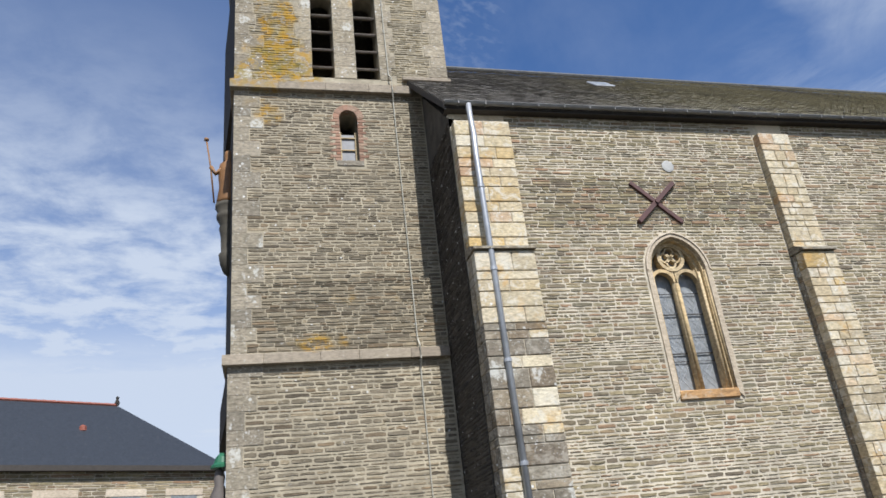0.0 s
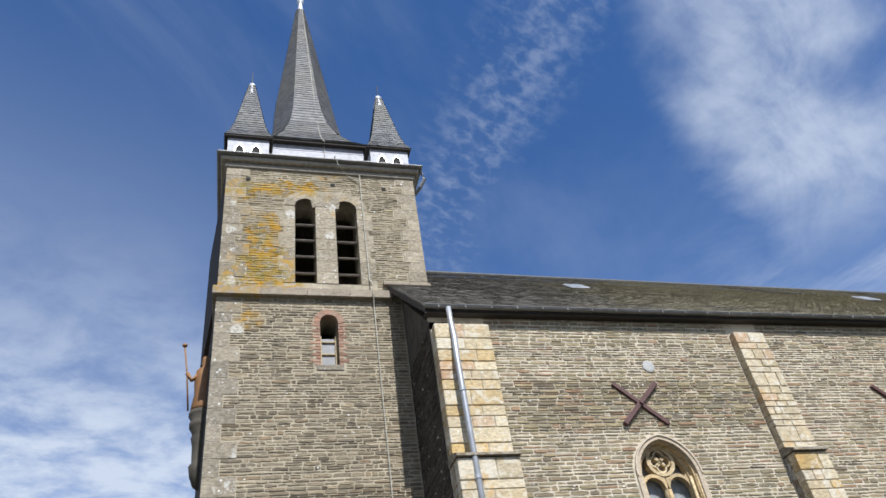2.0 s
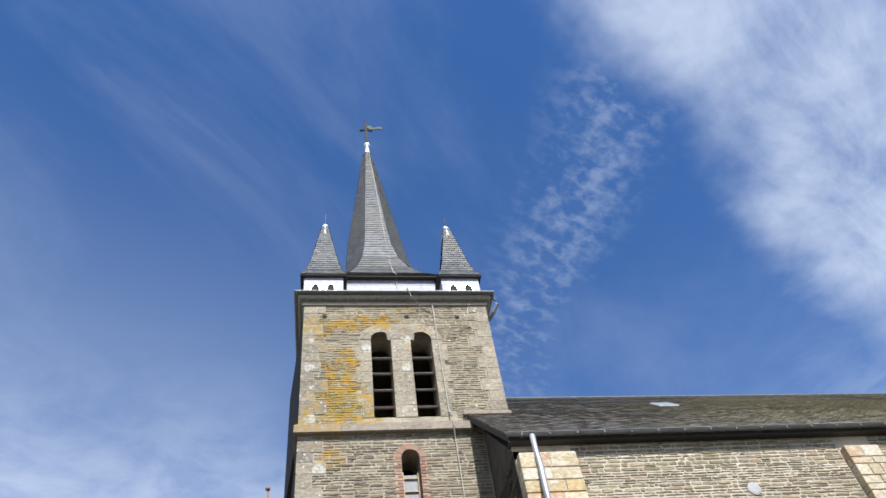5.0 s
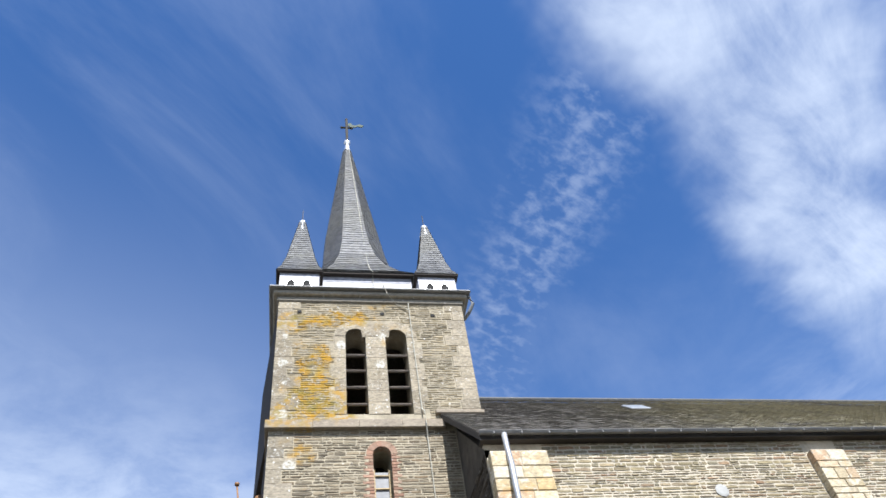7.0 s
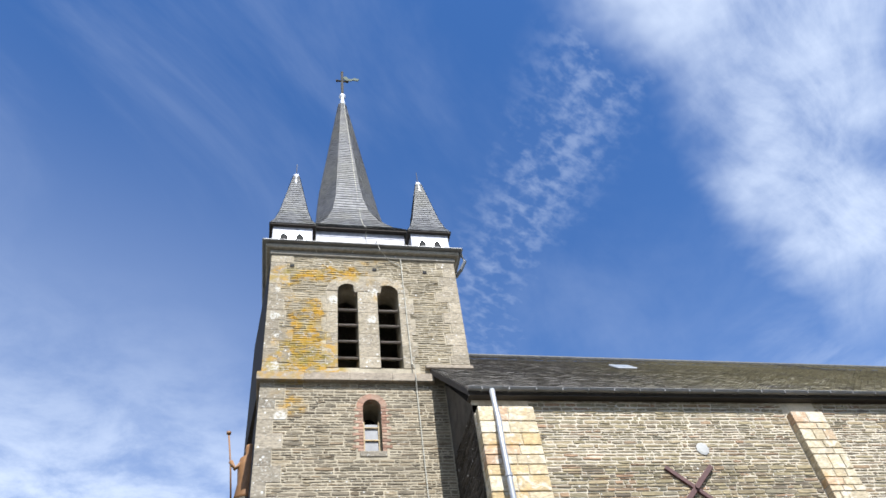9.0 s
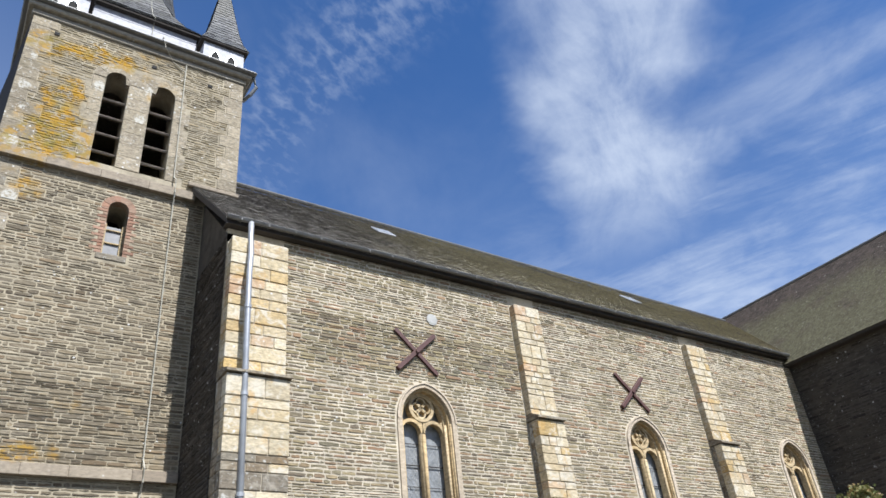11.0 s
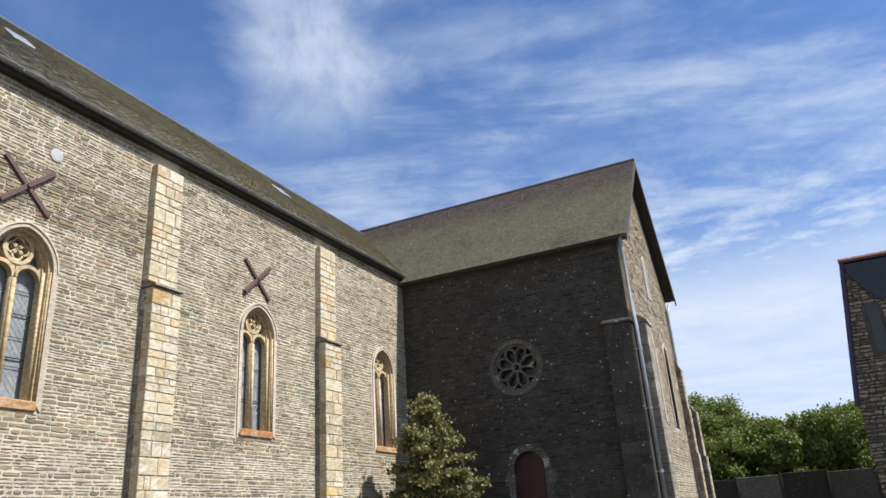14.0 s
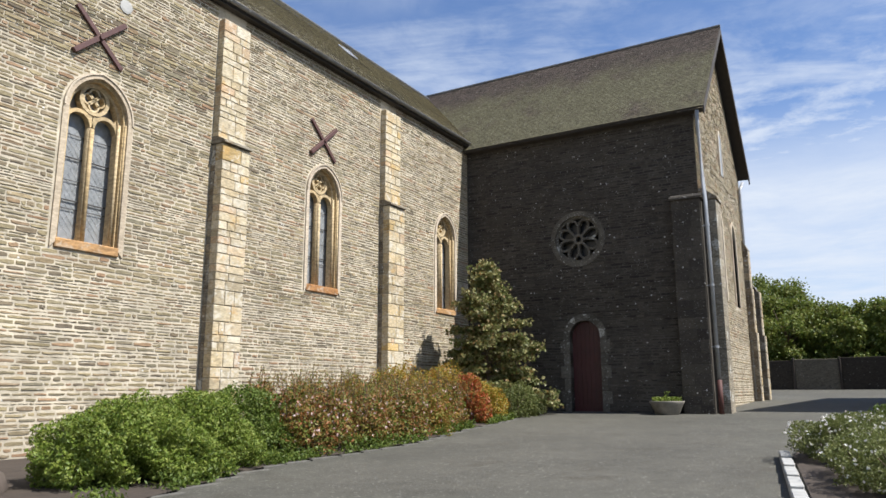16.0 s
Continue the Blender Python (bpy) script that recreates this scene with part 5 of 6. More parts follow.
part("hood", lathe([(0.22, 0.0), (0.22, 0.05), (0.16, 0.10), (0.12, 0.22), (0.04, 0.30)], 12, (TX0 - 0.16, TOWER_Y + 0.5, 3.82)), GREENMETAL, cp)
part("bracket", box_bm(TX0 - 0.20, TX0 - 0.04, TOWER_Y + 0.45, TOWER_Y + 0.55, 2.0, 2.2), CORBEL, cp)

# ---- transept ----
tw = Plane((TR_X, 0, 0), (0, 1, 0), (1, 0, 0))
TR_EAVE, TR_RX, TR_RZ = 10.50, 28.4, 15.46
DOOR = Arch(8.52, 0.54, 0.74, 3.24, 3.78)
ROSE_Y, ROSE_Z, ROSE_R = 8.64, 6.64, 0.98
rx = random.Random(31)
wall_tr = thing("wall_transept", (TR_X, TR_Y, 0.7), "west wall of the transept in schist rubble, shade put into its colour", "church wall", "structure")
hole = Arch(ROSE_Y, ROSE_R - 0.02, ROSE_Z - 0.0001, ROSE_Z, ROSE_Z + ROSE_R - 0.02)
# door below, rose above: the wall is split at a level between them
# mortar and rubble colours here carry the wall's shade
part("wall_core", solid_wall(tw, TR_Y, NAVE_Y + 0.02, -0.2, 5.0, [DOOR], 0.8), MORTAR_SHADE, wall_tr)
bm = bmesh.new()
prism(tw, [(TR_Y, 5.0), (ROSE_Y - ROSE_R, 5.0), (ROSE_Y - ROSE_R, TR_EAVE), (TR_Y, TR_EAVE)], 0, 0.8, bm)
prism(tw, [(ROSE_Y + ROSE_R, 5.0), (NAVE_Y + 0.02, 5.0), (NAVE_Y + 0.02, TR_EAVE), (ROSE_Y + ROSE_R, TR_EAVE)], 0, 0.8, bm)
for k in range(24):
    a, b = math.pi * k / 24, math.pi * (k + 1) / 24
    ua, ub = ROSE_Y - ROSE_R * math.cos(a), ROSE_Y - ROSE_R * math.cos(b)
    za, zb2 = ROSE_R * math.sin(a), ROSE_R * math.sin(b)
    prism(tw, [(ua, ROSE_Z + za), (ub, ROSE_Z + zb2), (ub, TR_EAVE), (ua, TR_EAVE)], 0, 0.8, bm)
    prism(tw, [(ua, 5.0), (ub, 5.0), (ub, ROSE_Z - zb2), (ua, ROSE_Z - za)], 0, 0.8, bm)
part("wall_upper", bm, MORTAR_SHADE, wall_tr)


def rose_span(z):
    d = ROSE_R ** 2 - (z - ROSE_Z) ** 2
    return (ROSE_Y - math.sqrt(d), ROSE_Y + math.sqrt(d)) if d > 0 else None


rubble(wall_tr, tw, lay_courses(rx, TR_Y + 0.02, NAVE_Y - 0.02, 0.3, TR_EAVE - 0.1, [DOOR.grown(0.22, 0.5).span, rose_span, lambda z: (4.4, 5.3) if z < 7.5 else None]), SCHIST_SHADE, rx, lambda q: 5.3 < q[0] < 10.5 and 3.8 < q[2] < 6.0, "schist rubble toned dark for shade")

rw = thing("window_rose", (TR_X, ROSE_Y, ROSE_Z), "round rose window with eight carved lobes", "rose window", "structure")
circ = lambda r, k=32, u=ROSE_Y, z=ROSE_Z: [(u + r * math.cos(2 * math.pi * t / k), z + r * math.sin(2 * math.pi * t / k)) for t in range(k)]
# rose stones take the dressing tone lowered for shade
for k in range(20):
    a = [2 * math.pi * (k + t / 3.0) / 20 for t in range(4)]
    part("voussoir", band(tw, [(ROSE_Y + 0.82 * math.cos(t), ROSE_Z + 0.82 * math.sin(t)) for t in a], [(ROSE_Y + 0.985 * math.cos(t), ROSE_Z + 0.985 * math.sin(t)) for t in a], -0.02 - 0.005 * (k % 2), 0.25), DRESSING_SHADE, rw)
part("outer_ring", band(tw, circ(0.74), circ(0.83), 0.06, 0.3, None, True), DRESSING_SHADE, rw)
part("hub", band(tw, circ(0.10), circ(0.19), 0.08, 0.28, None, True), DRESSING_SHADE, rw)
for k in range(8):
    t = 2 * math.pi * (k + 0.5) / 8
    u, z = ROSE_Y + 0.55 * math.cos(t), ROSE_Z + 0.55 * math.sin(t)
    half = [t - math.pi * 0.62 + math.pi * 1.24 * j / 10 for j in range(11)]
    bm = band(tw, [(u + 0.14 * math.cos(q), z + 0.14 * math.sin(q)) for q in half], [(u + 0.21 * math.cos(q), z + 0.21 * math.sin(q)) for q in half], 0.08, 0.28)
    part("lobe", bm, DRESSING_SHADE, rw)
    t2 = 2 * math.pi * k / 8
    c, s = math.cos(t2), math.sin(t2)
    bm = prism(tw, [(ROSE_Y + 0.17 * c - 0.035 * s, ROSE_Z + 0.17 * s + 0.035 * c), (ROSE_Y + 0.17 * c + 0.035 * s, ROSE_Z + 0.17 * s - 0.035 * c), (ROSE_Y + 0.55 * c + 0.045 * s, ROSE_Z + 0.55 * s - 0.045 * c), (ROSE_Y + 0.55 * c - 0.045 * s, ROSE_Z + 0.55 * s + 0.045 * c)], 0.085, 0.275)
    part("spoke", bm, DRESSING_SHADE, rw)
part("pane", prism(tw, circ(0.84), 0.33, 0.345), DARKGLASS, rw, "dark glass")

dr = thing("door_1", (TR_X, DOOR.c, DOOR.sill), "oxblood-painted round-headed plank door in a pale stone frame", "church door", "structure")
# door surround uses the same shade-lowered stone colour
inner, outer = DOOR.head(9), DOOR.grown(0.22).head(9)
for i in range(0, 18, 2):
    part("voussoir", band(tw, inner[i:i + 3], outer[i:i + 3], -0.02 - 0.004 * (i % 4), 0.3), DRESSING_SHADE, dr)
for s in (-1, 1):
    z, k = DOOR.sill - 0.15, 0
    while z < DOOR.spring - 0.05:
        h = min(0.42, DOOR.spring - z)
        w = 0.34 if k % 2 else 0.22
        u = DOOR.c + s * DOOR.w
        block(dr, DRESSING_SHADE, tw, min(u, u + s * w), max(u, u + s * w), z, z + h - 0.008, -0.022, 0.3, "jamb_stone")
        z += h
        k += 1
for k in range(7):
    u0 = DOOR.c - DOOR.w + k * 2 * DOOR.w / 7
    u1 = u0 + 2 * DOOR.w / 7 - 0.006
    m = DOOR.c
    top = lambda u: DOOR.spring + math.sqrt(max(0.0, DOOR.w ** 2 - (u - m) ** 2))
    part("plank", prism(tw, [(u0, DOOR.sill), (u1, DOOR.sill), (u1, top(u1)), ((u0 + u1) / 2, top((u0 + u1) / 2)), (u0, top(u0))], 0.26, 0.31), DOORPAINT, dr)

# corner buttress and the gable wall
gp = Plane((0, TR_Y, 0), (1, 0, 0), (0, 1, 0))
bx = thing("buttress", (TR_X, 4.6, 0.7), "stepped corner buttress of the transept, coloured dark for shade, with pale south edge", "buttress", "", "buttresses of the transept")
# blocks toned for shade, against the paler stone of the sunlit twin
part("core", box_bm(TR_X - 0.40, TR_X - 0.002, 4.40, 5.30, 0.2, 7.45), MORTAR_SHADE, bx)
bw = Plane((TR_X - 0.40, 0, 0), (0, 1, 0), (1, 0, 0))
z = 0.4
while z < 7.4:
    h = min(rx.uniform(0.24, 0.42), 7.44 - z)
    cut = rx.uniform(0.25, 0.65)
    block(bx, GRANITE_SHADE, bw, 4.40, 4.39 + cut, z, z + h - 0.01, -0.012, 0.2)
    block(bx, GRANITE_SHADE, bw, 4.40 + cut, 5.30, z, z + h - 0.01, -0.010, 0.2)
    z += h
part("weathering", prism(Plane((TR_X, 4.34, 0), (-1, 0, 0), (0, 1, 0)), [(0.002, 7.45), (0.47, 7.45), (0.47, 7.52), (0.12, 7.68), (0.002, 7.68)], 0.0, 1.02), GRANITE_SHADE, bx, "sloping stone ledge")
# its twin towards the south
b2x = thing("buttress", (TR_X + 0.35, 4.2, 0.7), "sunlit corner buttress of pale limestone on the transept gable", "buttress", "", "buttresses of the transept")
part("core", box_bm(TR_X + 0.02, TR_X + 0.78, 4.02, 4.498, 0.2, 7.45), MORTAR_SHADE, b2x)
sp4 = Plane((0, 4.0, 0), (1, 0, 0), (0, 1, 0))
z = 0.4
while z < 7.4:
    h = min(rx.uniform(0.24, 0.42), 7.44 - z)
    cut = rx.uniform(0.25, 0.5)
    block(b2x, GRANITE, sp4, TR_X, TR_X + cut - 0.005, z, z + h - 0.01, -0.012, 0.22)
    block(b2x, GRANITE, sp4, TR_X + cut, TR_X + 0.8, z, z + h - 0.01, -0.010, 0.22)
    z += h
part("weathering", prism(Plane((TR_X - 0.03, TR_Y, 0), (0, -1, 0), (1, 0, 0)), [(0.002, 7.45), (0.56, 7.45), (0.56, 7.52), (0.1, 7.85), (0.002, 7.85)], 0, 0.86), ASHLAR_WORN_SHADE, b2x)

wall_g = thing("wall_gable", (TR_X, TR_Y, 0.8), "sunlit rubble gable wall of the transept", "church wall", "structure")
LANC = [Arch(27.4, 0.40, 4.6, 7.3, 7.85), Arch(30.2, 0.40, 4.6, 7.3, 7.85)]
part("wall_core", solid_wall(gp, TR_X + 0.015, TR_X1, -0.2, 10.3, LANC, 0.8), MORTAR, wall_g)
part("gable_head", prism(gp, [(TR_X + 0.015, 10.3), (TR_X1, 10.3), (TR_RX, TR_RZ - 0.35)], 0, 0.6), MORTAR, wall_g)
gq = lay_courses(rx, TR_X, TR_X1, 0.4, 10.3, [a.grown(0.14, 0.15).span for a in LANC] )
gq += lay_courses(rx, TR_X, TR_X1, 10.3, 15.0, [], limit=lambda z: (TR_RX - (TR_RZ - 0.4 - z) / 1.06 * 1.0, TR_RX + (TR_RZ - 0.4 - z) / 1.06))
rubble(wall_g, gp, gq, SCHIST, rx, None, "pale schist rubble")
for i, a in enumerate(LANC):
    w = thing("window_%d" % (i + 4), (a.c, TR_Y, a.sill), "tall lancet window in a pale stone surround", "church window", "structure")
    part("surround", band(gp, a.path(8), a.grown(0.15).path(8), -0.04, 0.2), SURROUND, w)
    part("pane", prism(gp, a.path(8), 0.3, 0.31), GLASS, w)
for x0, x1, deep, top in ((32.35, 32.95, 0.30, 7.2), (33.5, 34.1, 0.45, 5.6)):
    b = thing("buttress", (x0, TR_Y, 0.9), "stepped limestone buttress on the transept gable", "buttress", "", "buttresses of the transept")
    if x0 > TR_X1:
        part("return_wall", box_bm(TR_X1 + 0.002, x1, TR_Y + 0.02, TR_Y + 0.9, 0.3, top, 0.02), SCHIST_SHADE, b)
    z, k = 0.6, 0
    while z < top - 0.05:
        h = min(rx.uniform(0.28, 0.44), top - z)
        d = deep if z < 3.6 else deep * (0.85 if z < 5.4 else 0.7)
        cut = x0 + rx.uniform(0.22, 0.38)
        # western blocks get the darker stone so the flank looks shaded
        block(b, ASHLAR_WORN_SHADE, gp, x0, cut - 0.006, z, z + h - 0.01, -d, -0.002)
        block(b, ASHLAR, gp, cut, x1, z, z + h - 0.01, -d, -0.002)
        z += h
    part("cap", prism(Plane((x0 - 0.03, TR_Y, 0), (0, -1, 0), (1, 0, 0)), [(0.002, top), (deep * 0.5 + 0.06, top), (deep * 0.5 + 0.06, top + 0.06), (0.002, top + 0.45)], 0, x1 - x0 + 0.06), ASHLAR_WORN_SHADE, b)
w = thing("window_6", (28.7, TR_Y, 9.6), "narrow lancet high in the gable", "church window", "structure")
GL = Arch(28.7, 0.24, 9.5, 10.9, 11.2)
part("surround", band(gp, GL.path(6), GL.grown(0.12).path(6), -0.04, 0.0), SURROUND, w)
part("pane", prism(gp, GL.path(6), -0.026, -0.002), GLASS, w)
part("east_side", box_bm(TR_X1 - 0.8, TR_X1, TR_Y + 0.8, 12.9, 0.0, TR_EAVE), MORTAR, wall_g)

rf = thing("roof_transept", (TR_X, TR_Y, TR_EAVE), "steep mossy slate roof of the transept", "roof", "structure")
tpl = Plane((TR_RX, 4.12, 0), (1, 0, 0), (0, 1, 0))
hw = TR_RX - 23.58
tz = TR_EAVE + 0.02
part("roof_deck", prism(tpl, [(-hw, tz - 0.07), (0, TR_RZ - 0.07), (hw, tz - 0.07), (hw, tz), (0, TR_RZ), (-hw, tz)], 0, 13.7), SOFFIT, rf)
for s in (-1, 1):
    piece("slates", slates("slates", (TR_RX + s * (hw + 0.03), 4.08, tz - 0.03), (TR_RX + s * (hw + 0.03), 17.8, tz - 0.03), (TR_RX, 4.08, TR_RZ), (TR_RX, 17.8, TR_RZ), SLATE, rr, 0.12, 0.21), rf, "lapped mossy slates", "stuff")
    bm = prism(tpl, [(s * hw, tz - 0.30), (0, TR_RZ - 0.30), (0, TR_RZ - 0.02), (s * hw, tz - 0.02)], -0.06, -0.01)
    part("barge_board", bm, SOFFIT, rf, "dark barge board")
bm = bmesh.new()
tube(bm, [(TR_RX, 4.06, TR_RZ + 0.03), (TR_RX, 17.8, TR_RZ + 0.03)], 0.07, 8)
part("ridge_cap", bm, SLATE_FLAT, rf)
part("eave_board", box_bm(23.60, TR_X + 0.02, 4.12, NAVE_Y - 0.02, tz - 0.10, tz - 0.075), SOFFIT, rf)
downpipe([(TR_X - 0.30, 4.30, TR_EAVE - 0.1), (TR_X - 0.20, 4.34, 9.9), (TR_X - 0.22, 4.28, 7.9), (TR_X - 0.30, 4.24, 7.3), (TR_X - 0.30, 4.22, 1.6)])
downpipe([(32.7, 4.30, 10.2), (32.4, 4.41, 9.8), (32.4, 4.41, 1.1)])
ft = thing("pipe_shoe", (TR_X - 0.30, 4.22, 0.75), "rust-brown cast iron foot of the downpipe", "downpipe foot")
bm = bmesh.new()
tube(bm, [(TR_X - 0.30, 4.22, 0.72), (TR_X - 0.30, 4.22, 1.75)], 0.075, 12)
part("pipe", bm, plain("rusty_cast_iron", (0.075, 0.026, 0.02), 0.7), ft, "", True)

# church body behind, closing the place
bk = thing("wall_rear", (NAVE_X0, 22.6, 0), "plain rear wall of the church", "church wall", "structure")
part("north_wall", box_bm(NAVE_X0, TR_X1, 22.0, 22.6, -0.3, EAVE_Z - 0.12), MORTAR_SHADE, bk)
# nave floor likewise blackened for the shade indoors
part("nave_floor", box_bm(NAVE_X0 + 0.8, TR_X1 - 0.8, NAVE_Y + 0.8, 22.0, 0.9, 0.95), INTERIOR_SHADE, bk)

# ---- yard: bed, kerbs, plants ----
KERB_Y = 8.22


def kerb_y(x):
    """The bed's edge, swinging towards the wall at its far end."""
    return KERB_Y + 0.165 * max(0.0, x - 13.2) + 0.06 * math.sin(x * 0.9) - 0.24 * max(0.0, 9.0 - x)


def leaf_quads(vs, fs, p, size, rng, up=0.3, aspect=0.55):
    a, b = rng.uniform(0, 6.283), math.acos(max(-1, min(1, rng.uniform(-0.4 + up, 1))))
    n = Vector((math.cos(a) * math.sin(b), math.sin(a) * math.sin(b), math.cos(b)))
    t = n.orthogonal().normalized()
    t = Matrix.Rotation(rng.uniform(0, 6.283), 3, n) @ t
    w = n.cross(t)
    s = size * rng.uniform(0.6, 1.25)
    k = len(vs)
    vs += [p - t * s * 0.5, p + w * s * aspect * 0.5 + n * s * 0.08, p + t * s * 0.5, p - w * s * aspect * 0.5 + n * s * 0.08]
    fs += [(k, k + 1, k + 2), (k, k + 2, k + 3)]


def shell_points(blobs, count, rng, depth=0.35):
    """Points in the outer shells of lumpy blobs of (centre, radii)."""
    total = sum(b[1][0] * b[1][2] for b in blobs)
    out = []
    for c, rad in blobs:
        k = int(count * rad[0] * rad[2] / total)
        for _ in range(k):
            a, z = rng.uniform(0, 6.283), rng.uniform(-0.85, 1)
            q = math.sqrt(max(0, 1 - z * z))
            d = Vector((q * math.cos(a), q * math.sin(a), z))
            f = 1.0 - depth * rng.random() ** 2
            f *= 0.86 + 0.34 * noise.noise(d * 2.3 + Vector(c)) + 0.14 * noise.noise(d * 6.5 + Vector(c))
            out.append(Vector(c) + Vector((d.x * rad[0], d.y * rad[1], d.z * rad[2])) * f)
    return out


def bush(name, at, blobs, mat, leaf, count, seed, label, category="shrub", flowers=None, stems=10, group="", sprigs=0):
    """A shrub: twigs from the ground and a lumpy crown of separate leaves."""
    r = random.Random(seed)
    x, y = at
    gz = ground_z(x) - 0.02
    t = thing(name, (x, y, gz), label, category, "", group)
    world_blobs = [((x + c[0], y + c[1], gz + c[2]), rad) for c, rad in blobs]
    vs, fs = [], []
    for p in shell_points(world_blobs, count, r):
        if p.z > gz + 0.02:
            leaf_quads(vs, fs, p, leaf, r)
    shoots = []
    for k in range(sprigs):
        c, rad = r.choice(world_blobs)
        b = Vector(c) + Vector((r.uniform(-0.85, 0.85) * rad[0], r.uniform(-0.85, 0.85) * rad[1], rad[2] * 0.45))
        e = b + Vector((r.gauss(0, 0.13), r.gauss(0, 0.13), r.uniform(0.25, 0.62)))
        shoots.append((b, e))
        for q in range(16):
            leaf_quads(vs, fs, b.lerp(e, r.uniform(0.15, 1.0)) + Vector((r.gauss(0, 0.022), r.gauss(0, 0.022), 0)), leaf * 0.75, r, 0.2, 0.4)
    piece("foliage", mesh_of("foliage", vs, fs, mat), t)
    if flowers:
        fm, n, size = flowers
        vs, fs = [], []
        for p in shell_points(world_blobs, n, r, 0.06):
            if p.z > gz + 0.1:
                q = p + (p - Vector(world_blobs[0][0])).normalized() * 0.03
                for _ in range(3):
                    leaf_quads(vs, fs, q + Vector([r.uniform(-1, 1) * size * 0.4 for _ in range(3)]), size, r, 0.3, 0.9)
        piece("blossom", mesh_of("blossom", vs, fs, fm), t)
    bm = bmesh.new()
    for k in range(stems):
        c, rad = r.choice(world_blobs)
        e = Vector(c) + Vector((r.uniform(-0.7, 0.7) * rad[0], r.uniform(-0.7, 0.7) * rad[1], r.uniform(0.2, 0.85) * rad[2]))
        b = Vector((x + r.uniform(-0.15, 0.15) + (c[0] - x) * 0.7, y + r.uniform(-0.15, 0.15) + (c[1] - y) * 0.7, gz))
        tube(bm, [b, b.lerp(e, 0.5) + Vector((r.uniform(-0.06, 0.06), r.uniform(-0.06, 0.06), 0.05)), e], [0.016, 0.011, 0.004], 5)
    for b, e in shoots:
        tube(bm, [b, b.lerp(e, 0.55) + Vector((0.01, 0.01, 0.0)), e], [0.006, 0.005, 0.003], 4)
    tagged(part("twigs", bm, TWIG, t), "", "", "", "stuff")
    return t


bed = thing("flower_bed", (13, 10.5, ground_z(13)), "planted bed of bare soil along the nave wall", "flower bed", "structure")
vs, fs = [], []
for i in range(41):
    x = 4.3 + (23.8 - 4.3) * i / 40
    for j in range(7):
        y = kerb_y(x) + 0.05 + (12.96 - kerb_y(x) - 0.05) * j / 6
        h = 0.06 + 0.05 * noise.noise(Vector((x * 1.3, y * 1.3, 0)))
        vs.append((x, y, ground_z(x) + (0.03 if j in (0,) else h)))
for i in range(40):
    for j in range(6):
        a = i * 7 + j
        fs.append((a, a + 7, a + 8, a + 1))
piece("soil", mesh_of("soil", vs, fs, SOIL), bed)
kb = thing("kerb", (13, KERB_Y, ground_z(13)), "low worn stone edging of the planted bed", "kerb", "structure")
r = random.Random(77)
BLOCKS[CONCRETE.name] = chamfered_mesh("block_kerb", KERBSTONE, 0.12)
BLOCKS[WHITESTONE.name] = chamfered_mesh("block_white", WHITESTONE, 0.08)
x = 4.6
while x < 22.4:
    l = r.uniform(0.5, 0.95)
    gz = ground_z(x + l / 2)
    block(kb, CONCRETE, Plane((0, kerb_y(x + l / 2), 0), (1, 0, 0), (0, 1, 0)), x, x + l - 0.006, gz - 0.08, gz + r.uniform(0.012, 0.03), -0.045, 0.045, "kerb_stone")
    x += l

bush("green_bush", (6.72, 8.95), [((-0.45, 0.1, 0.36), (0.68, 0.95, 0.62)), ((0.15, 0.0, 0.52), (0.85, 1.1, 0.70)), ((0.65, -0.2, 0.33), (0.6, 1.0, 0.56))], LEAF_BRIGHT, 0.056, 56000, 1, "dense bright green rounded shrub in the bed", group="shrubs of the bed")
bush("green_bush", (8.05, 9.1), [((-0.1, 0, 0.55), (0.85, 1.05, 0.72)), ((0.45, 0.0, 0.35), (0.55, 0.95, 0.5))], LEAF_BRIGHT, 0.056, 36000, 2, "bright green shrub with small leaves in the bed", group="shrubs of the bed")
bush("dark_bush", (9.35, 9.55), [((0, 0, 0.55), (0.8, 0.95, 0.78)), ((0.4, -0.4, 0.25), (0.5, 0.6, 0.4))], LEAF_DEEP, 0.06, 15000, 3, "deep green shrub in the bed", group="shrubs of the bed")
for k, (x, y, h, w) in enumerate(((10.5, 9.0, 0.92, 0.85), (11.8, 8.98, 0.88, 0.95), (13.2, 9.02, 0.90, 0.95), (14.5, 9.2, 0.92, 0.95), (11.4, 10.5, 1.05, 0.9), (15.8, 9.5, 0.9, 0.85), (13.2, 10.8, 1.05, 0.95), (14.9, 10.9, 1.1, 0.95))):
    bush("flowering_bush", (x, y), [((0, 0, h * 0.48), (w, w, h * 0.6)), ((0.35, -0.2, h * 0.75), (w * 0.5, w * 0.5, h * 0.52)), ((-0.45, 0.1, h * 0.72), (w * 0.4, w * 0.4, h * 0.58))], LEAF_RUST if y > 10.5 or k == 3 else LEAF_MIXED, 0.072, 8500, 10 + k, "loose reddish-green shrub dotted with pale pink blossom", flowers=(PETAL_PINK, 170 if y < 10 else 14, 0.046), stems=22, sprigs=46, group="flowering shrubs of the bed")
bush("golden_bush", (16.3, 10.9), [((0, 0, 0.8), (0.95, 0.9, 0.95)), ((0.7, 0.1, 0.5), (0.7, 0.7, 0.6))], LEAF_GOLD, 0.07, 8000, 30, "golden autumn-tinged shrub in the bed")
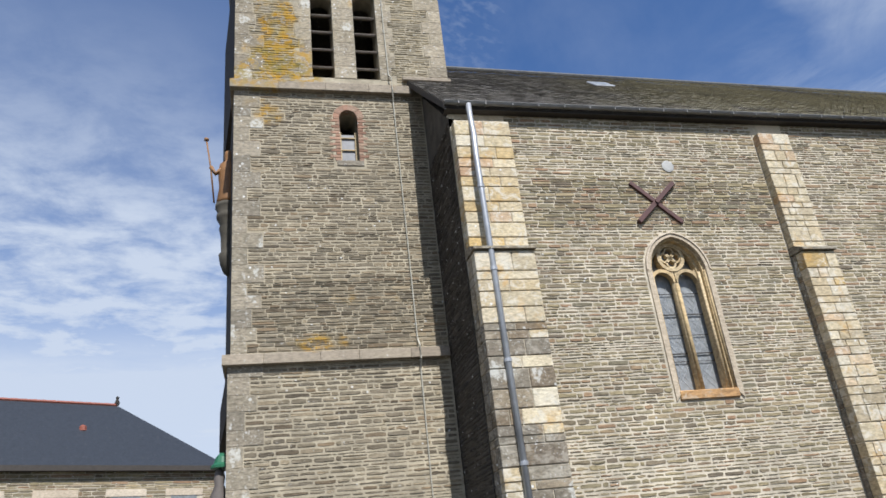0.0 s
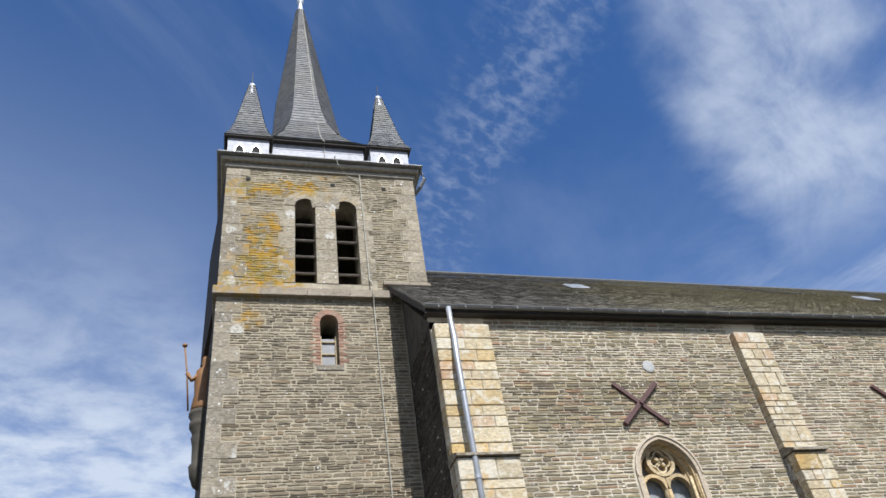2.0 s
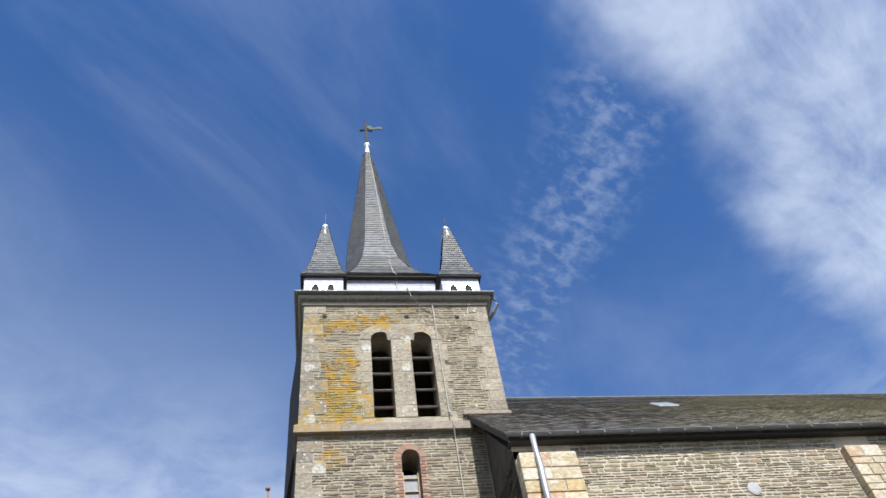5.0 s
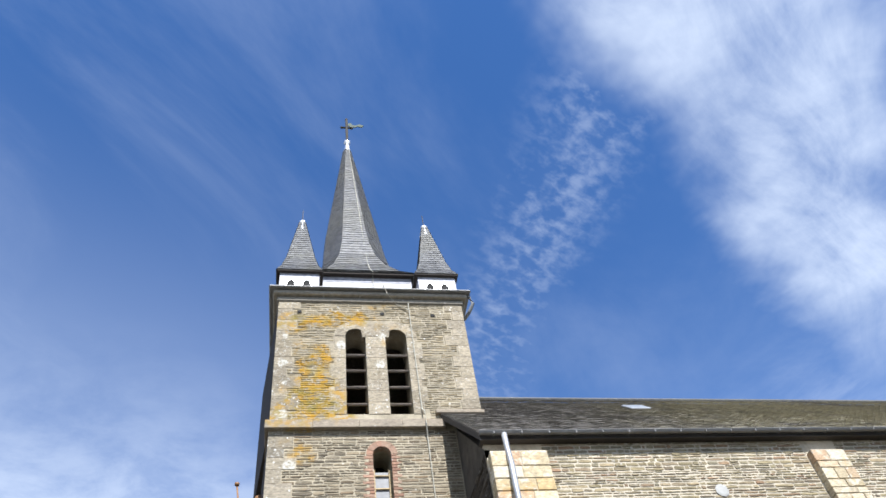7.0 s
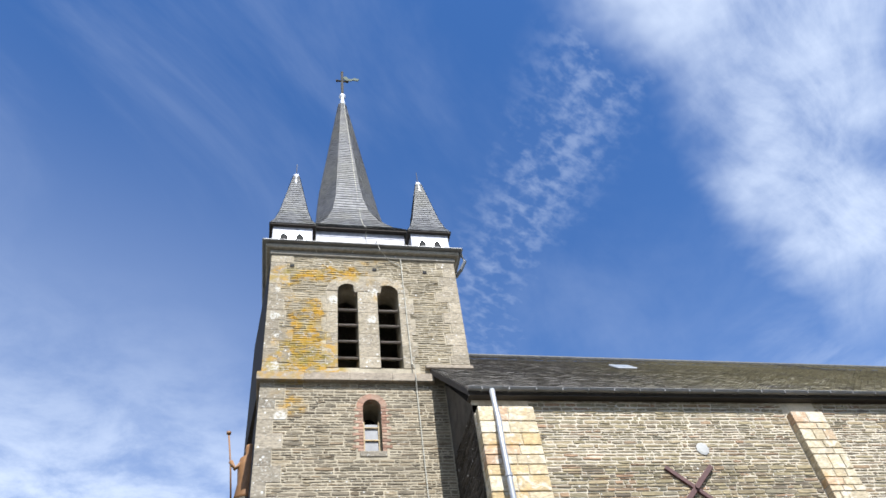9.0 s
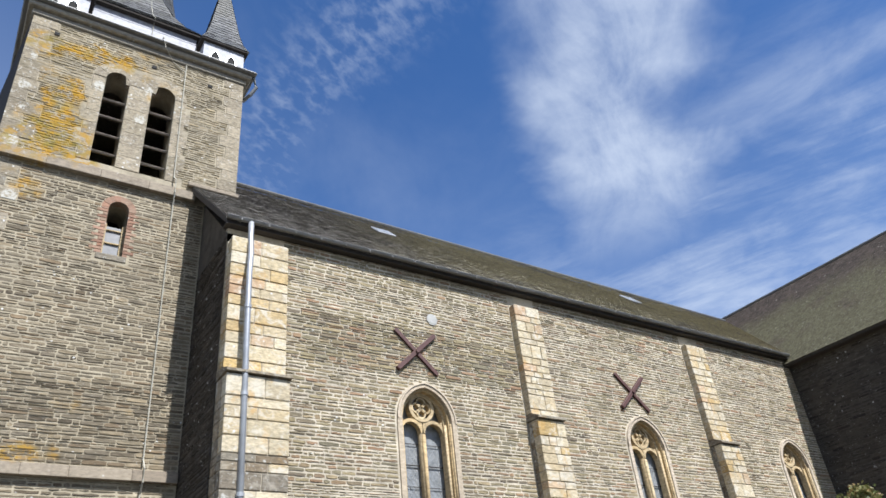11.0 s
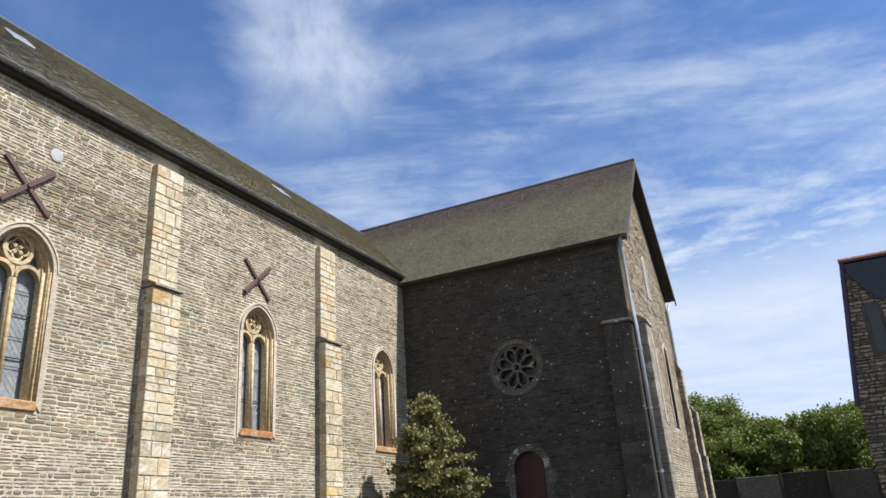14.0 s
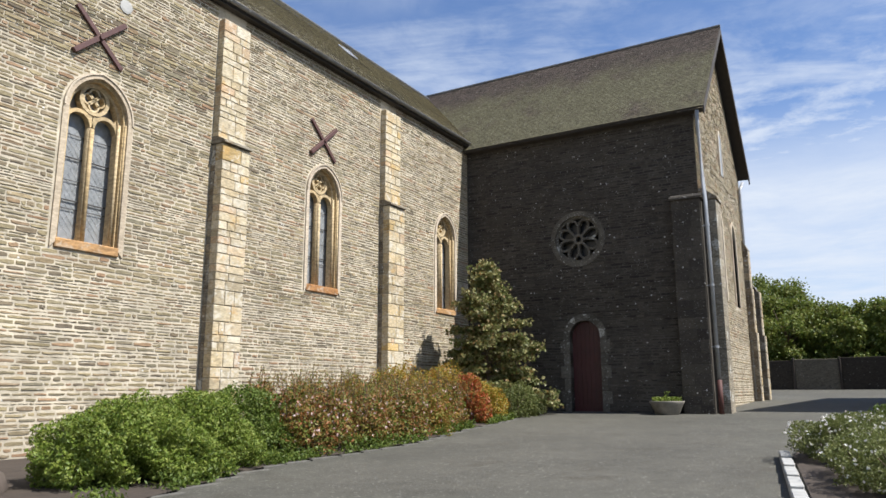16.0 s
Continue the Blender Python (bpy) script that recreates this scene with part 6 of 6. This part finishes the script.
bush("golden_bush", (18.7, 10.4), [((-0.5, 0.3, 0.8), (0.85, 0.8, 0.95)), ((0.5, -0.1, 0.6), (0.8, 0.8, 0.75))], LEAF_GOLD, 0.07, 7000, 31, "yellow-green shrub turning orange in the bed")
bush("scarlet_bush", (17.6, 9.5), [((-0.1, 0, 0.85), (0.38, 0.4, 0.62)), ((0.2, -0.1, 0.45), (0.42, 0.42, 0.5)), ((0.35, -0.15, 0.2), (0.3, 0.3, 0.3))], LEAF_RED, 0.075, 5000, 32, "scarlet autumn shrub in the bed")
bush("golden_bush", (18.75, 9.55), [((0, 0, 0.5), (0.6, 0.5, 0.62)), ((0.5, 0.1, 0.4), (0.5, 0.45, 0.5))], LEAF_GOLD, 0.065, 6000, 34, "yellow-green shrub beside the scarlet one in the bed")
bush("low_green_bush", (20.7, 9.7), [((0, 0, 0.5), (1.0, 0.7, 0.65)), ((0.9, 0.0, 0.45), (0.8, 0.6, 0.62)), ((1.5, 0.1, 0.3), (0.6, 0.5, 0.42))], LEAF_GREY, 0.07, 11000, 33, "low grey-green shrub at the end of the bed")


# ragged low growth spilling over the kerb
r = random.Random(91)
vs, fs = [], []
for k in range(12000):
    x = r.uniform(5.2, 21.0)
    y = kerb_y(x) + 0.02 + abs(r.gauss(0, 0.28))
    if noise.noise(Vector((x * 0.9, 7.0, 0.0))) < r.uniform(-0.35, 0.25):
        continue
    tall = 0.10 + 0.22 * max(0.0, noise.noise(Vector((x * 1.1, 3.0, 0.0))) + 0.35)
    leaf_quads(vs, fs, Vector((x, y, ground_z(x) + 0.03 + r.random() ** 1.6 * tall)), 0.075, r)
gc = piece("ground_cover", mesh_of("ground_cover", vs, fs, LEAF_DEEP), None, "low straggling green growth spilling over the kerb", "stuff")
bo = lathe([(0.05, -0.1), (0.30, -0.05), (0.36, 0.12), (0.30, 0.30), (0.16, 0.40), (0.02, 0.42)], 12, (5.12, 9.5, ground_z(5.1)))
for v in bo.verts:
    v.co += Vector((0.06, 0.06, 0.05)) * noise.noise(v.co * 3.0)
ob = part("boulder", bo, plain("brown_boulder", (0.075, 0.058, 0.046), 0.9, 0, 0.6, 3.0, 0.5), None, "", True)
tagged(ob, "rounded brown boulder at the edge of the bed", "boulder")


def conical_tree(x, y, h, w, seed):
    """A broad conical evergreen with drooping tiers of branches."""
    r = random.Random(seed)
    gz = ground_z(x)
    t = thing("evergreen_tree", (x, y, gz), "conical variegated evergreen tree in the bed by the corner", "tree")
    bm = bmesh.new()
    tube(bm, [(x, y, gz - 0.05), (x + 0.03, y, gz + h * 0.5), (x - 0.02, y, gz + h * 0.97)], [0.11, 0.07, 0.015], 8)
    vs, fs = [], []
    for k in range(95):
        f = (k + r.random()) / 95
        z = gz + 0.25 + (h - 0.3) * f
        reach = w * (1 - f) ** 0.8 * r.choice((0.5, 0.75, 0.95, 1.1)) * r.uniform(0.9, 1.1) + 0.16
        a = r.uniform(0, 6.283)
        d = Vector((math.cos(a), math.sin(a), 0))
        s = Vector((x, y, z))
        e = s + d * reach + Vector((0, 0, reach * r.uniform(-0.12, 0.26)))
        m = s.lerp(e, 0.5) + Vector((0, 0, 0.06 * reach))
        tube(bm, [s, m, e], [0.022, 0.014, 0.005], 4)
        for _ in range(int(50 + 130 * reach)):
            u = 1.06 - 0.85 * r.random() ** 1.5
            p = s.lerp(m, u * 2) if u < 0.5 else m.lerp(e, (u - 0.5) * 2)
            p = p + Vector((r.gauss(0, 0.11), r.gauss(0, 0.11), r.gauss(0, 0.07)))
            leaf_quads(vs, fs, p, 0.13, r, 0.35, 0.8)
    part("trunk", bm, TWIG, t, "brown trunk and limbs")
    piece("crown", mesh_of("crown", vs, fs, LEAF_CONIFER), t)


conical_tree(21.3, 10.9, 4.95, 1.85, 50)

# planter by the door
pt = thing("planter", (23.2, 5.72, ground_z(23.2)), "round weathered concrete planter with low green plants", "planter")
gz = ground_z(23.2)
part("bowl", lathe([(0.34, 0.0), (0.36, 0.02), (0.48, 0.30), (0.52, 0.36), (0.52, 0.40), (0.46, 0.40), (0.44, 0.34), (0.02, 0.33)], 20, (23.2, 5.72, gz)), CONCRETE, pt, "", True)
r = random.Random(8)
vs, fs = [], []
for _ in range(900):
    a, q = r.uniform(0, 6.283), 0.44 * math.sqrt(r.random())
    leaf_quads(vs, fs, Vector((23.2 + q * math.cos(a), 5.72 + q * math.sin(a), gz + 0.36 + r.random() ** 2 * 0.16)), 0.07, r)
for _ in range(60):
    leaf_quads(vs, fs, Vector((23.2 + r.gauss(0, 0.04), 5.72 + r.gauss(0, 0.04), gz + 0.4 + r.random() * 0.28)), 0.07, r)
piece("plants", mesh_of("plants", vs, fs, LEAF_BRIGHT), pt, "low green plants")

# bed on the south side with a white kerb
kb2 = thing("kerb", (12, 1.2, ground_z(12)), "white painted kerb stones of the south bed", "kerb", "structure")
p0, p1 = Vector((8.2, 0.78, 0)), Vector((13.0, 1.44, 0))
d = (p1 - p0).normalized()
ang = math.atan2(d.y, d.x)
for k in range(5):
    c = p0 + d * (0.48 + 0.96 * k)
    piece("kerb_stone", BLOCKS[WHITESTONE.name], kb2, m=Matrix.Translation((c.x, c.y, ground_z(c.x) + 0.03)) @ Matrix.Rotation(ang, 4, "Z") @ Matrix.Diagonal((0.955, 0.15, 0.18, 1)))
bed2 = thing("flower_bed", (13, -2, ground_z(13)), "bare soil bed on the south side of the yard", "flower bed", "structure")
piece("soil", mesh_of("soil", [(8.2, 0.66, ground_z(8.2) + 0.05), (13.0, 1.32, ground_z(13) + 0.05), (17.0, 0.8, ground_z(17) + 0.05), (17.0, -6, ground_z(17) + 0.05), (8.5, -6, ground_z(8.5) + 0.05)], [(0, 4, 3, 2, 1)], SOIL), bed2)

bush("white_flower_bush", (12.6, 0.55), [((0, 0, 0.34), (0.95, 0.80, 0.42)), ((0.55, -0.30, 0.34), (0.75, 0.6, 0.42)), ((-0.7, -0.5, 0.26), (0.8, 0.7, 0.34)), ((0.1, -1.0, 0.16), (1.0, 0.8, 0.24))], LEAF_GREY, 0.042, 40000, 60, "low bushy plant covered in tiny white flowers", flowers=(PETAL_WHITE, 1000, 0.034), stems=30, group="white flowering plants")
bush("white_flower_bush", (14.3, -0.6), [((0, 0, 0.16), (0.8, 0.7, 0.22)), ((0.5, -0.6, 0.15), (0.7, 0.7, 0.20))], LEAF_GREY, 0.055, 9000, 61, "low bushy plant covered in tiny white flowers", flowers=(PETAL_WHITE, 200, 0.034), stems=20, group="white flowering plants")
bush("white_flower_bush", (11.2, -0.35), [((0, 0, 0.20), (0.95, 0.75, 0.26)), ((-0.4, -0.5, 0.18), (0.8, 0.7, 0.24))], LEAF_GREY, 0.055, 9000, 63, "low bushy plant covered in tiny white flowers", flowers=(PETAL_WHITE, 160, 0.034), stems=18, group="white flowering plants")
bush("white_flower_bush", (9.9, 0.05), [((0, 0, 0.30), (0.95, 0.62, 0.36)), ((-0.8, -0.3, 0.28), (0.7, 0.6, 0.32)), ((0.9, 0.1, 0.34), (0.8, 0.6, 0.40))], LEAF_GREY, 0.045, 16000, 64, "low bushy plant covered in tiny white flowers", flowers=(PETAL_WHITE, 220, 0.03), stems=18, group="white flowering plants")
bush("rose_bush", (16.9, -0.70), [((0, 0, 0.42), (0.75, 0.7, 0.40)), ((-0.3, 0.55, 0.36), (0.5, 0.45, 0.38))], LEAF_DEEP, 0.07, 6000, 62, "dark green rose bush with large white blooms", flowers=(PETAL_WHITE, 26, 0.13), stems=14)

# ---- house on the south side ----
hs = thing("stone_house", (26.0, -1.8, 0.8), "rubble house gable with a flat slate panel under ridge tiles", "house")
HX, HY, HZ = 26.0, -1.59, 8.66
hp = Plane((HX, HY, 0), (0, -1, 0), Vector((1, -0.16, 0)))
HWIN = [Arch(1.05, 0.17, 5.75, 7.15, 7.17), Arch(5.2, 0.45, 5.1, 6.6, 6.62)]
part("wall", prism(hp, [(0, 0.3), (11, 0.3), (11, 4.3), (0, 4.3)], 0, 10.4), MORTAR_SHADE, hs)
part("upper_wall", prism(hp, [(0.02, 4.3), (11, 4.3), (11, HZ), (0.63, HZ)], 0.002, 10.4), MORTAR_SHADE, hs)
rh = random.Random(90)
piece("rubble_stones", stone_mesh("rubble_stones", hp, lay_courses(rh, 0, 5, 0.4, HZ - 0.05, [a.grown(0.10, 0.12).span for a in HWIN], (0.06, 0.16), (0.1, 0.34), 0.03, lambda z: (0.0 if z < 4.3 else 0.02 + (z - 4.3) * 0.142, 5.0)), RENDERWALL, rh, (0.012, 0.04), 0.02), hs, "brown rubble", "stuff")
part("slate_slope", prism(hp, [(-0.10, 4.25), (0.02, 4.25), (0.64, HZ + 0.05), (0.52, HZ + 0.05)], -0.06, 10.4), SLATE_HUNG, hs, "steep dark slate slope")
part("verge_board", prism(hp, [(-0.12, 4.20), (0.0, 4.20), (0.62, HZ + 0.06), (0.50, HZ + 0.06)], -0.10, -0.062), plain("violet_dark_board", (0.035, 0.022, 0.075), 0.6), hs, "dark violet verge board")
for a in HWIN:
    wn = part("window", prism(hp, a.path(3), -0.012, 0.02), DARKGLASS, hs, "dark window pane")
    part("frame", band(hp, a.path(3), a.grown(0.10).path(3), -0.05, 0.0), SURROUND, wn, "pale stone frame")
# flat slate panel outlined to fit the view, standing for a roof slope
part("slate_panel", prism(hp, [(0.63, HZ), (0.63, HZ - 0.30), (1.25, HZ - 1.25), (11.0, HZ - 3.2), (11.0, HZ)], -0.09, -0.045), SLATE_BLUE, hs, "flat blue slate panel over the upper wall, outlined to fit the view")
part("roof", prism(hp, [(0.5, HZ + 0.052), (11.1, HZ + 0.052), (11.1, HZ + 0.12), (0.5, HZ + 0.12)], -0.10, 10.5), SLATE_BLUE, hs, "dark slate roof")
bm = bmesh.new()
for k in range(22):
    tube(bm, [(HX - 0.04, HY - 0.48 - 0.4 * k, HZ + 0.14), (HX - 0.04, HY - 0.4 * k - 0.86, HZ + 0.14)], [0.09, 0.075], 6)
part("ridge_tiles", bm, TERRACOTTA, hs, "weathered ridge tiles")

# ---- long building beyond the tower ----
lb = thing("long_building", (-10.5, 32.5, 0), "long low rubble building with a hipped blue slate roof", "building")
q0, q1 = Vector((-2.10, 36.8, 0)), Vector((-10.04, 32.5, 0))
ld = (q1 - q0).normalized()
ln = Vector((-ld.y, ld.x, 0))
if ln.y < 0:
    ln = -ln
LL, LW, LE, LR = 30.0, 7.8, 7.0, 10.5
lp = Plane(q0 + ln * 0.25 + ld * 0.3, ld, ln)
part("wall", prism(lp, [(0, -1), (LL, -1), (LL, LE), (0, LE)], 0, LW - 0.5), MORTAR, lb)
rl2 = random.Random(44)
LBW = [Arch(c, 0.85, 3.5, 6.05, 6.06) for c in (1.55, 4.1, 6.9, 9.6, 12.4)]
piece("rubble_stones", stone_mesh("rubble_stones", lp, lay_courses(rl2, 0, 13, 4.4, LE - 0.05, [a.span for a in LBW], (0.10, 0.18), (0.25, 0.7)), SCHIST, rl2), lb, "brown rubble", "stuff")
for a in LBW:
    part("lintel", prism(lp, [(a.c - 0.85, 5.75), (a.c + 0.85, 5.75), (a.c + 0.85, 6.05), (a.c - 0.85, 6.05)], -0.03, 0.1), SURROUND, lb, "pale stone lintel")
    wn = part("window", prism(lp, [(a.c - 0.6, 3.5), (a.c + 0.6, 3.5), (a.c + 0.6, 5.75), (a.c - 0.6, 5.75)], -0.01, 0.03), GLASS, lb)
bm = bmesh.new()
e = [q0 - ld * 0.1, q0 + ld * (LL + 0.3), q0 + ld * (LL + 0.3) + ln * LW, q0 - ld * 0.1 + ln * LW]
ev = [bm.verts.new(v + Vector((0, 0, LE))) for v in e]
rv = [bm.verts.new(q0 + ld * 3.9 + ln * LW / 2 + Vector((0, 0, LR))), bm.verts.new(q0 + ld * (LL + 0.3) + ln * LW / 2 + Vector((0, 0, LR)))]
bm.faces.new((ev[0], ev[1], rv[1], rv[0]))
bm.faces.new((ev[2], ev[3], rv[0], rv[1]))
bm.faces.new((ev[3], ev[0], rv[0]))
bm.faces.new((ev[1], ev[2], rv[1]))
bm.faces.new(ev[::-1])
part("roof", bm, SLATE_BLUE, lb, "smooth blue-grey slate roof")
bm = bmesh.new()
a0, a1 = rv0 = (q0 + ld * 3.9 + ln * LW / 2 + Vector((0, 0, LR + 0.02)), q0 + ld * LL + ln * LW / 2 + Vector((0, 0, LR + 0.02)))
k = 0
while k * 0.4 < (a1 - a0).length:
    p = a0 + (a1 - a0).normalized() * k * 0.4
    tube(bm, [p, p + (a1 - a0).normalized() * 0.4], [0.09, 0.075], 6)
    k += 1
part("ridge_tiles", bm, TERRACOTTA, lb, "red ridge tiles")
part("finial", lathe([(0.10, 0), (0.13, 0.1), (0.06, 0.3), (0.09, 0.38), (0.02, 0.45)], 8, tuple(a0)), SLATE_HUNG, lb)
part("gutter_board", prism(Plane(q0, ld, ln), [(-0.1, LE - 0.22), (LL, LE - 0.22), (LL, LE), (-0.1, LE)], -0.06, 0.25), SOFFIT, lb, "dark gutter")
pv = q0 + ld * 5.85 + ln * 2.2 + Vector((0, 0, LE + 3.5 * 2.2 / 3.9))
part("roof_vent", lathe([(0.17, -0.1), (0.15, 0.1), (0.05, 0.17)], 8, tuple(pv)), TERRACOTTA, lb, "small red roof vent")

# ---- far end: wall and trees ----
fw = thing("boundary_wall", (47.5, 0, ground_z(47)), "long grey concrete panel wall below the trees", "wall", "structure")
y = 14.0
k = 0
while y > -30:
    part("panel", box_bm(47.5, 47.65, y - 2.4, y - 0.12, 1.2, 3.15 + 0.06 * (k % 3), 0.02), PANEL, fw)
    part("post", box_bm(47.42, 47.70, y - 0.12, y, 1.2, 3.3, 0.02), DARKWALL, fw)
    y -= 2.4
    k += 1


def broad_tree(x, y, h, w, seed, trunk=0.2):
    r = random.Random(seed)
    gz = ground_z(x)
    t = thing("tree", (x, y, gz), "leafy green broadleaf tree beyond the boundary wall", "tree", "", "trees beyond the yard")
    bm = bmesh.new()
    tube(bm, [(x, y, gz - 0.1), (x + 0.1, y, gz + h * 0.3), (x, y + 0.1, gz + h * 0.6)], [trunk, trunk * 0.7, trunk * 0.35], 7)
    vs, fs = [], []
    for k in range(44):
        a, f = r.uniform(0, 6.283), r.uniform(0.22, 1.0)
        rad = w * math.sqrt(max(0.05, 1 - (f - 0.45) ** 2 / 0.42)) * r.uniform(0.25, 0.95)
        c = Vector((x + rad * math.cos(a), y + rad * math.sin(a), gz + h * f * 0.94))
        tube(bm, [Vector((x, y, gz + h * min(0.6, f * 0.6))), (Vector((x, y, gz + h * 0.5)) + c) / 2, c], [trunk * 0.3, trunk * 0.18, 0.015], 4)
        s = w * r.uniform(0.12, 0.36)
        for p in shell_points([(c, (s, s, s * 0.85))], 420, r, 0.95):
            leaf_quads(vs, fs, p + Vector((r.gauss(0, 0.16), r.gauss(0, 0.16), r.gauss(0, 0.16))), 0.18, r, 0.1, 0.7)
    part("trunk", bm, TWIG, t)
    piece("crown", mesh_of("crown", vs, fs, LEAF_TREE), t)


rz = random.Random(100)
for k in range(17):
    yy = 11.0 - 1.45 * k + rz.uniform(-0.5, 0.5)
    broad_tree(50.6 + rz.uniform(-0.6, 1.8), yy, rz.uniform(4.9, 5.9) + (0.6 if k < 6 else 0.0), rz.uniform(1.9, 2.6), 200 + k)
broad_tree(58, 6.4, 8.6, 3.0, 300, 0.3)
broad_tree(57, 10.5, 8.0, 3.2, 301, 0.3)

# ---- single stones of the walls ----
for parent, pl, own, mat in LATER:
    flat_pl = Plane((0, 0, 0), pl.u, pl.n)
    shapes = [stone_mesh("stone", flat_pl, [(-0.5, 0.5, -0.5, 0.5)], mat, random.Random(500 + k), (0.012, 0.02), 0.03) for k in range(6)]
    for k, (a, b, c, d) in enumerate(own):
        size = [abs(pl.u[i]) * (b - a) + abs(pl.n[i]) for i in range(2)]
        piece("stone", shapes[k % 6], parent, m=Matrix.Translation(pl.at((a + b) / 2, (c + d) / 2)) @ Matrix.Diagonal((size[0], size[1], d - c, 1)))
